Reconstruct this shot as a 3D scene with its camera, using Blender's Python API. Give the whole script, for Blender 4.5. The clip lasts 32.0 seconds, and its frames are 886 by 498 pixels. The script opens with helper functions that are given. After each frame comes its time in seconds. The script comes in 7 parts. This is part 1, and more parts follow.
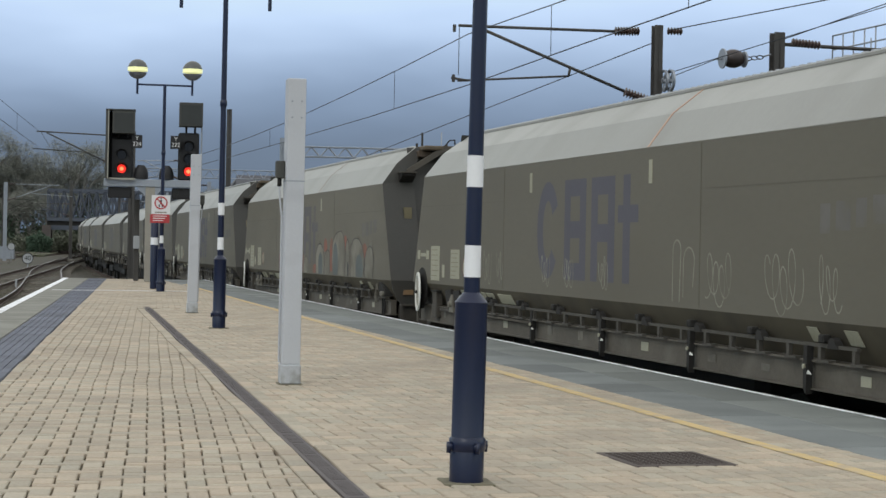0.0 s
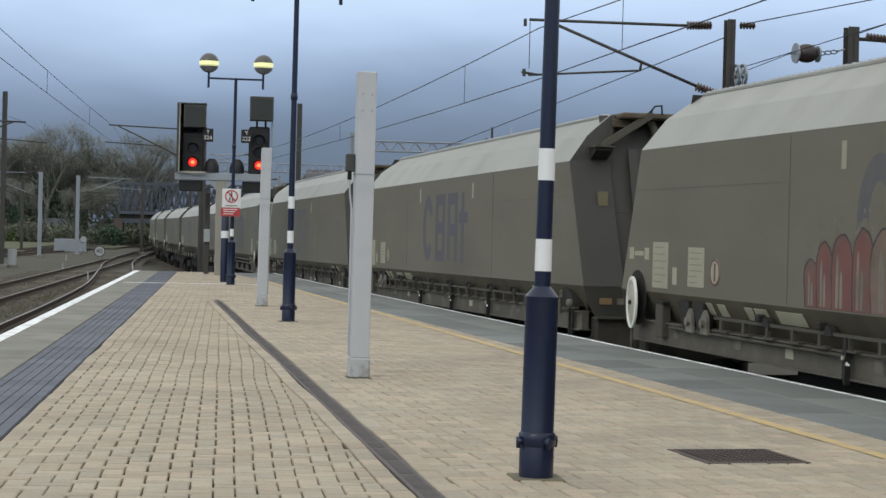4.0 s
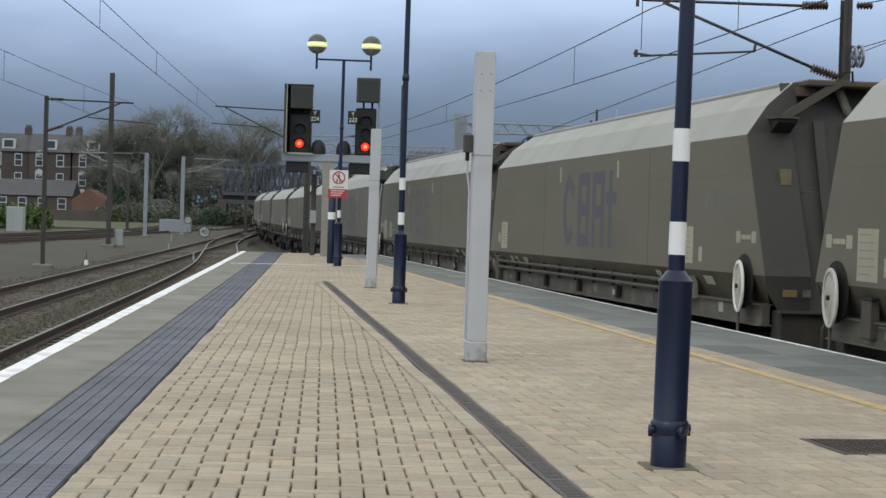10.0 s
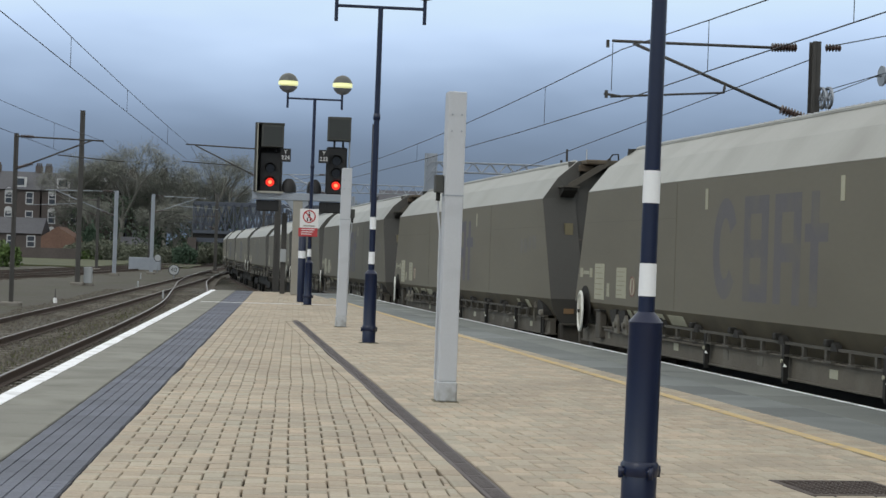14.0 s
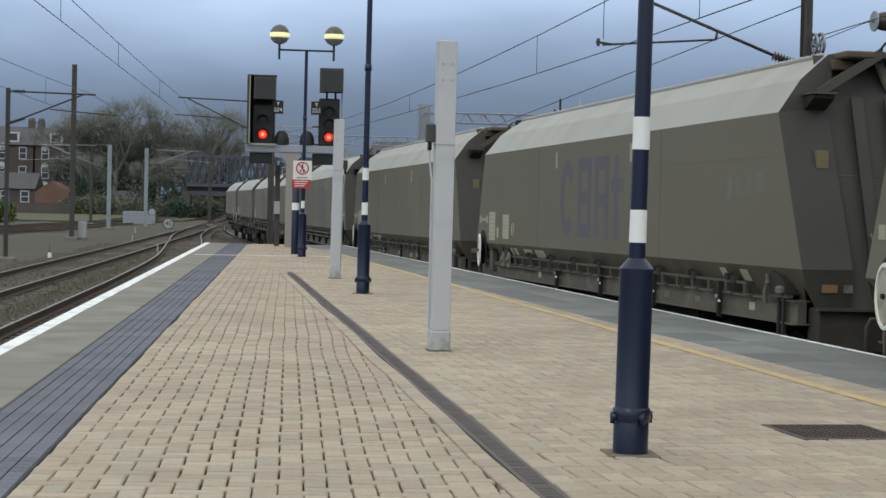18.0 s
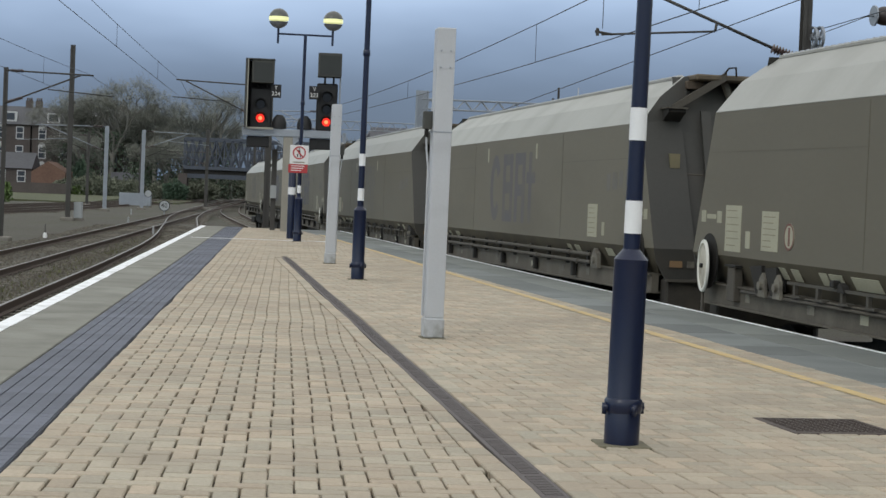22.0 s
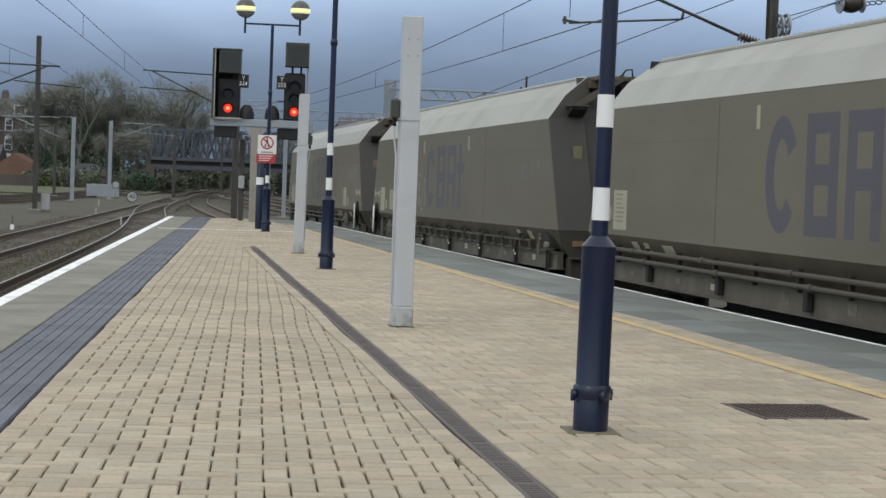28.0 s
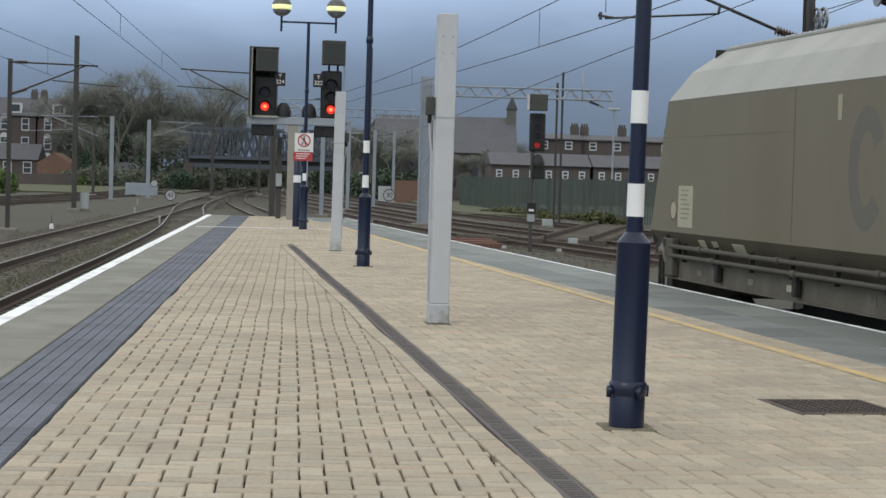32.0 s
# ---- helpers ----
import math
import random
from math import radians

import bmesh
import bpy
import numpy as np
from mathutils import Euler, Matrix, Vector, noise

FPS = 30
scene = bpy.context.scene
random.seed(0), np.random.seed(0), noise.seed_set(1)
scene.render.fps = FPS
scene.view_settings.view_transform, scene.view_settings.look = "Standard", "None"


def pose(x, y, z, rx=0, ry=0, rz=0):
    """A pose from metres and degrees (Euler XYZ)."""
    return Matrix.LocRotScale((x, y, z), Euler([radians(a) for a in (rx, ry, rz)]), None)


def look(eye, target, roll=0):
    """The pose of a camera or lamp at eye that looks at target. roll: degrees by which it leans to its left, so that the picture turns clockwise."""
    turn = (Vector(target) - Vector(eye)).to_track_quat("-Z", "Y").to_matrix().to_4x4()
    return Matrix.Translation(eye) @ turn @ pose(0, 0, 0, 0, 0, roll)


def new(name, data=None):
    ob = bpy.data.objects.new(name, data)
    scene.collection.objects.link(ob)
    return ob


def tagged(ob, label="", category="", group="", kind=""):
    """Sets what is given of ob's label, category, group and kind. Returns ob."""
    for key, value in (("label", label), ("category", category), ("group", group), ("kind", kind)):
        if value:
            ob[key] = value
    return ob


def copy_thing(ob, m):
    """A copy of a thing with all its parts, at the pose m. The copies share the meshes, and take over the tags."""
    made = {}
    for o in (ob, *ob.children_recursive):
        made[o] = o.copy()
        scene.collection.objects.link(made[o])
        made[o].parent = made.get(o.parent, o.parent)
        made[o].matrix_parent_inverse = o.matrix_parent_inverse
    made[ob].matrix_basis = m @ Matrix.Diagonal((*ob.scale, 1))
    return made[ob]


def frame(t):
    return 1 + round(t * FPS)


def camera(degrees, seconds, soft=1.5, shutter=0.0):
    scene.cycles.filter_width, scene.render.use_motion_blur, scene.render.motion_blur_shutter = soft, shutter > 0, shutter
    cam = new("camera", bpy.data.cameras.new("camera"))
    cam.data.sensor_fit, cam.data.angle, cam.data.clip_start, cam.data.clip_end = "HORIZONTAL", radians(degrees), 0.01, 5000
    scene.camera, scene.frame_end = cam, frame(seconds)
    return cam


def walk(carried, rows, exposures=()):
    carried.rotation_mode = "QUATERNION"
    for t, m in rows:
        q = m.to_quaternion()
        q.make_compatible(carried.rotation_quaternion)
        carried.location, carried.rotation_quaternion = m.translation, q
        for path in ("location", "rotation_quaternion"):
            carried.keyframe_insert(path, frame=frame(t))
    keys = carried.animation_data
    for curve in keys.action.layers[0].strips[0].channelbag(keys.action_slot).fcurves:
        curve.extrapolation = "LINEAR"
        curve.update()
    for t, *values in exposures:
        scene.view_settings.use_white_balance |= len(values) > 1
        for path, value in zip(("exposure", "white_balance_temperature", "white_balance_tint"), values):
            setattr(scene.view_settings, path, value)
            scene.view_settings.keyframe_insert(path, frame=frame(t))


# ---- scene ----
cam = camera(27.0, 32.0)
PATH = [
    (0, (0.096, -0.314, 1.096), (0.407, 1.662, 1.086), 1.1),
    (0.5, (0.09, -0.304, 1.099), (0.395, 1.673, 1.089), 1.1),
    (1, (0.09, -0.299, 1.088), (0.378, 1.68, 1.068), 1.2),
    (1.5, (0.106, -0.284, 1.089), (0.394, 1.695, 1.061), 1.1),
    (2, (0.107, -0.268, 1.086), (0.385, 1.713, 1.067), 1.1),
    (2.5, (0.113, -0.263, 1.081), (0.387, 1.718, 1.063), 0.9),
    (3, (0.11, -0.253, 1.084), (0.374, 1.729, 1.058), 0.9),
    (3.5, (0.107, -0.254, 1.089), (0.358, 1.73, 1.061), 1.0),
    (4, (0.097, -0.261, 1.088), (0.334, 1.725, 1.071), 1.4),
    (4.5, (0.091, -0.244, 1.086), (0.309, 1.744, 1.076), 1.6),
    (6.5, (0.046, -0.133, 1.082), (0.268, 1.855, 1.05), 2.2),
    (7, (-0.012, -0.13, 1.082), (0.253, 1.852, 1.055), 1.9),
    (7.5, (-0.037, -0.139, 1.082), (0.241, 1.841, 1.05), 1.4),
    (8, (-0.031, -0.106, 1.097), (0.178, 1.883, 1.062), 1.2),
    (8.5, (-0.018, -0.077, 1.093), (0.122, 1.918, 1.061), 1.3),
    (9, (-0.01, -0.057, 1.087), (0.101, 1.94, 1.055), 1.5),
    (9.5, (-0.019, -0.046, 1.082), (0.09, 1.95, 1.05), 1.7),
    (10, (-0.012, -0.056, 1.081), (0.117, 1.939, 1.042), 1.7),
    (10.5, (-0.022, -0.055, 1.087), (0.122, 1.94, 1.056), 1.7),
    (11, (-0.026, -0.052, 1.093), (0.116, 1.943, 1.08), 1.7),
    (11.5, (-0.028, -0.058, 1.093), (0.115, 1.937, 1.091), 1.8),
    (12, (-0.033, -0.076, 1.096), (0.111, 1.919, 1.098), 1.7),
    (12.5, (-0.027, -0.091, 1.092), (0.125, 1.903, 1.095), 1.8),
    (13, (-0.024, -0.096, 1.096), (0.138, 1.898, 1.099), 1.8),
    (13.5, (-0.018, -0.089, 1.098), (0.144, 1.905, 1.102), 1.7),
    (14, (-0.015, -0.064, 1.09), (0.145, 1.93, 1.094), 1.9),
    (14.5, (-0.014, -0.041, 1.084), (0.149, 1.953, 1.081), 1.9),
    (16.5, (-0.01, -0.069, 1.084), (0.162, 1.923, 1.068), 1.5),
    (17, (0.001, -0.075, 1.087), (0.172, 1.918, 1.061), 1.4),
    (17.5, (0.007, -0.069, 1.081), (0.179, 1.923, 1.044), 1.4),
    (18, (0.002, -0.074, 1.08), (0.169, 1.918, 1.031), 1.3),
    (18.5, (0.007, -0.068, 1.078), (0.161, 1.926, 1.022), 1.3),
    (19, (0.011, -0.071, 1.076), (0.147, 1.923, 1.015), 1.4),
    (19.5, (0.012, -0.073, 1.085), (0.141, 1.922, 1.028), 1.6),
    (20, (0.019, -0.084, 1.085), (0.155, 1.911, 1.036), 1.7),
    (20.5, (0.018, -0.08, 1.086), (0.163, 1.914, 1.035), 1.7),
    (21, (0.018, -0.071, 1.088), (0.169, 1.923, 1.032), 1.9),
    (21.5, (0.018, -0.068, 1.084), (0.18, 1.924, 1.025), 2.1),
    (22, (0.008, -0.065, 1.083), (0.18, 1.926, 1.02), 2.3),
    (22.5, (0.006, -0.068, 1.081), (0.18, 1.923, 1.019), 2.4),
    (23, (0.005, -0.078, 1.076), (0.186, 1.913, 1.012), 2.4),
    (23.5, (0.01, -0.067, 1.077), (0.197, 1.923, 1.006), 2.3),
    (24, (0.018, -0.065, 1.08), (0.217, 1.924, 1.007), 2.1),
    (24.5, (0.023, -0.07, 1.082), (0.229, 1.919, 1.015), 2.0),
    (25, (0.027, -0.064, 1.081), (0.235, 1.924, 1.02), 1.9),
    (25.5, (0.032, -0.074, 1.076), (0.245, 1.914, 1.022), 2.0),
    (27.5, (0.022, -0.069, 1.077), (0.234, 1.919, 1.008), 1.8),
    (28, (0.011, -0.068, 1.075), (0.217, 1.92, 1.002), 2.0),
    (28.5, (0.014, -0.072, 1.074), (0.217, 1.916, 0.995), 2.0),
    (29, (0.017, -0.07, 1.075), (0.22, 1.918, 0.99), 1.8),
    (29.5, (0.017, -0.057, 1.072), (0.218, 1.931, 0.992), 1.7),
    (30, (0.025, -0.068, 1.076), (0.219, 1.921, 1.003), 1.7),
    (30.5, (0.021, -0.076, 1.081), (0.206, 1.914, 1.01), 1.7),
    (31, (0.023, -0.086, 1.071), (0.201, 1.904, 0.995), 1.8),
    (31.5, (0.018, -0.082, 1.077), (0.193, 1.909, 0.996), 1.8),
    (32, (0.025, -0.074, 1.079), (0.19, 1.917, 1.001), 1.6),
]
walk(cam, [(t, look(eye, target, roll)) for t, eye, target, roll in PATH], [(0.0, 0.0), (22.0, 0.0), (28.0, 0.05), (30.0, 0.07), (32.0, 0.07)])

# ---- world, sun and exposure ----
def make_world():
    w = bpy.data.worlds.new("overcast_sky")
    scene.world = w
    w.use_nodes = True
    nt = w.node_tree
    nt.nodes.clear()
    out = nt.nodes.new("ShaderNodeOutputWorld")
    bg = nt.nodes.new("ShaderNodeBackground")
    sky = nt.nodes.new("ShaderNodeTexSky")
    sky.sky_type = "NISHITA"
    sky.sun_disc = False
    sky.sun_elevation, sky.sun_rotation = radians(38), radians(215)
    geo = nt.nodes.new("ShaderNodeTexCoord")
    sep = nt.nodes.new("ShaderNodeSeparateXYZ")
    nt.links.new(geo.outputs["Generated"], sep.inputs[0])
    # cloud masses, drawn out sideways
    stretch = nt.nodes.new("ShaderNodeMapping")
    stretch.inputs["Scale"].default_value = (2.2, 2.2, 7.0)
    nt.links.new(geo.outputs["Generated"], stretch.inputs[0])
    puffs = nt.nodes.new("ShaderNodeTexNoise")
    puffs.inputs["Scale"].default_value, puffs.inputs["Detail"].default_value = 1.7, 4.0
    puffs.inputs["Roughness"].default_value = 0.5
    nt.links.new(stretch.outputs[0], puffs.inputs["Vector"])
    lift = nt.nodes.new("ShaderNodeMath")
    lift.operation = "MULTIPLY_ADD"
    lift.inputs[1].default_value, lift.inputs[2].default_value = 0.085, -0.043
    nt.links.new(puffs.outputs["Fac"], lift.inputs[0])
    add = nt.nodes.new("ShaderNodeMath")
    add.operation = "ADD"
    nt.links.new(sep.outputs["Z"], add.inputs[0])
    nt.links.new(lift.outputs[0], add.inputs[1])
    ramp = nt.nodes.new("ShaderNodeValToRGB")
    ramp.color_ramp.interpolation = "B_SPLINE"
    e = ramp.color_ramp.elements
    e[0].position, e[0].color = 0.0, (0.112, 0.160, 0.232, 1)
    e[1].position, e[1].color = 1.0, (1.01, 1.17, 1.36, 1)
    for p, c in SKY_STEPS:
        s = e.new(p)
        s.color = (*c, 1)
    nt.links.new(add.outputs[0], ramp.inputs[0])
    dim = nt.nodes.new("ShaderNodeVectorMath")
    dim.operation = "SCALE"
    dim.inputs["Scale"].default_value = 0.10
    nt.links.new(sky.outputs[0], dim.inputs[0])
    mix = nt.nodes.new("ShaderNodeMix")
    mix.data_type = "RGBA"
    mix.inputs["Factor"].default_value = 0.93
    nt.links.new(dim.outputs[0], mix.inputs["A"])
    nt.links.new(ramp.outputs[0], mix.inputs["B"])
    nt.links.new(mix.outputs["Result"], bg.inputs["Color"])
    bg.inputs["Strength"].default_value = 1.0
    nt.links.new(bg.outputs[0], out.inputs[0])


SKY_STEPS = [(0.045, (0.130, 0.183, 0.284)), (0.085, (0.268, 0.366, 0.543)), (0.13, (0.63, 0.81, 1.10)),
             (0.20, (0.90, 1.07, 1.31)), (0.45, (0.97, 1.11, 1.30))]
make_world()
sun = new("sun", bpy.data.lights.new("sun", "SUN"))
sun.data.energy, sun.data.angle, sun.data.color = 0.6, radians(25), (1.0, 0.98, 0.94)
sun.rotation_euler = (radians(52), 0, radians(-35))
scene.view_settings.exposure = 0.0

# ---- materials ----
def mat(name, base, rough=0.7, metal=0.0, vary=0.0, big=(0.0, 1.0), fine=(0.0, 40.0), dirt=None, dirt_at=(0.5, 1.5),
        bump=0.0, bump_scale=60.0, per="", tint=None, stretch=(1, 1, 1), emit=None, alpha=None, spec=0.5):
    """A Principled surface: base colour, mottled by noise at two scales, with patches of dirt and fine relief."""
    m = bpy.data.materials.new(name)
    m.use_nodes = True
    nt = m.node_tree
    b = nt.nodes["Principled BSDF"]
    b.inputs["Roughness"].default_value, b.inputs["Metallic"].default_value = rough, metal
    b.inputs["Specular IOR Level"].default_value = spec
    coord = nt.nodes.new("ShaderNodeTexCoord")
    mapping = nt.nodes.new("ShaderNodeMapping")
    mapping.inputs["Scale"].default_value = stretch
    nt.links.new(coord.outputs["Object"], mapping.inputs[0])
    if per == "world":
        geo = nt.nodes.new("ShaderNodeNewGeometry")
        nt.links.new(geo.outputs["Position"], mapping.inputs[0])

    def noise_at(scale, detail=3.0):
        n = nt.nodes.new("ShaderNodeTexNoise")
        n.inputs["Scale"].default_value, n.inputs["Detail"].default_value = scale, detail
        nt.links.new(mapping.outputs[0], n.inputs["Vector"])
        return n.outputs["Fac"]

    def math(op, a, c):
        n = nt.nodes.new("ShaderNodeMath")
        n.operation = op
        for i, v in ((0, a), (1, c)):
            if isinstance(v, (int, float)):
                n.inputs[i].default_value = v
            else:
                nt.links.new(v, n.inputs[i])
        return n.outputs[0]

    value = None
    for amount, src in ((big[0], big[1]), (fine[0], fine[1])):
        if amount:
            v = math("MULTIPLY", math("SUBTRACT", noise_at(src), 0.5), amount * 2.4)
            value = v if value is None else math("ADD", value, v)
    if vary:
        if per == "island":
            g = nt.nodes.new("ShaderNodeNewGeometry")
            r = g.outputs["Random Per Island"]
        else:
            g = nt.nodes.new("ShaderNodeObjectInfo")
            r = g.outputs["Random"]
        v = math("MULTIPLY", math("SUBTRACT", r, 0.5), vary * 2)
        value = v if value is None else math("ADD", value, v)
    rgb = nt.nodes.new("ShaderNodeRGB")
    rgb.outputs[0].default_value = (*base, 1)
    col = rgb.outputs[0]
    if tint:
        # some pieces lean towards a second colour
        if per == "island":
            g = nt.nodes.new("ShaderNodeNewGeometry")
            r = g.outputs["Random Per Island"]
        else:
            g = nt.nodes.new("ShaderNodeObjectInfo")
            r = g.outputs["Random"]
        mt = nt.nodes.new("ShaderNodeMix")
        mt.data_type = "RGBA"
        nt.links.new(math("FRACT", math("MULTIPLY", r, 13.7), 0.0), mt.inputs["Factor"])
        nt.links.new(col, mt.inputs["A"])
        mt.inputs["B"].default_value = (*tint, 1)
        col = mt.outputs["Result"]
    if value is not None:
        s = nt.nodes.new("ShaderNodeVectorMath")
        s.operation = "SCALE"
        nt.links.new(col, s.inputs[0])
        nt.links.new(math("ADD", value, 1.0), s.inputs["Scale"])
        col = s.outputs[0]
    if dirt:
        ramp = nt.nodes.new("ShaderNodeValToRGB")
        ramp.color_ramp.elements[0].position, ramp.color_ramp.elements[1].position = dirt_at[0] - 0.12, dirt_at[0] + 0.14
        nt.links.new(noise_at(dirt_at[1], 5.0), ramp.inputs[0])
        mx = nt.nodes.new("ShaderNodeMix")
        mx.data_type = "RGBA"
        nt.links.new(ramp.outputs[0], mx.inputs["Factor"])
        nt.links.new(col, mx.inputs["A"])
        mx.inputs["B"].default_value = (*dirt, 1)
        col = mx.outputs["Result"]
    nt.links.new(col, b.inputs["Base Color"])
    if bump:
        bp = nt.nodes.new("ShaderNodeBump")
        bp.inputs["Strength"].default_value, bp.inputs["Distance"].default_value = bump, 0.01
        nt.links.new(noise_at(bump_scale, 4.0), bp.inputs["Height"])
        nt.links.new(bp.outputs[0], b.inputs["Normal"])
    if emit:
        b.inputs["Emission Color"].default_value, b.inputs["Emission Strength"].default_value = (*emit[0], 1), emit[1]
    return m


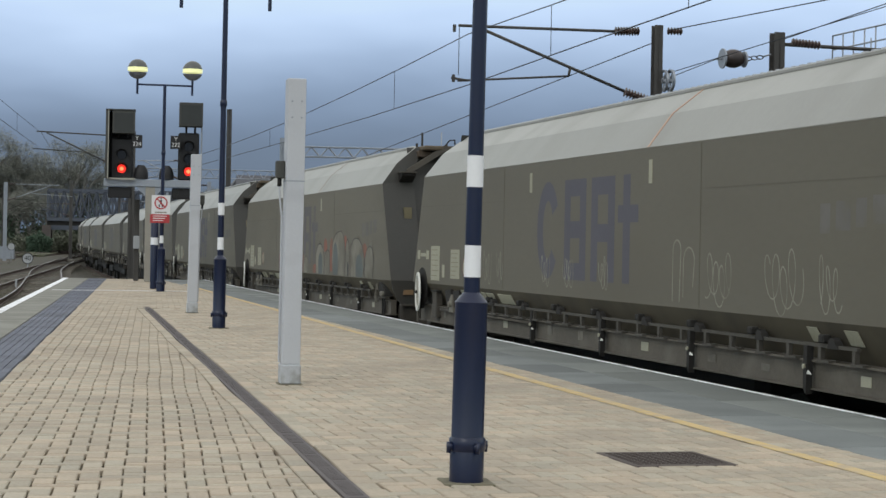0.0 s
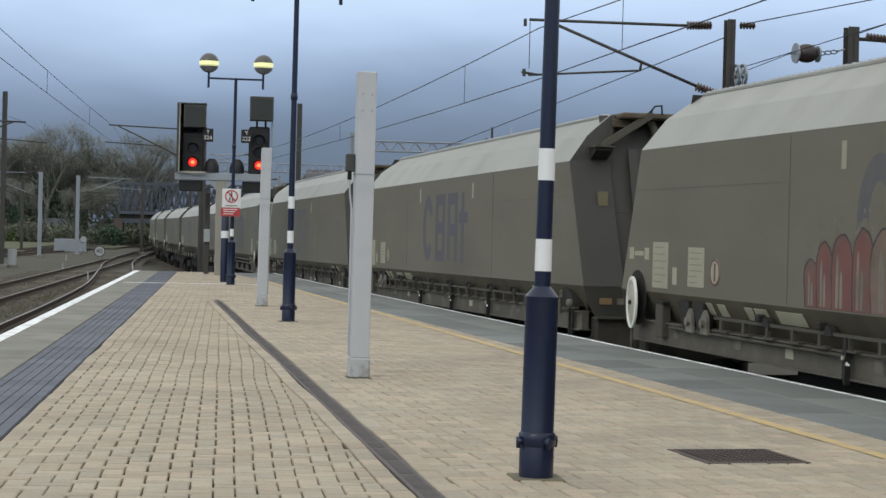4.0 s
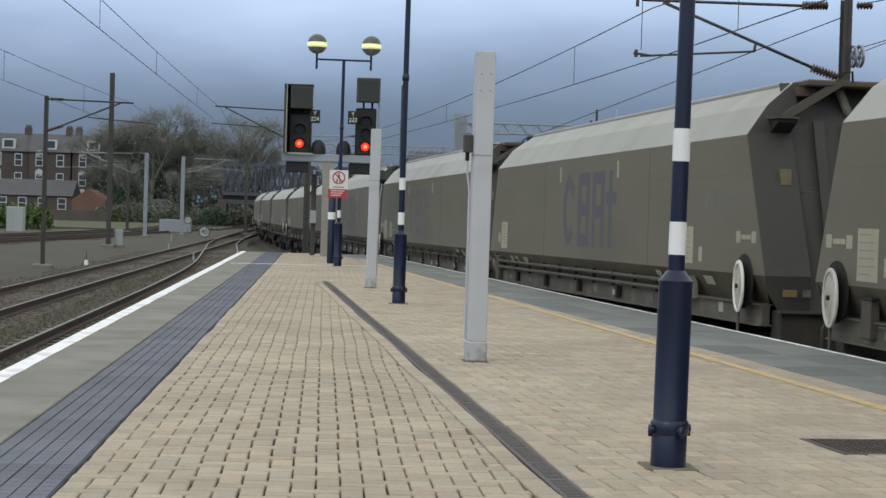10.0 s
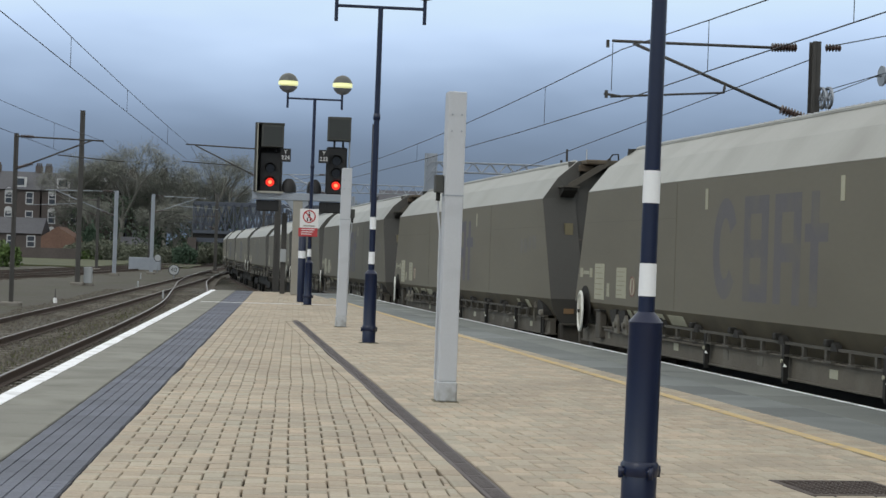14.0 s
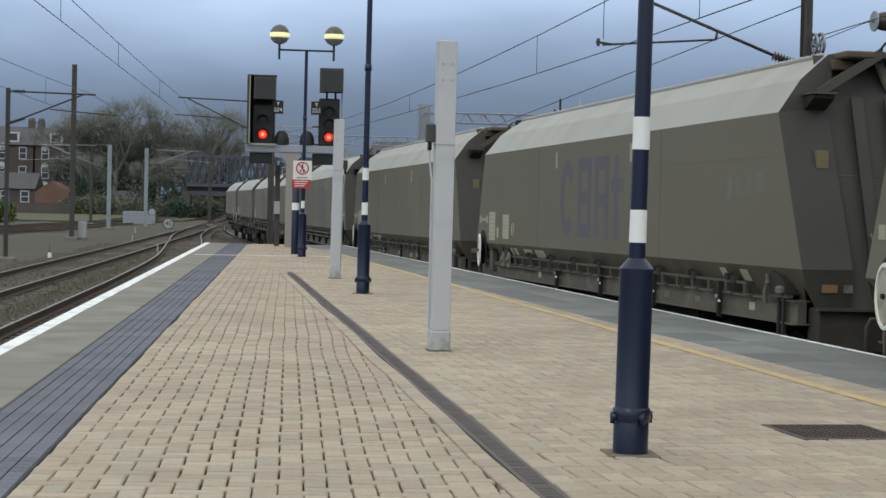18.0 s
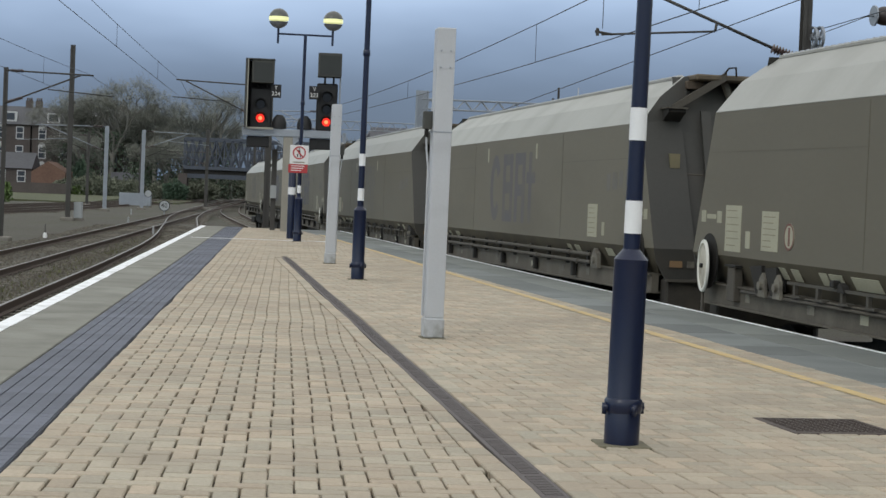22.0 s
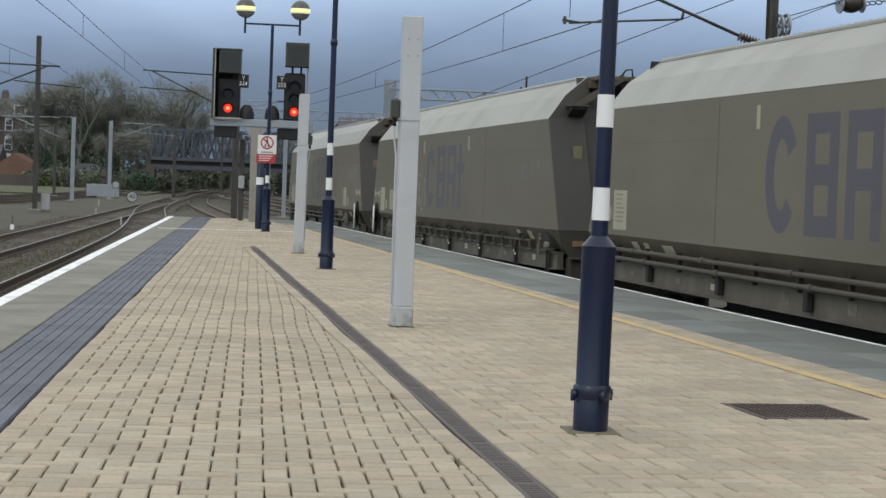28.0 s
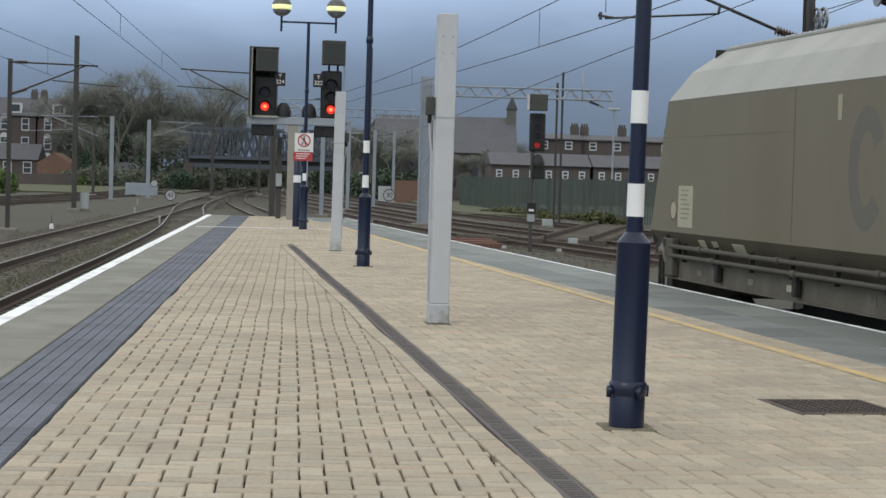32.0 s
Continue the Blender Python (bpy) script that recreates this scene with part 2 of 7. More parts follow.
M = dict(
    paver=mat("clay_paver", (0.441, 0.364, 0.273), 0.85, vary=0.11, tint=(0.392, 0.356, 0.280), big=(0.13, 0.5), fine=(0.18, 45), dirt=(0.33, 0.285, 0.222), dirt_at=(0.60, 1.3), bump=0.35, per="world"),
    paver_far=mat("clay_paver_field", (0.441, 0.364, 0.273), 0.85, vary=0.13, tint=(0.392, 0.356, 0.280), big=(0.13, 0.5), fine=(0.20, 45), dirt=(0.33, 0.285, 0.222), dirt_at=(0.60, 1.3), bump=0.35, per="island"),
    joint=mat("sand_joint", (0.082, 0.072, 0.055), 0.95, big=(0.2, 2.0), fine=(0.3, 90)),
    slab=mat("platform_slab", (0.232, 0.230, 0.198), 0.85, vary=0.10, big=(0.15, 1.2), fine=(0.12, 50), dirt=(0.172, 0.170, 0.145), dirt_at=(0.53, 2.2), bump=0.2),
    slate=mat("blue_grey_slab", (0.212, 0.230, 0.216), 0.75, vary=0.24, big=(0.15, 1.2), fine=(0.10, 50), dirt=(0.155, 0.17, 0.165), dirt_at=(0.58, 1.4), bump=0.2),
    slate_dark=mat("dark_blue_grey_slab", (0.178, 0.196, 0.192), 0.75, vary=0.22, big=(0.15, 1.2), fine=(0.10, 50), dirt=(0.14, 0.155, 0.155), dirt_at=(0.58, 1.4), bump=0.2),
    tactile=mat("tactile_tile", (0.132, 0.143, 0.176), 0.8, vary=0.17, big=(0.15, 2.0), fine=(0.12, 60), bump=0.2),
    white_line=mat("worn_white_paint", (0.92, 0.94, 0.96), 0.7, big=(0.05, 3.0), fine=(0.08, 50), dirt=(0.42, 0.43, 0.42), dirt_at=(0.60, 4.0), bump=0.15),
    yellow_line=mat("worn_yellow_paint", (0.60, 0.45, 0.20), 0.75, big=(0.10, 3.0), fine=(0.10, 50), dirt=(0.46, 0.37, 0.25), dirt_at=(0.53, 7.0), bump=0.15),
    drain=mat("drain_channel", (0.122, 0.108, 0.106), 0.8, big=(0.2, 3.0), fine=(0.2, 80), bump=0.3),
    grate=mat("rusty_iron_cover", (0.085, 0.068, 0.060), 0.75, 0.2, big=(0.2, 6.0), fine=(0.25, 70), bump=0.4),
    concrete=mat("rough_concrete", (0.165, 0.150, 0.122), 0.9, big=(0.15, 1.0), fine=(0.15, 30), dirt=(0.2, 0.19, 0.17), dirt_at=(0.55, 1.5), bump=0.3),
    navy=mat("navy_gloss_paint", (0.006, 0.012, 0.040), 0.30, big=(0.15, 4.0), fine=(0.1, 90), bump=0.08, bump_scale=120),
    band=mat("white_band_paint", (0.80, 0.82, 0.84), 0.5, big=(0.04, 5.0), fine=(0.03, 80)),
    post=mat("pale_grey_post_paint", (0.50, 0.52, 0.55), 0.6, big=(0.05, 2.0), fine=(0.04, 60), dirt=(0.40, 0.41, 0.43), dirt_at=(0.68, 2.5), bump=0.05),
    post_foot=mat("scuffed_post_foot", (0.46, 0.48, 0.50), 0.7, big=(0.12, 6.0), fine=(0.1, 60), dirt=(0.24, 0.235, 0.215), dirt_at=(0.56, 9.0), bump=0.15),
    galv=mat("galvanised_steel", (0.33, 0.36, 0.40), 0.55, 0.5, big=(0.12, 1.5), fine=(0.1, 30)),
    dark_steel=mat("weathered_dark_steel", (0.076, 0.073, 0.068), 0.7, 0.3, big=(0.2, 2.0), fine=(0.15, 40)),
    side=mat("wagon_side_paint", (0.142, 0.132, 0.099), 0.60, vary=0.10, big=(0.10, 0.35), fine=(0.05, 25), dirt=(0.114, 0.104, 0.076), dirt_at=(0.57, 0.8), bump=0.03, stretch=(1, 0.30, 1)),
    roof=mat("wagon_hopper_top_paint", (0.335, 0.338, 0.314), 0.5, vary=0.10, big=(0.10, 0.4), fine=(0.05, 25), dirt=(0.275, 0.275, 0.25), dirt_at=(0.58, 0.9), bump=0.06, bump_scale=8, stretch=(1, 1, 0.4)),
    side_brown=mat("brown_wagon_side_paint", (0.160, 0.144, 0.102), 0.55, big=(0.12, 0.35), fine=(0.05, 25), dirt=(0.145, 0.124, 0.084), dirt_at=(0.55, 0.8), bump=0.04, stretch=(1, 1, 0.35)),
    # ends in a darker colour than the sides
    wagon_end=mat("dark_wagon_end", (0.041, 0.041, 0.036), 0.6, vary=0.12, big=(0.18, 0.8), fine=(0.1, 30), dirt=(0.050, 0.046, 0.038), dirt_at=(0.60, 2.0)),
    frame=mat("wagon_frame_grime", (0.071, 0.063, 0.050), 0.75, vary=0.12, big=(0.2, 1.0), fine=(0.2, 40), dirt=(0.066, 0.06, 0.05), dirt_at=(0.58, 3.0), bump=0.1),
    rust=mat("rusty_catch", (0.095, 0.072, 0.050), 0.8, big=(0.2, 6.0), fine=(0.2, 60)),
    guard=mat("guard_rail_grime", (0.066, 0.061, 0.050), 0.75, big=(0.2, 1.0), fine=(0.2, 40), bump=0.1),
    gear=mat("dirty_grey_gear", (0.170, 0.160, 0.130), 0.7, vary=0.2, big=(0.2, 4.0), fine=(0.2, 40), dirt=(0.09, 0.08, 0.065), dirt_at=(0.55, 6.0)),
    # black grime, set darker still to carry the underframe shadows
    under=mat("shaded_black_grime", (0.017, 0.016, 0.014), 0.85, big=(0.3, 2.0), fine=(0.2, 40), bump=0.2),
    seam=mat("plate_seam", (0.120, 0.111, 0.084), 0.7),
    # brown dust, with the shade under the fold put into the colour
    lower_side=mat("dusty_shaded_hopper_underside", (0.092, 0.079, 0.050), 0.75, vary=0.10, big=(0.16, 0.8), fine=(0.08, 25), dirt=(0.058, 0.050, 0.034), dirt_at=(0.52, 1.6), bump=0.05, stretch=(1, 1, 0.5)),
    sole=mat("grimy_solebar", (0.098, 0.087, 0.068), 0.75, vary=0.12, big=(0.2, 1.0), fine=(0.2, 40), dirt=(0.14, 0.128, 0.105), dirt_at=(0.60, 3.0), bump=0.1),
    cap=mat("brown_end_plate", (0.110, 0.086, 0.058), 0.75, vary=0.15, big=(0.2, 2.0), fine=(0.15, 30), dirt=(0.07, 0.06, 0.045), dirt_at=(0.55, 3.0)),
    end_grime=mat("oily_headstock_grime", (0.045, 0.040, 0.032), 0.8, vary=0.1, big=(0.25, 1.5), fine=(0.2, 40), dirt=(0.075, 0.064, 0.047), dirt_at=(0.58, 3.0)),
    wheel_disc=mat("grimy_wheel_disc", (0.45, 0.435, 0.37), 0.6, vary=0.25, big=(0.12, 6.0), fine=(0.1, 40), dirt=(0.24, 0.215, 0.165), dirt_at=(0.55, 5.0)),
    blue_mid=mat("faded_blue_grey_lettering", (0.101, 0.097, 0.104), 0.6, big=(0.12, 1.5), fine=(0.08, 30), dirt=(0.128, 0.120, 0.096), dirt_at=(0.60, 2.0)),
    blue=mat("faded_blue_lettering", (0.086, 0.084, 0.104), 0.6, big=(0.10, 1.5), fine=(0.08, 30)),
    blue_fade=mat("very_faded_blue_lettering", (0.119, 0.112, 0.096), 0.6, big=(0.12, 1.5), fine=(0.08, 30)),
    mark_pale=mat("pale_grey_stencil", (0.143, 0.138, 0.125), 0.65, big=(0.2, 4.0), dirt=(0.130, 0.121, 0.090), dirt_at=(0.55, 5.0)),
    label_dim=mat("dim_yellow_label", (0.165, 0.145, 0.085), 0.65, big=(0.2, 6.0)),
    mark_clear=mat("clear_grey_stencil", (0.21, 0.21, 0.195), 0.65, big=(0.2, 4.0), dirt=(0.15, 0.14, 0.115), dirt_at=(0.55, 5.0)),
    cream=mat("cream_data_panel", (0.355, 0.348, 0.262), 0.6, vary=0.08, big=(0.1, 4.0), fine=(0.12, 40)),
    ink=mat("panel_print", (0.22, 0.21, 0.15), 0.7),
    handwheel=mat("white_handwheel", (0.70, 0.71, 0.66), 0.45, vary=0.22, big=(0.05, 5.0), fine=(0.05, 40)),
    graf_pale=mat("pale_spray_paint", (0.30, 0.30, 0.24), 0.7, big=(0.15, 3.0), dirt=(0.17, 0.16, 0.12), dirt_at=(0.56, 5.0)),
    graf_red=mat("red_spray_paint", (0.165, 0.066, 0.056), 0.65, big=(0.25, 3.0), dirt=(0.12, 0.10, 0.075), dirt_at=(0.62, 2.5)),
    graf_cream=mat("cream_spray_paint", (0.215, 0.205, 0.165), 0.65, big=(0.3, 3.0), dirt=(0.135, 0.125, 0.095), dirt_at=(0.53, 2.5)),
    graf_orange=mat("orange_red_spray_paint", (0.25, 0.105, 0.072), 0.65, big=(0.2, 3.0), dirt=(0.17, 0.11, 0.075), dirt_at=(0.56, 4.0)),
    graf_halo=mat("thin_pale_overspray", (0.172, 0.166, 0.134), 0.7, big=(0.25, 4.0), dirt=(0.140, 0.124, 0.090), dirt_at=(0.50, 6.0)),
    graf_dark=mat("dark_spray_outline", (0.045, 0.042, 0.040), 0.65, big=(0.2, 4.0), dirt=(0.10, 0.09, 0.07), dirt_at=(0.60, 4.0)),
    graf_teal=mat("teal_spray_paint", (0.105, 0.125, 0.120), 0.65, big=(0.2, 3.0)),
    graf_pink=mat("pale_red_spray_paint", (0.205, 0.130, 0.105), 0.65, big=(0.3, 3.0), dirt=(0.13, 0.105, 0.08), dirt_at=(0.56, 3.0)),
    graf_stripe=mat("orange_strap", (0.50, 0.34, 0.25), 0.7, big=(0.15, 6.0)),
    graf_stripe_pale=mat("faded_orange_roof_stripe", (0.40, 0.36, 0.31), 0.7, big=(0.15, 6.0)),
    orange=mat("orange_label", (0.22, 0.14, 0.07), 0.6, big=(0.1, 8.0)),
    sig_black=mat("signal_black", (0.011, 0.011, 0.012), 0.6, big=(0.2, 3.0), fine=(0.1, 50)),
    sig_grey=mat("signal_box_grey", (0.060, 0.062, 0.056), 0.7, big=(0.2, 3.0), fine=(0.1, 50)),
    sig_edge=mat("signal_backboard_edge", (0.36, 0.35, 0.30), 0.7, big=(0.15, 3.0)),
    red_light=mat("red_signal_lens", (0.4, 0.02, 0.01), 0.3, emit=((1.0, 0.03, 0.015), 1.0)),
    red_core=mat("red_signal_bulb", (0.5, 0.1, 0.05), 0.3, emit=((1.0, 0.16, 0.06), 2.6)),
    dark_lens=mat("dark_signal_lens", (0.012, 0.012, 0.014), 0.2),
    sign_white=mat("sign_white", (0.74, 0.74, 0.74), 0.5, big=(0.04, 6.0)),
    sign_red=mat("sign_red", (0.44, 0.045, 0.05), 0.5, big=(0.06, 6.0)),
    globe_top=mat("lamp_globe_cap", (0.10, 0.105, 0.095), 0.35, big=(0.1, 5.0)),
    globe_glow=mat("lamp_globe_band", (0.75, 0.76, 0.45), 0.3, emit=((0.92, 0.93, 0.42), 0.62)),
    globe_low=mat("lamp_globe_bowl", (0.17, 0.18, 0.20), 0.3, big=(0.1, 5.0)),
    ballast=mat("ballast_stone", (0.067, 0.061, 0.048), 0.95, big=(0.22, 0.12), fine=(0.35, 22), dirt=(0.060, 0.058, 0.036), dirt_at=(0.54, 0.35), bump=0.9, bump_scale=26, per="world"),
    stone=mat("loose_ballast", (0.100, 0.090, 0.072), 0.95, vary=0.4, big=(0.1, 3.0), per="island"),
    rail_side=mat("rusty_rail", (0.075, 0.052, 0.040), 0.8, 0.2, big=(0.2, 1.0), fine=(0.2, 30)),
    rail_top=mat("worn_rail_head", (0.19, 0.175, 0.165), 0.45, 0.6, big=(0.1, 1.0)),
    sleeper=mat("concrete_sleeper", (0.135, 0.122, 0.100), 0.9, vary=0.15, big=(0.2, 1.0), fine=(0.15, 30), bump=0.3),
    timber=mat("old_sleeper_timber", (0.095, 0.080, 0.066), 0.85, vary=0.2, big=(0.2, 2.0), fine=(0.2, 30), bump=0.3),
    red_timber=mat("red_painted_timber", (0.155, 0.078, 0.058), 0.8, vary=0.2, big=(0.2, 2.0)),
    wire=mat("overhead_wire", (0.050, 0.056, 0.066), 0.6, 0.3),
    insul=mat("brown_insulator", (0.075, 0.052, 0.047), 0.35, big=(0.1, 8.0)),
    brick=mat("red_brick_wall", (0.165, 0.098, 0.072), 0.9, big=(0.15, 0.4), fine=(0.25, 5.0), per="world"),
    dark_brick=mat("sooty_brick_wall", (0.092, 0.078, 0.072), 0.9, vary=0.1, big=(0.2, 0.4), fine=(0.2, 5.0), per="world"),
    slate_roof=mat("slate_roof", (0.082, 0.084, 0.094), 0.75, vary=0.1, big=(0.15, 0.5), fine=(0.2, 4.0), per="world"),
    stone_wall=mat("pale_stone_wall", (0.122, 0.120, 0.108), 0.9, big=(0.2, 0.3), fine=(0.15, 3.0), per="world"),
    window_frame=mat("white_window_frame", (0.55, 0.56, 0.56), 0.6),
    glass=mat("window_pane", (0.06, 0.07, 0.085), 0.15, big=(0.2, 0.5)),
    bridge=mat("bridge_girder_paint", (0.072, 0.084, 0.108), 0.7, big=(0.2, 0.5), fine=(0.15, 6.0)),
    # bark, twigs, ivy and conifer are lightened to paint in distance haze
    bark=mat("hazy_winter_bark", (0.165, 0.162, 0.142), 0.9, vary=0.2, big=(0.2, 1.0)),
    twig=mat("hazy_bare_twigs", (0.205, 0.212, 0.182), 0.9, vary=0.25, big=(0.2, 0.2), per="island"),
    ivy=mat("hazy_ivy_leaves", (0.078, 0.108, 0.072), 0.8, vary=0.35, per="island"),
    conifer=mat("hazy_conifer_foliage", (0.052, 0.088, 0.056), 0.85, vary=0.35, per="island"),
    post_tan=mat("weathered_tan_steel", (0.30, 0.285, 0.245), 0.65, big=(0.15, 2.0), fine=(0.1, 40)),
    hedge=mat("hedge_leaves", (0.085, 0.135, 0.035), 0.8, vary=0.35, per="island"),
    grass=mat("rough_grass", (0.080, 0.088, 0.045), 0.95, big=(0.25, 0.15), fine=(0.3, 6.0), per="world", bump=0.6, bump_scale=14),
    fence=mat("green_palisade", (0.058, 0.082, 0.068), 0.65, vary=0.15, big=(0.15, 0.6)),
    cabinet=mat("grey_cabinet_paint", (0.36, 0.38, 0.39), 0.6, vary=0.08, big=(0.1, 1.0)),
)

# ---- builders ----
def smooth(bm):
    for f in bm.faces:
        f.smooth = True
    return bm


def part(name, bm, material, parent=None, label=""):
    """Links a bmesh as one mesh object, under a thing or a part."""
    me = bpy.data.meshes.new(name)
    bmesh.ops.recalc_face_normals(bm, faces=bm.faces)
    for e in bm.edges:
        if len(e.link_faces) == 2 and e.calc_face_angle(0.0) > 0.7:
            e.smooth = False
    bm.to_mesh(me)
    bm.free()
    me.materials.append(material)
    ob = new(name, me)
    if parent:
        ob.parent = parent
    if label:
        tagged(ob, label)
    return ob


def thing(name, label, category, m=None, group="", kind=""):
    ob = new(name)
    ob.empty_display_size = 0.1
    if m is not None:
        ob.matrix_basis = m
    return tagged(ob, label, category, group, kind)


def box(bm, x0, x1, y0, y1, z0, z1, bevel=0.0, m=None):
    """An upright block, with its edges taken off if bevel is given."""
    c = [bm.verts.new((x, y, z)) for z in (z0, z1) for y in (y0, y1) for x in (x0, x1)]
    fs = [bm.faces.new([c[i] for i in q]) for q in ((0, 2, 3, 1), (4, 5, 7, 6), (0, 1, 5, 4), (2, 6, 7, 3), (0, 4, 6, 2), (1, 3, 7, 5))]
    vs = c
    if bevel:
        r = bmesh.ops.bevel(bm, geom=list({e for f in fs for e in f.edges}), offset=bevel, segments=1, affect="EDGES")
        vs = list({v for f in r["faces"] for v in f.verts} | {v for v in c if v.is_valid})
    if m is not None:
        bmesh.ops.transform(bm, matrix=m, verts=vs)
    return bm


def tube(bm, a, b, r0, r1=None, n=8, cap=True):
    """A round bar from a to b."""
    a, b = Vector(a), Vector(b)
    r1 = r0 if r1 is None else r1
    q = (b - a).to_track_quat("Z", "Y").to_matrix()
    rings = []
    for p, r in ((a, r0), (b, r1)):
        rings.append([bm.verts.new(p + q @ Vector((r * math.cos(2 * math.pi * i / n), r * math.sin(2 * math.pi * i / n), 0))) for i in range(n)])
    for i in range(n):
        f = bm.faces.new((rings[0][i], rings[0][(i + 1) % n], rings[1][(i + 1) % n], rings[1][i]))
        f.smooth = n > 5
    if cap:
        bm.faces.new(rings[0][::-1])
        bm.faces.new(rings[1])
    return bm


def lathe(bm, profile, n=24, at=(0, 0, 0)):
    """A turned shape: (radius, height) from the bottom up."""
    rings = []
    for r, z in profile:
        rings.append([bm.verts.new((at[0] + r * math.cos(2 * math.pi * i / n), at[1] + r * math.sin(2 * math.pi * i / n), at[2] + z)) for i in range(n)])
    for lo, hi in zip(rings, rings[1:]):
        for i in range(n):
            f = bm.faces.new((lo[i], lo[(i + 1) % n], hi[(i + 1) % n], hi[i]))
            f.smooth = True
    bm.faces.new(rings[0][::-1])
    bm.faces.new(rings[-1])
    return bm


def plate(bm, pts, thick, axis):
    """A sheet: an outline of 3D points, pushed along axis by its thickness."""
    v = [bm.verts.new(p) for p in pts]
    f = bm.faces.new(v)
    r = bmesh.ops.extrude_face_region(bm, geom=[f])
    bmesh.ops.translate(bm, verts=[g for g in r["geom"] if isinstance(g, bmesh.types.BMVert)], vec=Vector(axis) * thick)
    return bm


def sweep(bm, points, r, n=6):
    """One unbroken round line through the points."""
    pts = [Vector(p) for p in points]
    last = None
    for i, p in enumerate(pts):
        d = pts[min(i + 1, len(pts) - 1)] - pts[max(i - 1, 0)]
        q = d.to_track_quat("Z", "Y").to_matrix()
        cur = [bm.verts.new(p + q @ Vector((r * math.cos(6.28319 * k / n), r * math.sin(6.28319 * k / n), 0))) for k in range(n)]
        if last:
            for k in range(n):
                bm.faces.new((last[k], last[(k + 1) % n], cur[(k + 1) % n], cur[k]))
        last = cur
    return bm


def B():
    return bmesh.new()

# ---- plan: platform, tracks ----
LEFT = -2.025           # left edge of the platform
END = 45.3              # its far end
RAIL = -0.90            # top of rail
GROUND = -1.08          # ballast
BACK = -14.0            # how far the place goes on behind


def right_edge(y):
    return 4.54 - 0.0985 * (y - 13.3)


def drain_x(y):
    return 1.02 - 0.0467 * (y - 6.5)


# unit vectors along and across the right-hand edge
ALONG = Vector((-0.0985, 1, 0)).normalized()
ACROSS = Vector((ALONG.y, -ALONG.x, 0))


def prism(bm, outline, z0, z1):
    lo = [bm.verts.new((x, y, z0)) for x, y in outline]
    hi = [bm.verts.new((x, y, z1)) for x, y in outline]
    bm.faces.new(lo[::-1])
    bm.faces.new(hi)
    for i in range(len(lo)):
        j = (i + 1) % len(lo)
        bm.faces.new((lo[i], lo[j], hi[j], hi[i]))
    return bm


def build_platform():
    out = [(LEFT + 0.05, BACK), (right_edge(BACK) - 0.05, BACK), (right_edge(END) - 0.05, END), (LEFT + 0.05, END)]
    platform = tagged(part("platform", prism(B(), out, -1.3, -0.030), M["joint"]), "brick and concrete railway platform body", "platform", kind="structure")
    # facing walls of brick, set back beneath the copings
    for name, xs in (("platform_wall_west", (LEFT + 0.055, LEFT + 0.2)), ):
        tagged(part(name, box(B(), LEFT + 0.03, LEFT + 0.052, BACK, END, -1.3, -0.12), M["dark_brick"]), "sooty brick platform wall above the track", "wall", kind="structure")
    wall = prism(B(), [(right_edge(BACK) - 0.052, BACK), (right_edge(BACK) - 0.03, BACK), (right_edge(END) - 0.03, END), (right_edge(END) - 0.052, END)], -1.3, -0.12)
    tagged(part("platform_wall_east", wall, M["dark_brick"]), "sooty brick platform wall beside the train", "wall", kind="structure")
    tagged(part("platform_wall_end", box(B(), LEFT + 0.05, right_edge(END) - 0.05, END + 0.002, END + 0.05, -1.3, -0.02), M["concrete"]), "concrete wall at the platform end", "wall", kind="structure")
    return platform


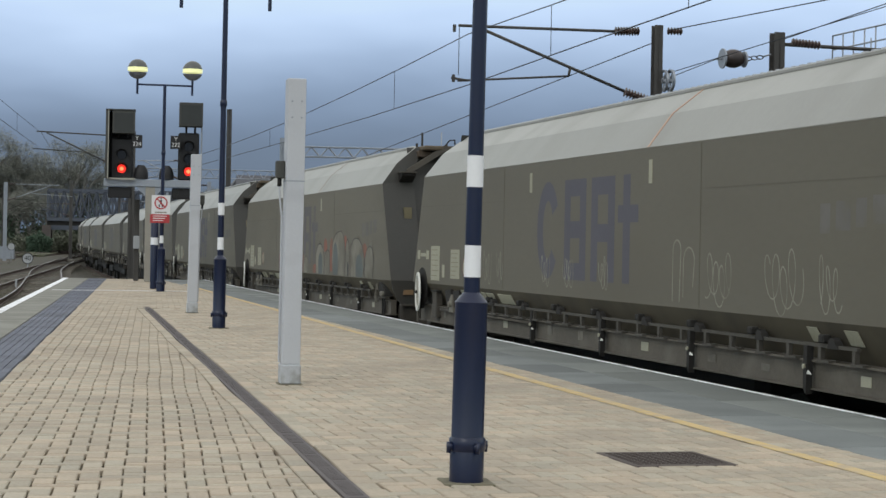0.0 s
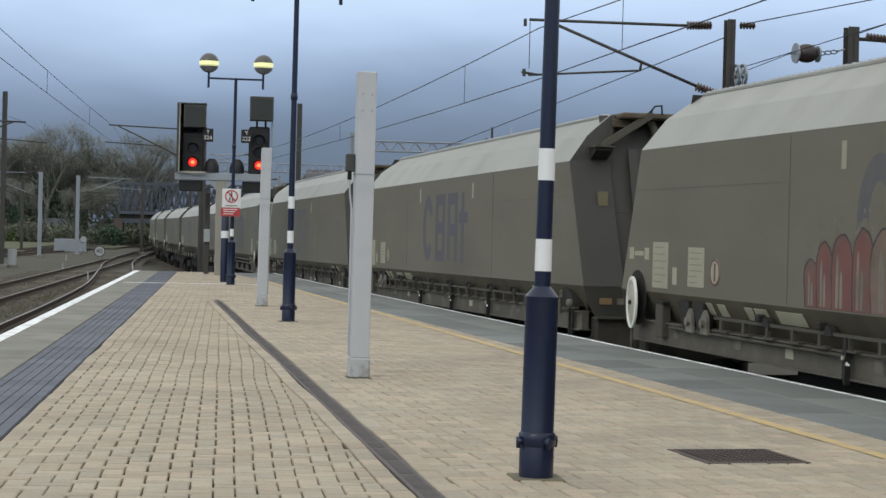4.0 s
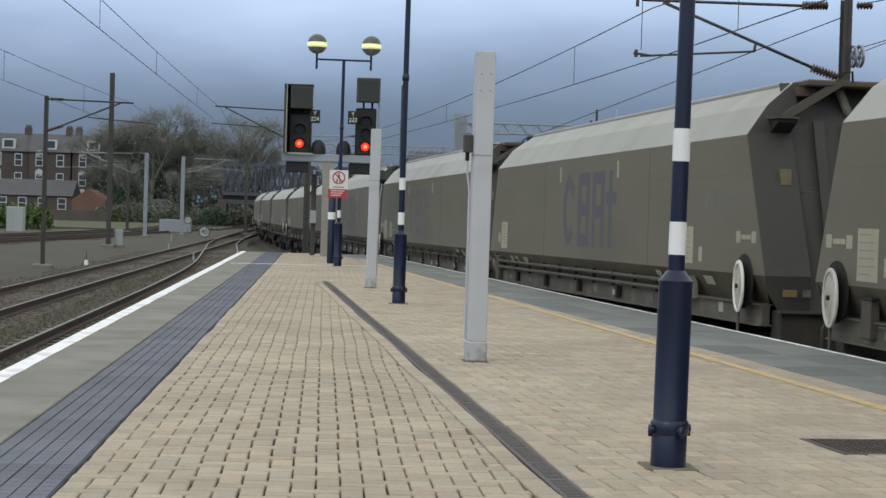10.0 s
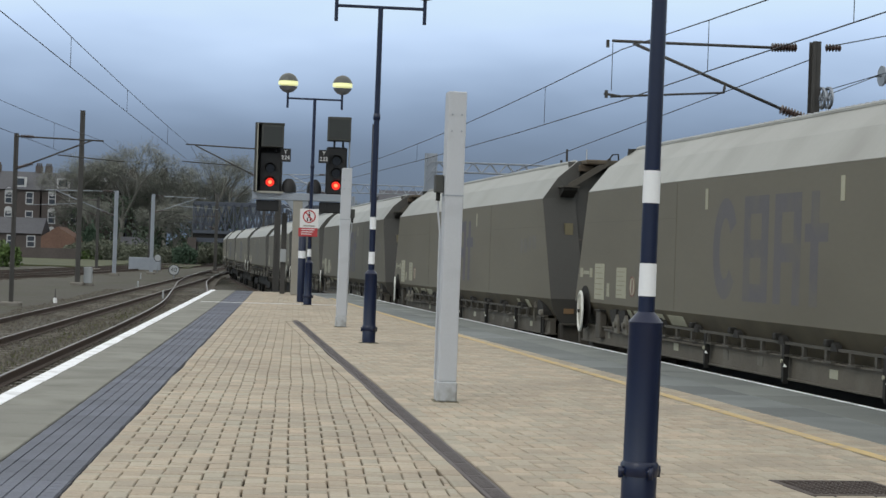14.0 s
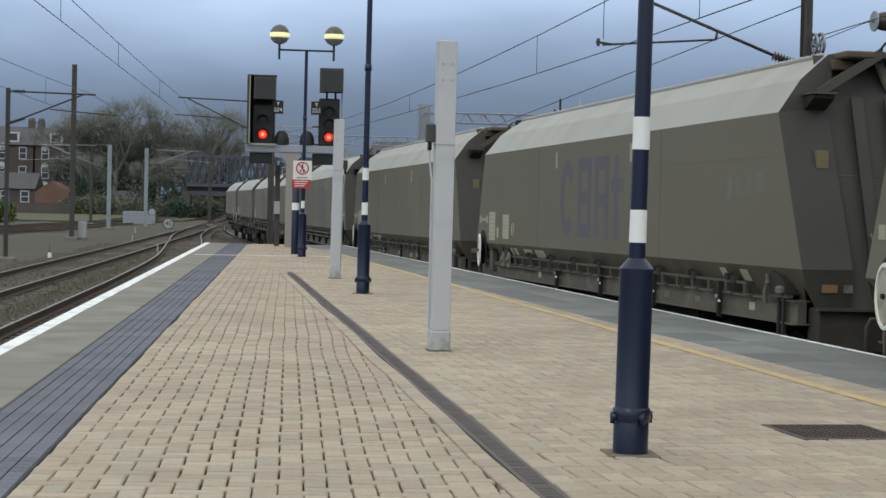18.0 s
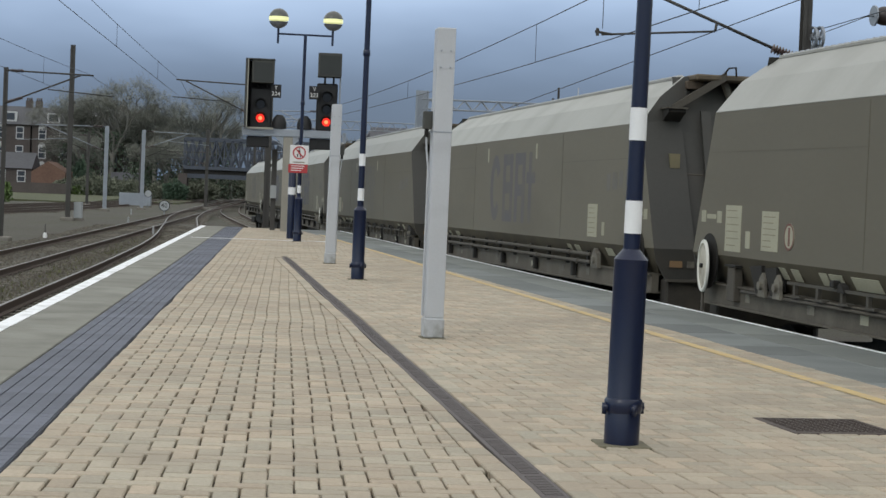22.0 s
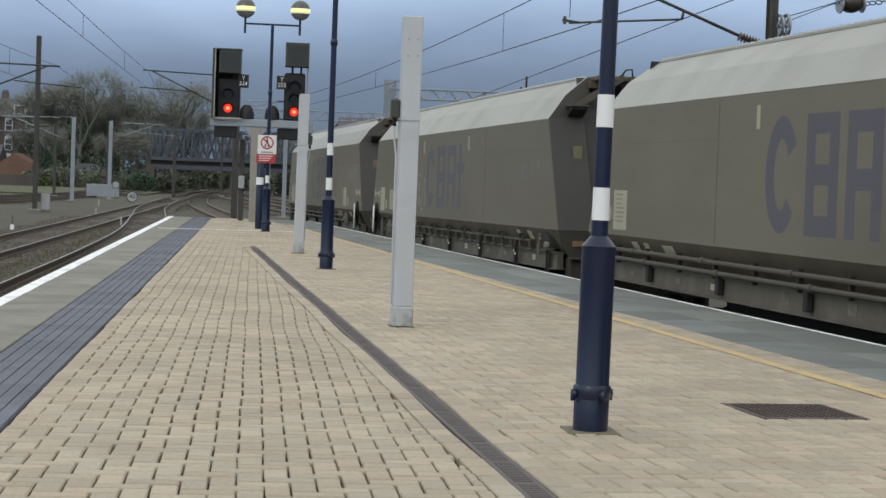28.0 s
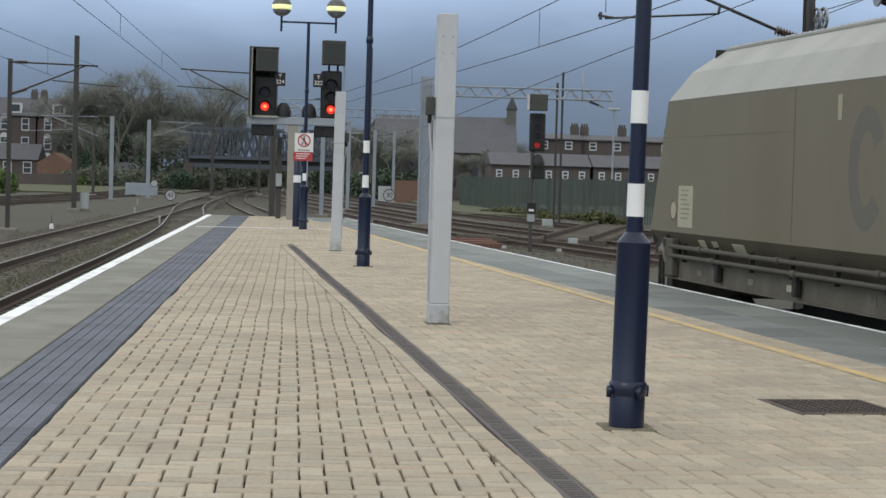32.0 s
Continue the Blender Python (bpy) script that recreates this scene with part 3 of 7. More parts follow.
def slab_run(parent):
    """Copings, tactile tiles, drain and the paint, all lying on the platform body."""
    # left coping slabs, one by one
    def coping(y0, y1, x0, x1):
        return box(B(), x0, x1, y0 + 0.004, y1 - 0.004, -0.09, 0.0, 0.006)
    y = BACK
    rng = random.Random(5)
    while y < END - 0.1:
        step = rng.choice((0.76, 0.92, 0.61))
        y1 = min(y + step, END)
        part("coping_slab", coping(y, y1, LEFT, -1.424), M["slab"], parent)
        y = y1
    # the painted edge, slab by slab, with ragged sides
    y = BACK
    while y < END - 0.1:
        y1 = min(y + rng.uniform(0.6, 1.3), END - 0.02)
        bm = prism(B(), [(LEFT + 0.006, y), (LEFT + 0.128 + rng.uniform(-0.004, 0.004), y), (LEFT + 0.130 + rng.uniform(-0.006, 0.006), (y + y1) / 2), (LEFT + 0.128 + rng.uniform(-0.004, 0.004), y1 - 0.008), (LEFT + 0.006, y1 - 0.008)], 0.0005, 0.004)
        part("edge_line", bm, M["white_line"], parent, "worn white painted platform edge line")
        y = y1
    # tactile tiles with ribs along the platform
    y = BACK
    ribbed = B()
    box(ribbed, -1.412, -0.994, 0.0, 0.4, -0.05, -0.006)
    for i in range(6):
        x = -1.408 + i * 0.0688
        for k in range(8):
            box(ribbed, x + 0.003, x + (0.0658 if i % 2 else 0.0625), 0.001 + k * 0.05, 0.049 + k * 0.05, -0.006, 0.001 - 0.0008 * (k % 2))
    first = part("tactile_tile", ribbed, M["tactile"], parent)
    first.location = (0, 0, 0)
    first.location.y = y
    while y < END - 0.8:
        y += 0.4
        ob = new("tactile_tile", first.data)
        ob.parent = parent
        ob.location.y = y
    # drain channel, with slotted covers
    cover = B()
    box(cover, -0.055, 0.055, 0.001, 0.499, -0.05, -0.003, 0.002)
    for i in range(12):
        box(cover, -0.035, 0.035, 0.03 + i * 0.038, 0.05 + i * 0.038, -0.003, 0.0005)
    first = part("drain_cover", cover, M["drain"], parent, "dark slotted drain cover")
    turn = Matrix.Rotation(math.atan(0.0467), 4, "Z")
    y = 4.0
    first.matrix_basis = Matrix.Translation((drain_x(y), y, 0)) @ turn
    while y < 27.2:
        y += 0.5 * math.cos(math.atan(0.0467))
        ob = new("drain_cover", first.data)
        ob.parent = parent
        ob.matrix_basis = Matrix.Translation((drain_x(y), y, 0)) @ turn
    # right-hand slabs in two rows, with a pale nosing
    rng = random.Random(9)
    base = Vector((right_edge(BACK), BACK, 0))
    length = (END - BACK) / ALONG.y
    frame_m = Matrix((( -ACROSS.x, ALONG.x, 0, base.x), (-ACROSS.y, ALONG.y, 0, base.y), (0, 0, 1, 0), (0, 0, 0, 1)))
    for row, (u0, u1) in enumerate(((0.0, 0.60), (0.60, 1.12))):
        v = 0.0
        while v < length - 0.3:
            step = rng.choice((0.9, 0.75, 1.2))
            v1 = min(v + step, length)
            bm = box(B(), u0 + 0.004, u1 - 0.004, v + 0.005, v1 - 0.005, -0.08, rng.uniform(-0.002, 0.002), 0.006)
            ob = part("coping_slab", bm, M["slate_dark"] if row else M["slate"], parent)
            ob.matrix_basis = frame_m
            v = v1
    ob = part("nosing_line", box(B(), 0.004, 0.055, 0, length, 0.0025, 0.005), M["white_line"], parent, "thin white painted edge beside the train")
    ob.matrix_basis = frame_m
    # the safety line draws nearer to the edge along the platform
    def line_x(y, more):
        return right_edge(y) - 1.005 * (1.475 - 0.0145 * (y - 9.9) + more)
    ends = (-4.0, END - 4.6)
    bm = prism(B(), [(line_x(ends[0], 0.045), ends[0]), (line_x(ends[0], -0.045), ends[0]), (line_x(ends[1], -0.045), ends[1]), (line_x(ends[1], 0.045), ends[1])], 0.0015, 0.0040)
    part("safety_line", bm, M["yellow_line"], parent, "worn yellow painted safety line")
    # pale flush kerb across the far end
    bm = prism(B(), [(-1.78, 35.50), (0.95, 35.80), (0.95, 35.94), (-1.78, 35.64)], -0.04, 0.0045)
    part("flush_kerb", bm, M["sign_white"], parent, "pale flush kerb across the paving")
    # iron cover let into the paving
    cov = thing("inspection_cover", "rusty chequered iron cover let into the paving", "cover", pose(2.70, 8.80, 0, 0, 0, 6))
    bm = box(B(), -0.275, 0.275, -0.29, 0.29, -0.03, 0.003, 0.004)
    part("cover_frame", bm, M["grate"], cov)
    bm = B()
    for i in range(11):
        for j in range(11):
            x, y = -0.225 + i * 0.045, -0.225 + j * 0.045
            box(bm, x - 0.016, x + 0.016, y - 0.007, y + 0.007, 0.003, 0.007)
    tagged(part("chequer_plate", bm, M["grate"], cov), kind="stuff")


def brick_mesh(name, w, l):
    """One paver with chamfered arrises, its centre at the origin and its top at zero."""
    x, y, c = w / 2, l / 2, 0.005
    v = [(-x, -y, -0.05), (x, -y, -0.05), (x, y, -0.05), (-x, y, -0.05),
         (-x, -y, -c), (x, -y, -c), (x, y, -c), (-x, y, -c),
         (-x + c, -y + c, 0), (x - c, -y + c, 0), (x - c, y - c, 0), (-x + c, y - c, 0)]
    f = [(8, 9, 10, 11)] + [(i, (i + 1) % 4, (i + 1) % 4 + 4, i + 4) for i in range(4)] + [(i + 4, (i + 1) % 4 + 4, (i + 1) % 4 + 8, i + 8) for i in range(4)]
    return v, f


def pave(parent):
    """Pavers: a herringbone on each side of the drain."""
    rng = random.Random(2)
    near, far = [], []           # (x, y, turn, w, l)
    ux, uy, u = 0.0957, 0.0930, 0.106

    def drawn_in(x):
        """The courses lie a little closer together towards the drain."""
        return 0.08 + (x - 0.08) * (0.957 if x > 0.08 else 1.012)

    def put(x, y, turn, w, l):
        # the ground has settled unevenly under the paving
        x += 0.016 * noise.noise(Vector((x * 1.1, y * 0.7, 3.0))) + rng.uniform(-0.0012, 0.0012)
        y += 0.012 * noise.noise(Vector((x * 0.8, y * 0.9, 8.0)))
        turn += rng.uniform(-0.008, 0.008)
        (near if 6.0 < y < 9.6 else far).append((x, y, turn, w, l))
    # herringbone: cells of half a paver each
    x_west = -0.985
    for Y in range(-36, 405):
        y0 = 7.44 + Y * uy
        lim = (drain_x(y0) - 0.165) if y0 < 27.4 else right_edge(y0) - 1.12
        thin = 0.0075 if y0 < 27.4 else 0.003
        for X in range(-12, 44):
            wide = (0.0062 + 0.0032 * rng.random()) if y0 < 27.4 else 0.003
            x0 = 0.08 - ux + X * ux
            k = (X - Y) % 4
            if k == 0:
                a, b, c, d = x0, x0 + 2 * ux, y0, y0 + uy
                gx, gy = wide, thin + 0.003
            elif k == 3:
                a, b, c, d = x0, x0 + ux, y0, y0 + 2 * uy
                gx, gy = wide, thin + 0.003
            else:
                continue
            a, b = max(drawn_in(a), x_west), min(drawn_in(b), lim)
            if b - a < 0.025 or d > END - 0.02:
                continue
            put((a + b) / 2, (c + d) / 2, 0, b - a - gx, d - c - gy)
    # one course along each side of the drain
    turn = math.atan(0.0467)
    y = 4.2
    while y < 27.3:
        for side in (-1, 1):
            put(drain_x(y) + side * 0.110, y, turn, 0.096, 2 * u - 0.006)
        y += 2 * u
    # right field: the same bond, squared to the right-hand edge
    turn = math.atan(0.0985)
    c = 0.1005
    for V in range(-1, 238):
        v0 = 4.0 + V * c * ALONG.y
        most = (right_edge(v0) - drain_x(v0) - 0.162) / ACROSS.x
        for U in range(-1, 40):
            k = (U - V) % 4
            a0, across, along = 1.12 + U * c, 2 if k == 0 else 1, 2 if k == 3 else 1
            if k not in (0, 3):
                continue
            a, b = max(a0, 1.12), min(a0 + across * c, most)
            if b - a < 0.03:
                continue
            mid = v0 + along * c * 0.5 * ALONG.y
            p = Vector((right_edge(mid), mid, 0)) - ACROSS * ((a + b) / 2)
            if p.y > 27.4:
                continue
            put(p.x, p.y, turn, b - a - 0.0065 - 0.0025 * rng.random(), along * c - 0.0085)
    # the nearest ones singly, the others as one mesh
    meshes = {}
    near.sort(key=lambda q: abs(q[1] - 7.4) + 0.25 * abs(q[0] - 0.8))
    for q in near[:300]:
        x, y, turn, w, l = q
        key = (round(w, 3), round(l, 3))
        if key not in meshes:
            me = bpy.data.meshes.new("paver")
            vv, ff = brick_mesh("paver", *key)
            me.from_pydata(vv, [], ff)
            me.materials.append(M["paver"])
            meshes[key] = me
        ob = new("paver", meshes[key])
        ob.parent = parent
        ob.matrix_basis = Matrix.Translation((x, y, rng.uniform(-0.0025, 0.001))) @ Matrix.Rotation(turn, 4, "Z") @ Matrix.Rotation(rng.uniform(-0.006, 0.006), 4, "X")
    verts, faces = [], []
    for x, y, turn, w, l in near[300:] + far:
        vv, ff = brick_mesh("paver", w, l)
        n = len(verts)
        c, s, dz, tx = math.cos(turn), math.sin(turn), rng.uniform(-0.0025, 0.001), rng.uniform(-0.004, 0.004)
        verts += [(x + c * a - s * b, y + s * a + c * b, z + dz + tx * b) for a, b, z in vv]
        faces += [tuple(n + i for i in f) for f in ff]
    me = bpy.data.meshes.new("paving")
    me.from_pydata(verts, [], faces)
    me.materials.append(M["paver_far"])
    ob = tagged(new("paving_field", me), kind="stuff")
    ob.parent = parent
    # plain ground behind the camera
    bm = prism(B(), [(-0.98, BACK), (right_edge(BACK) - 1.13, BACK), (right_edge(3.9) - 1.13, 3.9), (-0.98, 3.9)], -0.025, -0.002)
    part("paving_behind", bm, M["paver_far"], parent)

# ---- tracks ----
COURSE = [(25, 0.0), (38, 0.15), (45, 0.38), (57, 0.82), (70, 1.16), (84, 1.42), (104, 1.80), (130, 2.67), (160, 4.75)]


def course(s):
    """How far the train's track has borne to the right of its straight line, s metres along it."""
    if s <= COURSE[0][0]:
        return 0.0
    if s >= COURSE[-1][0]:
        return 4.75 + 0.079 * (s - 160) + 0.00033 * (s - 160) ** 2
    for i in range(len(COURSE) - 1):
        (a, u), (b, v) = COURSE[i], COURSE[i + 1]
        if a <= s <= b:
            p, q = COURSE[max(i - 1, 0)], COURSE[min(i + 2, len(COURSE) - 1)]
            m0, m1 = (v - p[1]) / (b - p[0]), (q[1] - u) / (q[0] - a)
            t, h = (s - a) / (b - a), b - a
            return (2 * t ** 3 - 3 * t * t + 1) * u + (t ** 3 - 2 * t * t + t) * h * m0 + (3 * t * t - 2 * t ** 3) * v + (t ** 3 - t * t) * h * m1


def fall(s):
    """The train's track falls gently away past the near end of the platform."""
    t = min(max((s - 4.0) / 80.0, 0.0), 1.0)
    return -0.40 * (1.6 * t - 0.6 * t * t)


def track_line(s):
    """Centre of the train's track, s metres along it; it bears right beyond the platform."""
    return Vector((4.54 - 0.0985 * s + course(s), 13.3 + s, fall(s))) + ACROSS * 1.45


def polyline(points, step=1.0):
    """Evenly spaced points along a smooth curve through the given ones."""
    pts = [Vector((*p, 0)) if len(p) == 2 else Vector(p) for p in points]
    out = []
    for i in range(len(pts) - 1):
        p0, p1, p2, p3 = pts[max(i - 1, 0)], pts[i], pts[i + 1], pts[min(i + 2, len(pts) - 1)]
        n = max(1, round((p2 - p1).length / step))
        for k in range(n):
            t = k / n
            out.append(0.5 * ((2 * p1) + (p2 - p0) * t + (2 * p0 - 5 * p1 + 4 * p2 - p3) * t * t + (3 * p1 - p0 - 3 * p2 + p3) * t ** 3))
    return out + [pts[-1]]


def rail_mesh(line, side, top):
    """A rail: foot, web and head, swept along one side of the track."""
    prof = [(-0.07, -0.155), (0.07, -0.155), (0.07, -0.140), (0.010, -0.120), (0.010, -0.045), (0.034, -0.036), (0.034, -0.004), (0.026, 0.0),
            (-0.026, 0.0), (-0.034, -0.004), (-0.034, -0.036), (-0.010, -0.045), (-0.010, -0.120), (-0.07, -0.140)]
    bm, rings = B(), []
    for i, p in enumerate(line):
        d = (line[min(i + 1, len(line) - 1)] - line[max(i - 1, 0)]).normalized()
        n = Vector((d.y, -d.x, 0))
        rings.append([bm.verts.new(p + n * (side * 0.7525 + u) + Vector((0, 0, top + w))) for u, w in prof])
    k = len(prof)
    for a, b in zip(rings, rings[1:]):
        for i in range(k):
            f = bm.faces.new((a[i], a[(i + 1) % k], b[(i + 1) % k], b[i]))
            f.material_index = 1 if i in (7,) else 0
    return bm


def build_track(name, points, label, sleepers=True, step=1.0, span=None):
    line = polyline(points, step)
    track = thing(name, label, "railway track")
    for side in (-1, 1):
        bm = rail_mesh(line, side, RAIL)
        ob = part("rail", bm, M["rail_side"], track)
        ob.data.materials.append(M["rail_top"])
    if sleepers:
        me = None
        dist = 0.0
        for a, b in zip(line, line[1:]):
            seg = (b - a).length
            d = (b - a).normalized()
            n = Vector((d.y, -d.x, 0))
            while dist < seg:
                p = a + d * dist
                if span is None or span[0] < p.y < span[1]:
                    if me is None:
                        ob = part("sleeper", box(B(), -1.25, 1.25, -0.13, 0.13, -1.2, RAIL - 0.16), M["sleeper"], track)
                        me = ob.data
                    else:
                        ob = new("sleeper", me)
                        ob.parent = track
                    ob.matrix_basis = pose(p.x, p.y, p.z, 0, 0, math.degrees(math.atan2(-d.x, d.y)))
                dist += 0.65
            dist -= seg
    return track


def build_ground():
    """One sheet of ballast and cess that reaches the horizon."""
    bm = B()
    xs = [-900, -300, -120, -60, -40] + [-30 + i * 0.9 for i in range(75)] + [45, 80, 200, 900]
    ys = [-300, -80, -30] + [-20 + i * 1.6 for i in range(100)] + [150, 180, 230, 320, 500, 900, 2500]
    g = []
    for y in ys:
        g.append([])
        for x in xs:
            z = GROUND + 0.07 * noise.noise(Vector((x * 0.35, y * 0.25, 0))) + 0.03 * noise.noise(Vector((x * 1.3, y * 1.1, 4)))
            if abs(x) > 50 or y > 150:
                z = GROUND
            # the bed of the train's track lies lower as the track falls
            mid = track_line(y - 13.3)
            z += mid.z * min(max((2.9 - abs(x - mid.x)) / 1.0, 0.0), 1.0)
            g[-1].append(bm.verts.new((x, y, z)))
    for a, b in zip(g, g[1:]):
        for i in range(len(a) - 1):
            f = bm.faces.new((a[i], a[i + 1], b[i + 1], b[i]))
            f.smooth = True
    tagged(part("ground", bm, M["ballast"]), "dark ballast and weedy cess between the tracks", "ground", kind="structure")


def scatter_stones():
    """Loose stones of the ballast where the camera sees it near by."""
    rng = random.Random(4)
    verts, faces = [], []
    def stone(x, y, z, r):
        k = len(verts)
        a = rng.uniform(0, 6.28)
        for i in range(4):
            t = a + i * 1.57 + rng.uniform(-0.3, 0.3)
            verts.append((x + r * math.cos(t), y + r * math.sin(t), z))
        verts.append((x + rng.uniform(-r, r) * 0.3, y + rng.uniform(-r, r) * 0.3, z + r * rng.uniform(0.6, 1.0)))
        faces.extend([(k, k + 1, k + 4), (k + 1, k + 2, k + 4), (k + 2, k + 3, k + 4), (k + 3, k, k + 4)])
    for _ in range(26000):
        y = 14 + 70 * rng.random() ** 1.5
        x = rng.uniform(-8.4, -2.3)
        stone(x, y, GROUND + 0.01 + 0.07 * noise.noise(Vector((x * 0.35, y * 0.25, 0))), rng.uniform(0.025, 0.055))
    for _ in range(9000):
        y = rng.uniform(45, 88)
        x = rng.uniform(-2, 12)
        stone(x, y, GROUND + 0.01 + 0.07 * noise.noise(Vector((x * 0.35, y * 0.25, 0))), rng.uniform(0.03, 0.06))
    me = bpy.data.meshes.new("ballast_stones")
    me.from_pydata(verts, [], faces)
    me.materials.append(M["stone"])
    tagged(new("ballast_stones", me), "loose grey-brown track ballast stones", "ballast", kind="stuff")

# ---- hopper wagons ----
PITCH = 15.4            # from wagon to wagon
TRAVEL = (12.88, -5.3572, 0.010291, -0.001972, 0.000020503)
HALF = 6.475              # half the length at the eaves
# heights over the rail
Z_SILL, Z_SILL_TOP, Z_LOW, Z_EAVE, Z_TOP = 0.985, 1.175, 1.47, 2.86, 3.42
X_SIDE, X_TOP = 1.35, 0.80
X_KNEE, Z_KNEE = 1.12, 3.17   # where the sloping top breaks


def flat(bm, y0, y1, z0, z1, proud=0.004, x=-X_SIDE):
    """A thin panel laid on the side of the body."""
    return box(bm, x - proud, x + 0.001, y0, y1, z0, z1)


def ring(bm, yc, zc, ry, rz, width, a0=0, a1=360, n=22, x=-X_SIDE - 0.0008):
    """A painted arc on the side, as a flat band."""
    pts = []
    for i in range(n + 1):
        a = radians(a0 + (a1 - a0) * i / n)
        pts.append((math.cos(a), math.sin(a)))
    va = [bm.verts.new((x, yc + ry * c, zc + rz * s)) for c, s in pts]
    vb = [bm.verts.new((x, yc + (ry - width) * c, zc + (rz - width) * s)) for c, s in pts]
    for i in range(n):
        bm.faces.new((va[i], va[i + 1], vb[i + 1], vb[i]))
    return bm


def stroke(bm, pts, width, x=-X_SIDE - 0.0012):
    """A sprayed line along (y, z) points."""
    last = None
    for i, (y, z) in enumerate(pts):
        a, b = pts[max(i - 1, 0)], pts[min(i + 1, len(pts) - 1)]
        d = Vector((b[0] - a[0], b[1] - a[1]))
        d = d.normalized() if d.length else Vector((1, 0))
        n = Vector((-d.y, d.x)) * width / 2
        cur = (bm.verts.new((x, y + n.x, z + n.y)), bm.verts.new((x, y - n.x, z - n.y)))
        if last:
            bm.faces.new((last[0], last[1], cur[1], cur[0]))
        last = cur
    return bm


def wagon(kind, lettering):
    """A bogie hopper wagon. Its length runs along y, its -x side faces the platform; kind: which of its two sides that is."""
    w = thing("hopper_wagon", "grimy grey-brown bogie coal hopper wagon with a pale top", "railway wagon", group="hopper wagons of the train")
    lo_far, lo_near = HALF + 0.52, HALF + 0.66      # the body is longest at the lower edge of its sides
    knee, hi = HALF - 0.07, HALF - 0.22
    inner = 0.88          # half the width of the recess in each end

    def ordered(a, b):
        return (a, b) if a < b else (b, a)
    for sx in (-1, 1):
        # side sheet
        out = [(sx * X_SIDE, -lo_near, Z_LOW), (sx * X_SIDE, lo_far, Z_LOW), (sx * X_SIDE, HALF, Z_EAVE), (sx * X_SIDE, -HALF, Z_EAVE)]
        part("side_sheet", plate(B(), out, 0.02, (-sx, 0, 0)), M["side"], w)
        # pale top in two slopes
        out = [(sx * X_SIDE, -HALF, Z_EAVE), (sx * X_SIDE, HALF, Z_EAVE), (sx * X_KNEE, knee, Z_KNEE), (sx * X_KNEE, -knee, Z_KNEE)]
        part("hopper_top", plate(B(), out, 0.02, (-sx * 0.8, 0, -0.6)), M["roof"], w, "pale sloping hopper top")
        out = [(sx * X_KNEE, -knee, Z_KNEE), (sx * X_KNEE, knee, Z_KNEE), (sx * X_TOP, hi, Z_TOP), (sx * X_TOP, -hi, Z_TOP)]
        part("hopper_top", plate(B(), out, 0.02, (-sx * 0.6, 0, -0.8)), M["roof"], w, "pale sloping hopper top")
        # lower hopper, drawn in under the side; shade below the fold darkens its dusty colour
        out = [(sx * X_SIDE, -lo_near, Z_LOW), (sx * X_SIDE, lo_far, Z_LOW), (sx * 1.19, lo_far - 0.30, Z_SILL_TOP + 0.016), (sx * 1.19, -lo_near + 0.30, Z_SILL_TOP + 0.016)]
        part("lower_hopper", plate(B(), out, 0.02, (-sx * 0.5, 0, 0.5)), M["lower_side"], w, "dusty brown lower hopper side, darkened for shade under the fold")
        # top rim with its row of cleats
        rim = part("top_rim", box(B(), sx * X_TOP - 0.04, sx * X_TOP + 0.03, -hi + 0.10, hi - 0.10, Z_TOP - 0.03, Z_TOP + 0.008, 0.008), M["roof"], w)
        bm = B()
        for i in range(82):
            y = -hi + 0.15 + i * 0.150
            box(bm, sx * X_TOP - 0.02, sx * X_TOP + 0.028, y, y + 0.07, Z_TOP + 0.008, Z_TOP + 0.022)
        tagged(part("rim_beading", bm, M["post"], rim), kind="stuff")
        # solebar
        bar = part("solebar", box(B(), sx * 1.25 - 0.04, sx * 1.25 + 0.04, -lo_near + 0.22, lo_far - 0.22, Z_SILL, Z_SILL_TOP), M["sole"], w)
        for z in (Z_SILL - 0.012, Z_SILL_TOP):
            part("flange", box(B(), sx * 1.25 - 0.075, sx * 1.25 + 0.075, -lo_near + 0.22, lo_far - 0.22, z, z + 0.014), M["sole"], bar)
    for sy, lo in ((-1, lo_near), (1, lo_far)):
        def span(a, b):
            return ordered(sy * a, sy * b)
        # end: two dark corner panels and a ribbed sheet set back between them
        for sx in (-1, 1):
            xo = X_SIDE - 0.003
            out = [(sx * xo, sy * lo, Z_LOW), (sx * xo, sy * HALF, Z_EAVE), (sx * (X_KNEE - 0.003), sy * knee, Z_KNEE), (sx * (X_TOP - 0.003), sy * hi, Z_TOP - 0.002), (sx * (X_TOP - 0.06), sy * hi, Z_TOP - 0.002),
                   (sx * inner, sy * (HALF - 0.02), Z_EAVE + 0.05), (sx * inner, sy * lo, Z_LOW), (sx * inner, sy * (lo - 0.02), 1.14), (sx * 1.20, sy * (lo - 0.02), 1.14), (sx * 1.31, sy * (lo - 0.01), 1.32)]
            bm = B()
            v = [bm.verts.new(p) for p in out]
            for q in ((0, 1, 5, 6), (1, 2, 3, 4, 5), (0, 6, 7, 8, 9)):
                bm.faces.new([v[i] for i in q])
            r = bmesh.ops.extrude_face_region(bm, geom=list(bm.faces))
            bmesh.ops.translate(bm, verts=[g for g in r["geom"] if isinstance(g, bmesh.types.BMVert)], vec=(0, -sy * 0.025, 0))
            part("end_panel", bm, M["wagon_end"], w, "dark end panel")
            # wedge-shaped lamp bracket under a flat plate
            a, b = sy * (HALF - 0.12), sy * (HALF + 0.20)
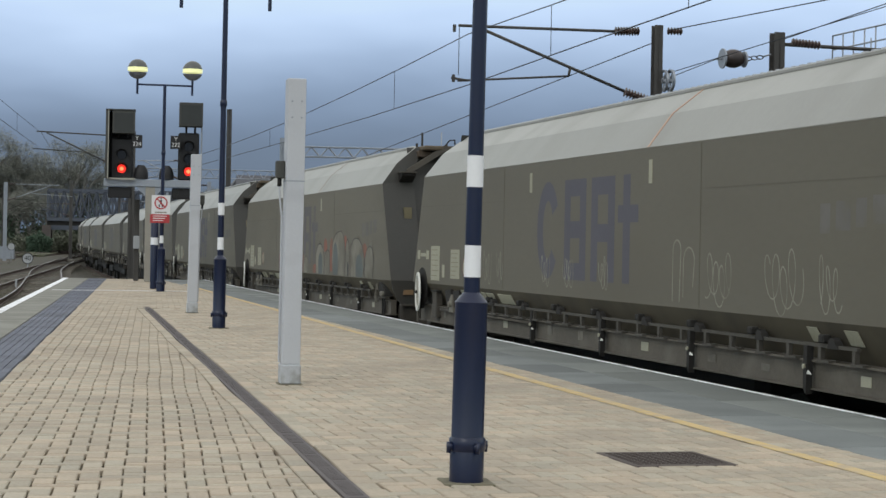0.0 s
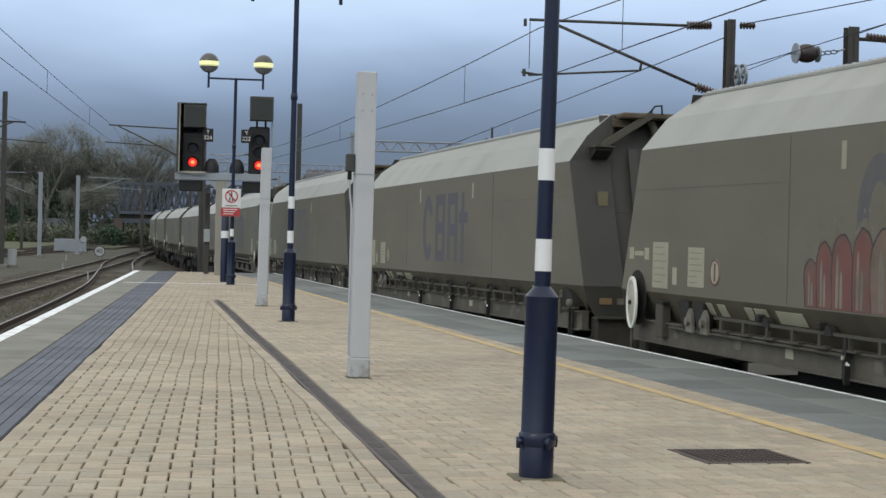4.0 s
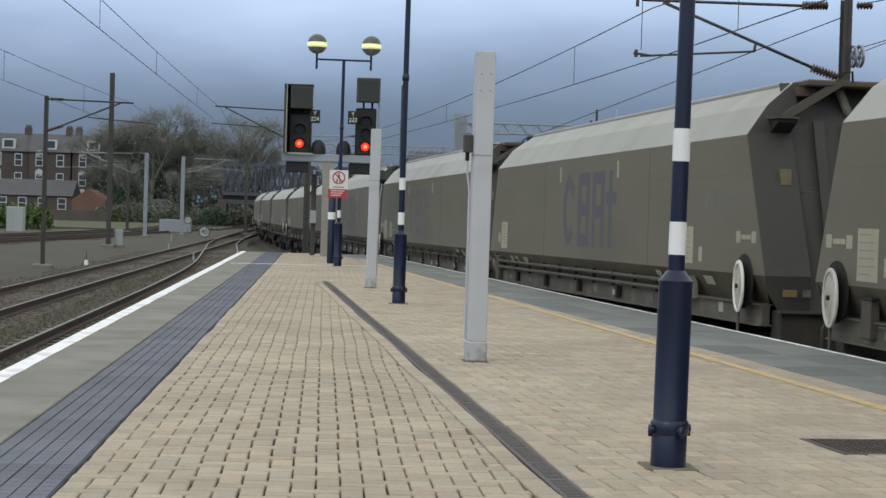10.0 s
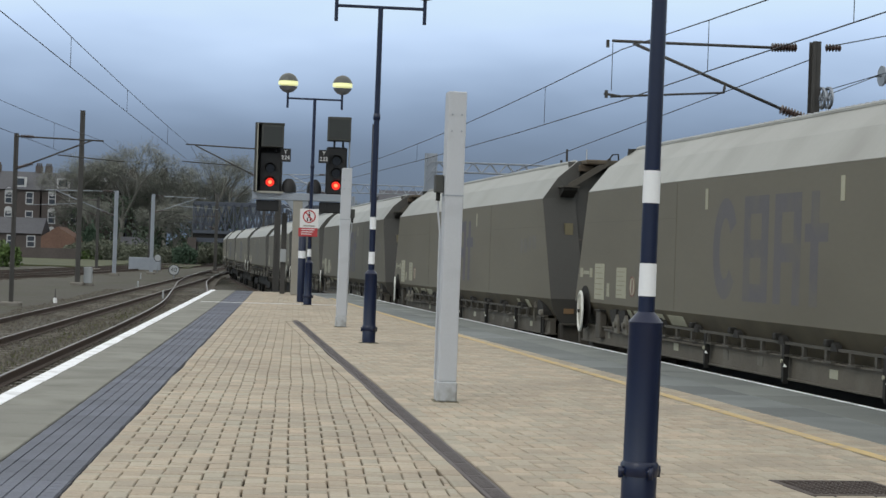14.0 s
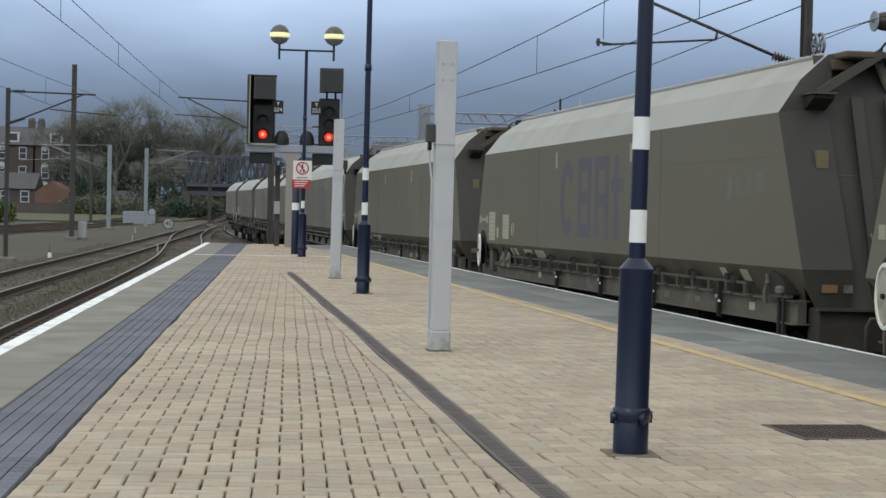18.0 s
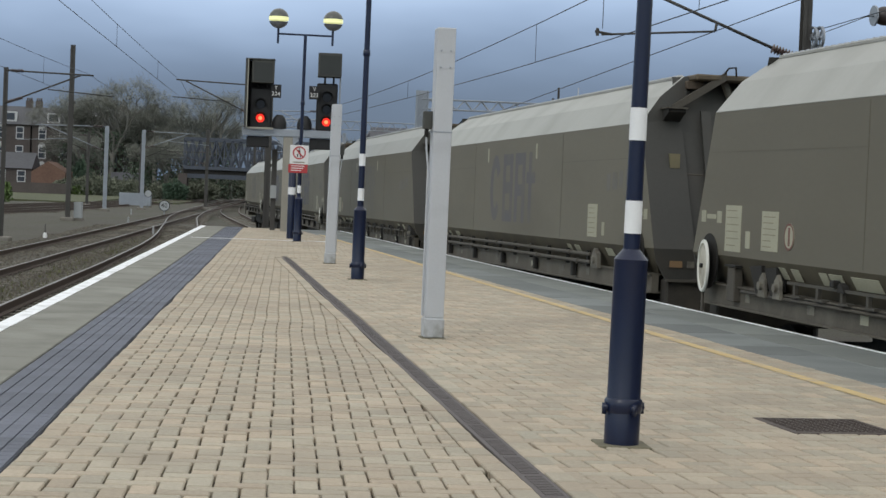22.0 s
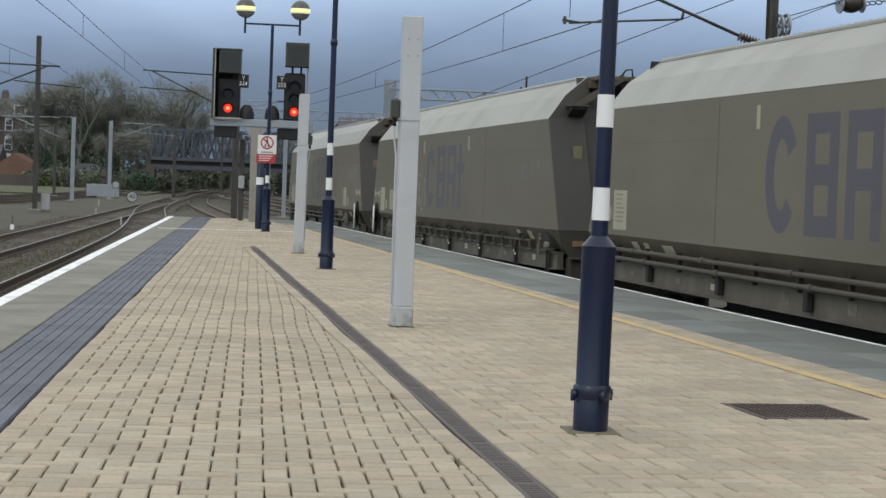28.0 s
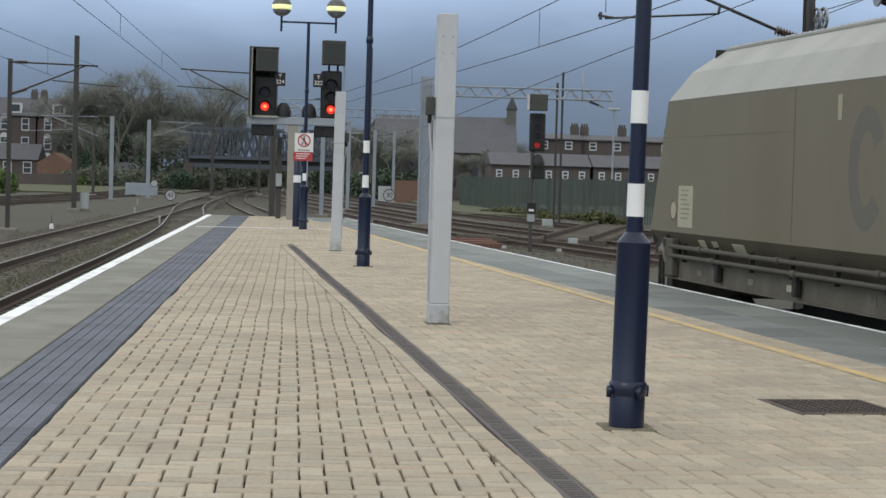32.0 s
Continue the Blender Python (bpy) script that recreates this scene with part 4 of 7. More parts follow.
            out = [(sx * 1.00 - 0.10, a, 3.02), (sx * 1.00 - 0.10, b, 3.02), (sx * 1.00 - 0.10, b, 2.985), (sx * 1.00 - 0.10, a, 2.84)]
            br = part("end_lamp_bracket", plate(B(), out, 0.20, (1, 0, 0)), M["under"], w)
            a, b = span(HALF - 0.12, HALF + 0.23)
            part("bracket_plate", box(B(), sx * 1.00 - 0.12, sx * 1.00 + 0.12, a, b, 3.022, 3.04), M["frame"], br)
            # sloping stay from the corner panel out to the edge of the top
            out = [(sx * 0.98, sy * (HALF - 0.02), 2.99), (sx * 0.98, sy * (HALF - 0.02), 3.08), (sx * 0.40, sy * (hi + 0.30), 3.47), (sx * 0.40, sy * (hi + 0.30), 3.37)]
            part("top_stay", plate(B(), out, 0.05, (0, -sy, 0)), M["frame"], w, "grimy sloping stay under the end of the top")
            pts = [(sx * 0.44, sy * (hi + 0.28), 3.42), (sx * 0.38, sy * (hi + 0.31), 3.51), (sx * 0.30, sy * (hi + 0.31), 3.52), (sx * 0.28, sy * (hi + 0.28), 3.42)]
            part("grab_loop", sweep(B(), pts, 0.012), M["under"], w)
        # the sheet between the panels, closed up to the top, with uprights standing on it
        y0, y1, y2 = sy * (hi - 0.06), sy * (HALF - 0.05), sy * (lo - 0.05)
        bm = B()
        rows = [[bm.verts.new((x, y, z)) for x in (-inner - 0.05, inner + 0.05)] for y, z in ((y0, Z_TOP - 0.01), (y1, Z_EAVE), (y2, 1.14))]
        for a, b in zip(rows, rows[1:]):
            bm.faces.new((a[0], a[1], b[1], b[0]))
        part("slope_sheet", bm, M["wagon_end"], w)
        for x in (-0.60, -0.28, 0.04, 0.36, 0.68):
            bm = B()
            q = [(x - 0.055, y1, 3.02), (x + 0.055, y1, 3.02), (x + 0.055, y2, 1.16), (x - 0.055, y2, 1.16)]
            plate(bm, q, 0.035, (0, sy, 0))
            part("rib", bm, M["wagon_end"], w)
        a, b = span(HALF - 0.02, HALF + 0.17)
        part("end_rail", box(B(), -inner + 0.01, inner - 0.01, a, b, 2.25, 2.31, 0.01), M["frame"], w)
        a, b = span(hi - 0.30, hi + 0.29)
        part("end_cap", box(B(), -X_TOP + 0.05, X_TOP - 0.05, a, b, Z_TOP - 0.055, Z_TOP + 0.012, 0.015), M["cap"], w, "brown plate across the top of the end")
        a, b = span(hi - 0.02, hi + 0.12)
        part("top_catch", box(B(), -0.80, -0.60, a, b, Z_TOP - 0.15, Z_TOP - 0.057, 0.01), M["rust"], w, "small rust-brown catch at the top of the end")
        # pale ratchet strap hanging under the cap
        part("strap_end", box(B(), -0.045, 0.045, -0.03, 0.03, -0.30, 0.0, 0.02), M["gear"], w, "pale dirty strap end").matrix_basis = Matrix.Translation((-0.36, sy * (hi + 0.10), Z_TOP - 0.05)) @ Matrix.Rotation(radians(-24), 4, "Y")
        a, b = span(lo - 0.30, lo - 0.06)
        part("headstock", box(B(), -1.17, 1.17, a, b, 0.74, 1.132, 0.02), M["end_grime"], w)
        a, b = span(lo - 0.06, lo + 0.01)
        part("step_edge", box(B(), -1.19, 1.19, a, b, 1.112, 1.138), M["frame"], w)
        part("coupler", tube(B(), (0, sy * (lo - 0.1), 0.95), (0, sy * PITCH / 2, 0.95), 0.09, n=8), M["under"], w)
        # grab hoops standing before the headstock, and a cable down the sheet
        for x in (-0.78, -0.52):
            pts = [(x, sy * (lo - 0.05), 0.62), (x, sy * (lo + 0.06), 0.66), (x, sy * (lo + 0.08), 0.98), (x + 0.04, sy * (lo + 0.08), 1.05), (x + 0.18, sy * (lo + 0.08), 1.05), (x + 0.22, sy * (lo + 0.08), 0.98), (x + 0.22, sy * (lo + 0.06), 0.62)]
            part("grab_hoop", sweep(B(), pts, 0.018, 8), M["frame"], w)
        pts = [(-0.62, sy * (HALF + 0.02), 2.3), (-0.60, sy * (HALF + 0.20), 1.95), (-0.64, sy * (lo + 0.0), 1.6), (-0.60, sy * (lo + 0.04), 1.2)]
        part("end_cable", sweep(B(), pts, 0.010), M["gear"], w)
        pts = [(-0.35, sy * (lo - 0.08), 1.0), (-0.36, sy * (lo + 0.16), 0.80), (-0.34, sy * (lo + 0.26), 0.55), (-0.30, sy * (lo + 0.33), 0.62)]
        part("brake_hose", sweep(B(), pts, 0.022, 8), M["under"], w)
        # bogie
        by = sy * 4.7
        bog = part("bogie", box(B(), -0.95, 0.95, by - 0.35, by + 0.35, 0.45, 0.75, 0.03), M["under"], w)
        for x in (-1.0, 1.0):
            part("side_frame", box(B(), x - 0.06, x + 0.06, by - 1.3, by + 1.3, 0.42, 0.72, 0.04), M["under"], bog)
        for dy in (-0.95, 0.95):
            for x in (-0.75, 0.75):
                part("wheel", tube(B(), (x - 0.065, by + dy, 0.43), (x + 0.065, by + dy, 0.43), 0.42, n=20), M["under"], bog)
    part("hopper_floor", box(B(), -1.1, 1.1, -HALF + 0.7, HALF - 0.7, 1.25, 1.3), M["under"], w)
    # solid belly, made wide to keep light out from beneath the wagon
    part("belly", box(B(), -1.0, 1.0, -3.4, 3.4, 0.45, 1.25, 0.1), M["under"], w)

    # what shows on the platform side
    x = -X_SIDE
    for y in (2.75, -2.95):
        part("plate_seam", flat(B(), y - 0.005, y + 0.005, Z_LOW + 0.02, Z_EAVE - 0.02, 0.003), M["seam"], w)
    for y0, y1 in ((-HALF - 0.15, -2.96), (2.76, HALF + 0.10)):
        part("plate_seam", flat(B(), y0, y1, 2.464, 2.469, 0.002), M["seam"], w)
    part("eave_bead", tube(B(), (x + 0.002, -HALF + 0.02, Z_EAVE), (x + 0.002, HALF - 0.02, Z_EAVE), 0.006, n=6), M["roof"], w)
    for y in (1.74, -1.80 if kind == "brackets" else -1.48):
        part("marker_plate", flat(B(), y - 0.042, y + 0.042, 2.54, 2.75), M["cream"], w, "small pale marker plate")
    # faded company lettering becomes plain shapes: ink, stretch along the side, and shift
    ink = {"strong": M["blue"], "mid": M["blue_mid"], "faint": M["blue_fade"]}.get(lettering)
    if ink:
        k, dy = (0.985, 0.03) if kind == "brackets" else (0.97, 0.06)
        z0, z1 = 1.64, 2.64
        zc, h = (z0 + z1) / 2, (z1 - z0) / 2
        first = 1.47 + dy

        def at(v):
            return first - k * (1.47 - v)
        part("lettering", ring(B(), at(1.10), zc, 0.37 * k, h, 0.20 * k ** 0.5, -140, 150), ink, w)
        t = 0.185 * k ** 0.5

        def frame_shape(a, b, lo_z, hi_z, cross):
            bm = flat(B(), at(a), at(a) - t, lo_z, hi_z, 0.0008)
            flat(bm, at(b) + t, at(b), lo_z, hi_z, 0.0008)
            for z in cross:
                flat(bm, at(a) - t, at(b) + t, z, z + 0.17, 0.0008)
            return bm
        part("lettering", frame_shape(0.55, -0.12, z0, z1, (z0, zc - 0.085, z1 - 0.17)), ink, w)
        part("lettering", frame_shape(-0.28, -0.95, z0, z1, (zc - 0.12, z1 - 0.17)), ink, w)
        bm = flat(B(), at(-1.18), at(-1.18) - t, z0, z1, 0.0008)
        flat(bm, at(-1.04), at(-1.58), zc + 0.06, zc + 0.22, 0.0009)
        part("lettering", bm, ink, w)
    # one side of the wagon: a ladder-like guard over the solebar, with rollers and hangers
    if kind == "brackets":
        y0, y1 = -HALF + 0.75, HALF - 2.1
        guard = part("door_guard", box(B(), x + 0.005, x + 0.035, y0, y1, 1.288, 1.312), M["guard"], w, "ladder-like guard rail over the solebar")
        for i in range(int((y1 - y0) / 0.52) + 1):
            y = y0 + 0.04 + i * 0.52
            part("rung", box(B(), x + 0.0, x + 0.034, y - 0.022, y + 0.022, Z_SILL_TOP + 0.01, 1.289), M["guard"], guard)
            part("step_angle", box(B(), x - 0.012, x + 0.05, y - 0.16, y + 0.022, Z_SILL_TOP + 0.008, Z_SILL_TOP + 0.026), M["guard"], guard)
        for i in range(int((y1 - y0) / 1.22)):
            y = y0 + 0.35 + i * 1.22
            bm = plate(B(), [(x - 0.01, y - 0.08, 1.285), (x - 0.01, y - 0.04, 1.34), (x - 0.01, y + 0.02, 1.365), (x - 0.01, y + 0.05, 1.34), (x - 0.01, y + 0.07, 1.285)], 0.06, (1, 0, 0))
            box(bm, x - 0.03, x + 0.04, y + 0.10, y + 0.18, 1.32, 1.38, 0.01)
            part("roller", bm, M["under"], w)
        for i in range(int((y1 - y0) / 2.2)):
            y = y0 + 0.75 + i * 2.2
            bm = plate(B(), [(x - 0.015, y - 0.03, 1.29), (x - 0.015, y + 0.03, 1.29), (x - 0.015, y + 0.035, 0.98), (x - 0.015, y - 0.01, 0.94)], 0.05, (1, 0, 0))
            h = part("hanger", bm, M["under"], w)
            part("hanger_pin", tube(B(), (x - 0.03, y + 0.01, 1.14), (x - 0.014, y + 0.01, 1.14), 0.018, n=8), M["cream"], h)
            part("hanger_tag", plate(B(), [(x - 0.03, y - 0.12, 1.09), (x - 0.03, y - 0.05, 1.09), (x - 0.03, y - 0.07, 1.115)], 0.01, (1, 0, 0)), M["handwheel"], h)
    # door gear at its end; on the other side two long air pipes
    if kind == "brackets":
        end = HALF - 0.02
        part("bracket", box(B(), x - 0.01, x + 0.08, end - 0.75, end - 0.55, 1.04, 1.37, 0.01), M["frame"], w)
        part("bracket_lip", box(B(), x - 0.02, x + 0.08, end - 0.80, end - 0.50, 1.37, 1.39), M["under"], w)
        for d in (1.30, 1.68):
            part("door_gear", plate(B(), [(x + 0.0, end - d + 0.16, 1.40), (x + 0.0, end - d - 0.14, 1.42), (x + 0.0, end - d - 0.16, 1.16), (x + 0.0, end - d - 0.02, 1.16)], 0.09, (1, 0, 0)), M["under"], w)
            bm = plate(B(), [(x - 0.02, end - d - 0.12, 1.14), (x - 0.02, end - d - 0.30, 1.14), (x - 0.02, end - d - 0.28, 1.30), (x - 0.02, end - d - 0.22, 1.36), (x - 0.02, end - d - 0.15, 1.30)], 0.03, (1, 0, 0))
            tube(bm, (x - 0.05, end - d - 0.21, 1.24), (x - 0.02, end - d - 0.21, 1.24), 0.04, n=10)
            part("gear_lever", bm, M["gear"], w, "pale dirty gear lever")
        part("air_pipe", tube(B(), (x + 0.02, 1.7, 1.15), (x + 0.02, HALF - 0.9, 1.15), 0.016, n=8), M["frame"], w)
        for y, wd in ((4.55, 0.07), (4.25, 0.09), (3.62, 0.08), (3.35, 0.14), (2.75, 0.27), (-5.0, 0.08), (-5.6, 0.10)):
            ob = part("hopper_slip", box(B(), -0.003, 0.003, -wd, wd, -0.06, 0.06), M["cream"], w)
            ob.matrix_basis = Matrix.Translation((x + 0.048, y, Z_LOW - 0.10)) @ Matrix.Rotation(radians(-29.8), 4, "Y")
    else:
        y0, y1 = -HALF + 1.9, HALF - 0.25
        for z in (1.222, 1.318):
            part("air_pipe", tube(B(), (x - 0.01, y0, z), (x - 0.01, y1, z), 0.024, n=10), M["frame"], w, "long air pipe")
            for i in range(5):
                y = y0 + 0.6 + i * 2.2 + (0.4 if z > 1.3 else 0.0)
                part("pipe_joint", tube(B(), (x - 0.01, y - 0.05, z), (x - 0.01, y + 0.05, z), 0.034, n=10), M["frame"], w)
        for i in range(11):
            y = y0 + 0.15 + i * 1.02
            part("pipe_clip", box(B(), x - 0.02, x + 0.03, y - 0.018, y + 0.018, 1.17, 1.365, 0.005), M["under"], w)
        for i in range(5):
            y = y0 + 0.9 + i * 2.1
            part("hanger", box(B(), x - 0.012, x + 0.05, y - 0.04, y + 0.05, 1.02, 1.21, 0.01), M["under"], w)
        bm = plate(B(), [(x - 0.02, y0 - 0.05, 1.16), (x - 0.02, y0 - 0.34, 1.16), (x - 0.02, y0 - 0.30, 1.34), (x - 0.02, y0 - 0.18, 1.40), (x - 0.02, y0 - 0.08, 1.32)], 0.05, (1, 0, 0))
        tube(bm, (x - 0.05, y0 - 0.2, 1.26), (x - 0.02, y0 - 0.2, 1.26), 0.05, n=10)
        part("gear_lever", bm, M["gear"], w, "dirty grey pipe valve")
        part("bracket", box(B(), x - 0.02, x + 0.06, HALF - 0.35, HALF - 0.10, 1.0, 1.40, 0.01), M["frame"], w)
        for y, wd in ((5.3, 0.10), (4.9, 0.08), (4.2, 0.16), (-3.35, 0.09), (-3.75, 0.12), (-5.25, 0.15)):
            ob = part("hopper_slip", box(B(), -0.003, 0.003, -wd, wd, -0.05, 0.05), M["cream"], w)
            ob.matrix_basis = Matrix.Translation((x + 0.048, y, Z_LOW - 0.10)) @ Matrix.Rotation(radians(-29.8), 4, "Y")
    rng = random.Random(11 if kind == "pipes" else 3)
    for i in range(9):
        y = -5.6 + i * 1.4 + rng.uniform(-0.3, 0.3)
        part("sole_label", box(B(), -1.2945, -1.2905, y - rng.uniform(0.04, 0.11), y + 0.07, 1.05, 1.05 + rng.uniform(0.05, 0.11)), M["cream"] if i % 3 == 0 else M["gear"], w)
    # curved cut-outs at the corners, their shade drawn as black plates, with levers in them
    for sy in ((-1, 1) if kind == "pipes" else (-1,)):
        y = sy * (HALF + 0.10)
        if kind == "pipes" and sy < 0:
            continue
        # rounded towards the end of the wagon
        out = [(x - 0.003, y - sy * 0.20, 1.225)] + [(x - 0.003, y - sy * 0.20 + sy * 0.40 * math.sin(radians(a)), 1.235 + 0.20 * math.cos(radians(a))) for a in range(0, 91, 15)]
        part("corner_cutout", plate(B(), out, 0.22, (1, 0, 0)), M["under"], w, "black plate for the shaded curved cut-out at the corner")
        part("lever", sweep(B(), [(x - 0.02, y - sy * 0.26, 1.14), (x - 0.04, y - sy * 0.22, 1.26), (x - 0.04, y - sy * 0.16, 1.33), (x - 0.03, y - sy * 0.20, 1.40)], 0.022), M["gear"], w)
        part("valve", box(B(), x - 0.05, x + 0.02, y - 0.16, y - 0.04, 1.23, 1.31, 0.02), M["gear"], w)
        a, b = ordered(y - sy * 0.30, y + sy * 0.22)
        part("step_bar", box(B(), x + 0.0, x + 0.06, a, b, 1.205, 1.23), M["frame"], w)
        for dy in (-0.02, 0.10):
            part("step_post", box(B(), x + 0.01, x + 0.04, y + sy * dy - 0.02, y + sy * dy + 0.02, 0.80, 1.21), M["under"], w)

    # handbrake, lifting mark and data panels at one end
    s = 1 if kind == "brackets" else -1
    hy = s * (HALF - 0.02) if kind == "brackets" else s * (HALF + 0.08)
    # black disc painted in for the dark opening behind the wheel
    arch = B()
    tube(arch, (x - 0.006, hy + 0.03, 1.40), (x + 0.004, hy + 0.03, 1.40), 0.272, n=28)
    part("handbrake_arch", arch, M["under"], w, "black disc for the shaded cut-out behind the handbrake wheel")
    def turned(rings_at, n=30):
        bm, rings = B(), []
        for r, d in rings_at:
            rings.append([bm.verts.new((x + d, hy + r * math.cos(6.2832 * i / n), 1.35 + r * math.sin(6.2832 * i / n))) for i in range(n)])
        for a, b in zip(rings, rings[1:]):
            for i in range(n):
                bm.faces.new((a[i], a[(i + 1) % n], b[(i + 1) % n], b[i]))
        bmesh.ops.rotate(bm, cent=(x - 0.065, hy, 1.35), matrix=Matrix.Rotation(radians(-8), 3, "Z"), verts=bm.verts)
        return bm
    hw = part("handbrake_wheel", turned([(0.226, -0.056), (0.226, -0.082), (0.256, -0.080), (0.260, -0.068), (0.256, -0.056), (0.226, -0.056)]), M["handwheel"], w, "white handbrake wheel")
    part("wheel_disc", turned([(0.002, -0.076), (0.06, -0.076), (0.12, -0.068), (0.23, -0.066), (0.23, -0.060), (0.002, -0.060)]), M["wheel_disc"], hw, "grimy cream wheel disc")
    part("hub", tube(B(), (x - 0.10, hy, 1.35), (x, hy, 1.35), 0.022, n=10), M["under"], hw)
    part("spindle", tube(B(), (x - 0.06, hy, 0.70), (x - 0.06, hy, 1.14), 0.016, n=6), M["frame"], w)
    bm = flat(B(), hy - 0.14, hy + 0.14, 1.815, 1.86)
    flat(bm, hy - 0.30, hy - 0.17, 1.78, 1.895, 0.005)
    flat(bm, hy + 0.17, hy + 0.30, 1.78, 1.895, 0.005)
    part("lifting_mark", bm, M["cream"], w, "cream lifting-point mark")
    panels = [(0.64, 0.22, 0.22), (1.62, 0.21, 0.18), (1.05, 0.06, 0.08)] if kind == "brackets" else [(2.00, 0.22, 0.20), (1.50, 0.06, 0.08)]
    for d, wd, ht in panels:
        y = hy - s * d
        zc = 1.735 if wd > 0.1 else 1.64
        p = part("data_panel", flat(B(), y - wd, y + wd, zc - ht, zc + ht), M["cream"], w)
        if wd > 0.1:
            bm = B()
            for i in range(6):
                z = zc + ht - 0.05 - i * ht * 0.3
                flat(bm, y + wd * 0.8, y - wd * rng.uniform(0.1, 0.8), z - 0.004, z + 0.004, 0.0055)
            part("panel_print", bm, M["ink"], p)
    # panel at the other end, an orange label and a grey one on the end panels
    y = -s * (HALF - 0.70)
    if kind == "pipes":
        p = part("data_panel", flat(B(), y - 0.24, y + 0.24, 1.53, 1.96), M["cream"], w)
        bm = B()
        for i in range(7):
            flat(bm, y + 0.15, y - rng.uniform(0.0, 0.15), 1.905 - i * 0.048, 1.920 - i * 0.048, 0.0055)
        part("panel_print", bm, M["ink"], p)
        disc = part("warning_disc", tube(B(), (x - 0.004, y + 0.40, 1.70), (x, y + 0.40, 1.70), 0.11, n=18), M["cream"], w)
        bm = ring(B(), y + 0.40, 1.70, 0.11, 0.11, 0.02, x=x - 0.006)
        part("red_ring", bm, M["graf_red"], disc)
    if kind == "brackets":
        disc = part("warning_disc", tube(B(), (x - 0.004, hy - 2.10, 1.70), (x, hy - 2.10, 1.70), 0.12, n=20), M["cream"], w)
        bm = ring(B(), hy - 2.10, 1.70, 0.12, 0.12, 0.02, x=x - 0.006)
        flat(bm, hy - 2.12, hy - 2.08, 1.62, 1.78, 0.0055)
        part("red_ring", bm, M["graf_red"], disc)
    for i, wd in enumerate((0.12, 0.17, 0.12, 0.17)):
        part("owner_mark", flat(B(), -5.2 - i * 0.27 - wd * 0.8, -5.2 - i * 0.27 + wd * 0.5, 2.09 + 0.02 * i, 2.30 + 0.015 * i, 0.0008), M["mark_pale"], w)
    part("end_label", box(B(), -1.16, -1.02, -lo_near - 0.004, -lo_near + 0.06, 1.27, 1.34), M["orange"], w)
    part("end_label", box(B(), -0.96, -0.88, -lo_near - 0.004, -lo_near + 0.06, 1.27, 1.34), M["gear"], w)
    part("end_label", box(B(), -1.07, -0.96, -HALF - 0.246, -HALF - 0.12, 2.36, 2.52), M["label_dim"], w)
    return w


def squiggle(rng, y, z, w, h, loops=3):
    """A looping sprayed scrawl that runs along the side."""
    a, b, c = rng.uniform(0, 6.28), rng.uniform(1.4, 2.3), rng.uniform(0.7, 1.2)
    pts = []
    for i in range(64):
        t = i / 63
        pts.append((y - w * (t - 0.5) + 0.17 * w * math.sin(loops * 6.28 * t + a), z + h * 0.38 * math.sin(loops * 6.28 * t + a + 1.4) + h * 0.14 * math.sin(b * 6.28 * c * t)))
    return pts


def arch(y, z0, z1, wd, foot=1.0):
    """Sprayed loop: up one side, over a rounded top and down the other as far as foot."""
    pts = [(y + wd, z0 + (z1 - wd - z0) * i / 4) for i in range(4)]
    pts += [(y + wd * math.cos(radians(a)), z1 - wd + wd * math.sin(radians(a))) for a in range(0, 181, 20)]
    return pts + [(y - wd * (1 - 0.25 * i / 5), z1 - wd - (z1 - wd - z0) * foot * i / 5) for i in range(1, 6)]


def dome(rng, y, z, wd, h, d, lean=0.0, skew=0.0, rough=0.025):
    """A filled sprayed shape that stands on the fold of the side: uneven, rounded, leaning, wider to one side."""
    bm = B()
    v = [bm.verts.new((-X_SIDE - d, y - wd * 0.92, z)), bm.verts.new((-X_SIDE - d, y + wd * 0.92, z))]
    for i in range(17):
        a = math.pi * i / 16
        k = 1.0 + rng.uniform(-rough, rough)
        c, q = math.cos(a), math.sin(a) ** (0.75 + skew * math.cos(a))
        v.append(bm.verts.new((-X_SIDE - d, y + lean * wd * q + wd * k * c * (1.0 + 0.08 * q), z + h * 0.30 + h * 0.70 * k * q)))
    bm.faces.new(v)
    return bm


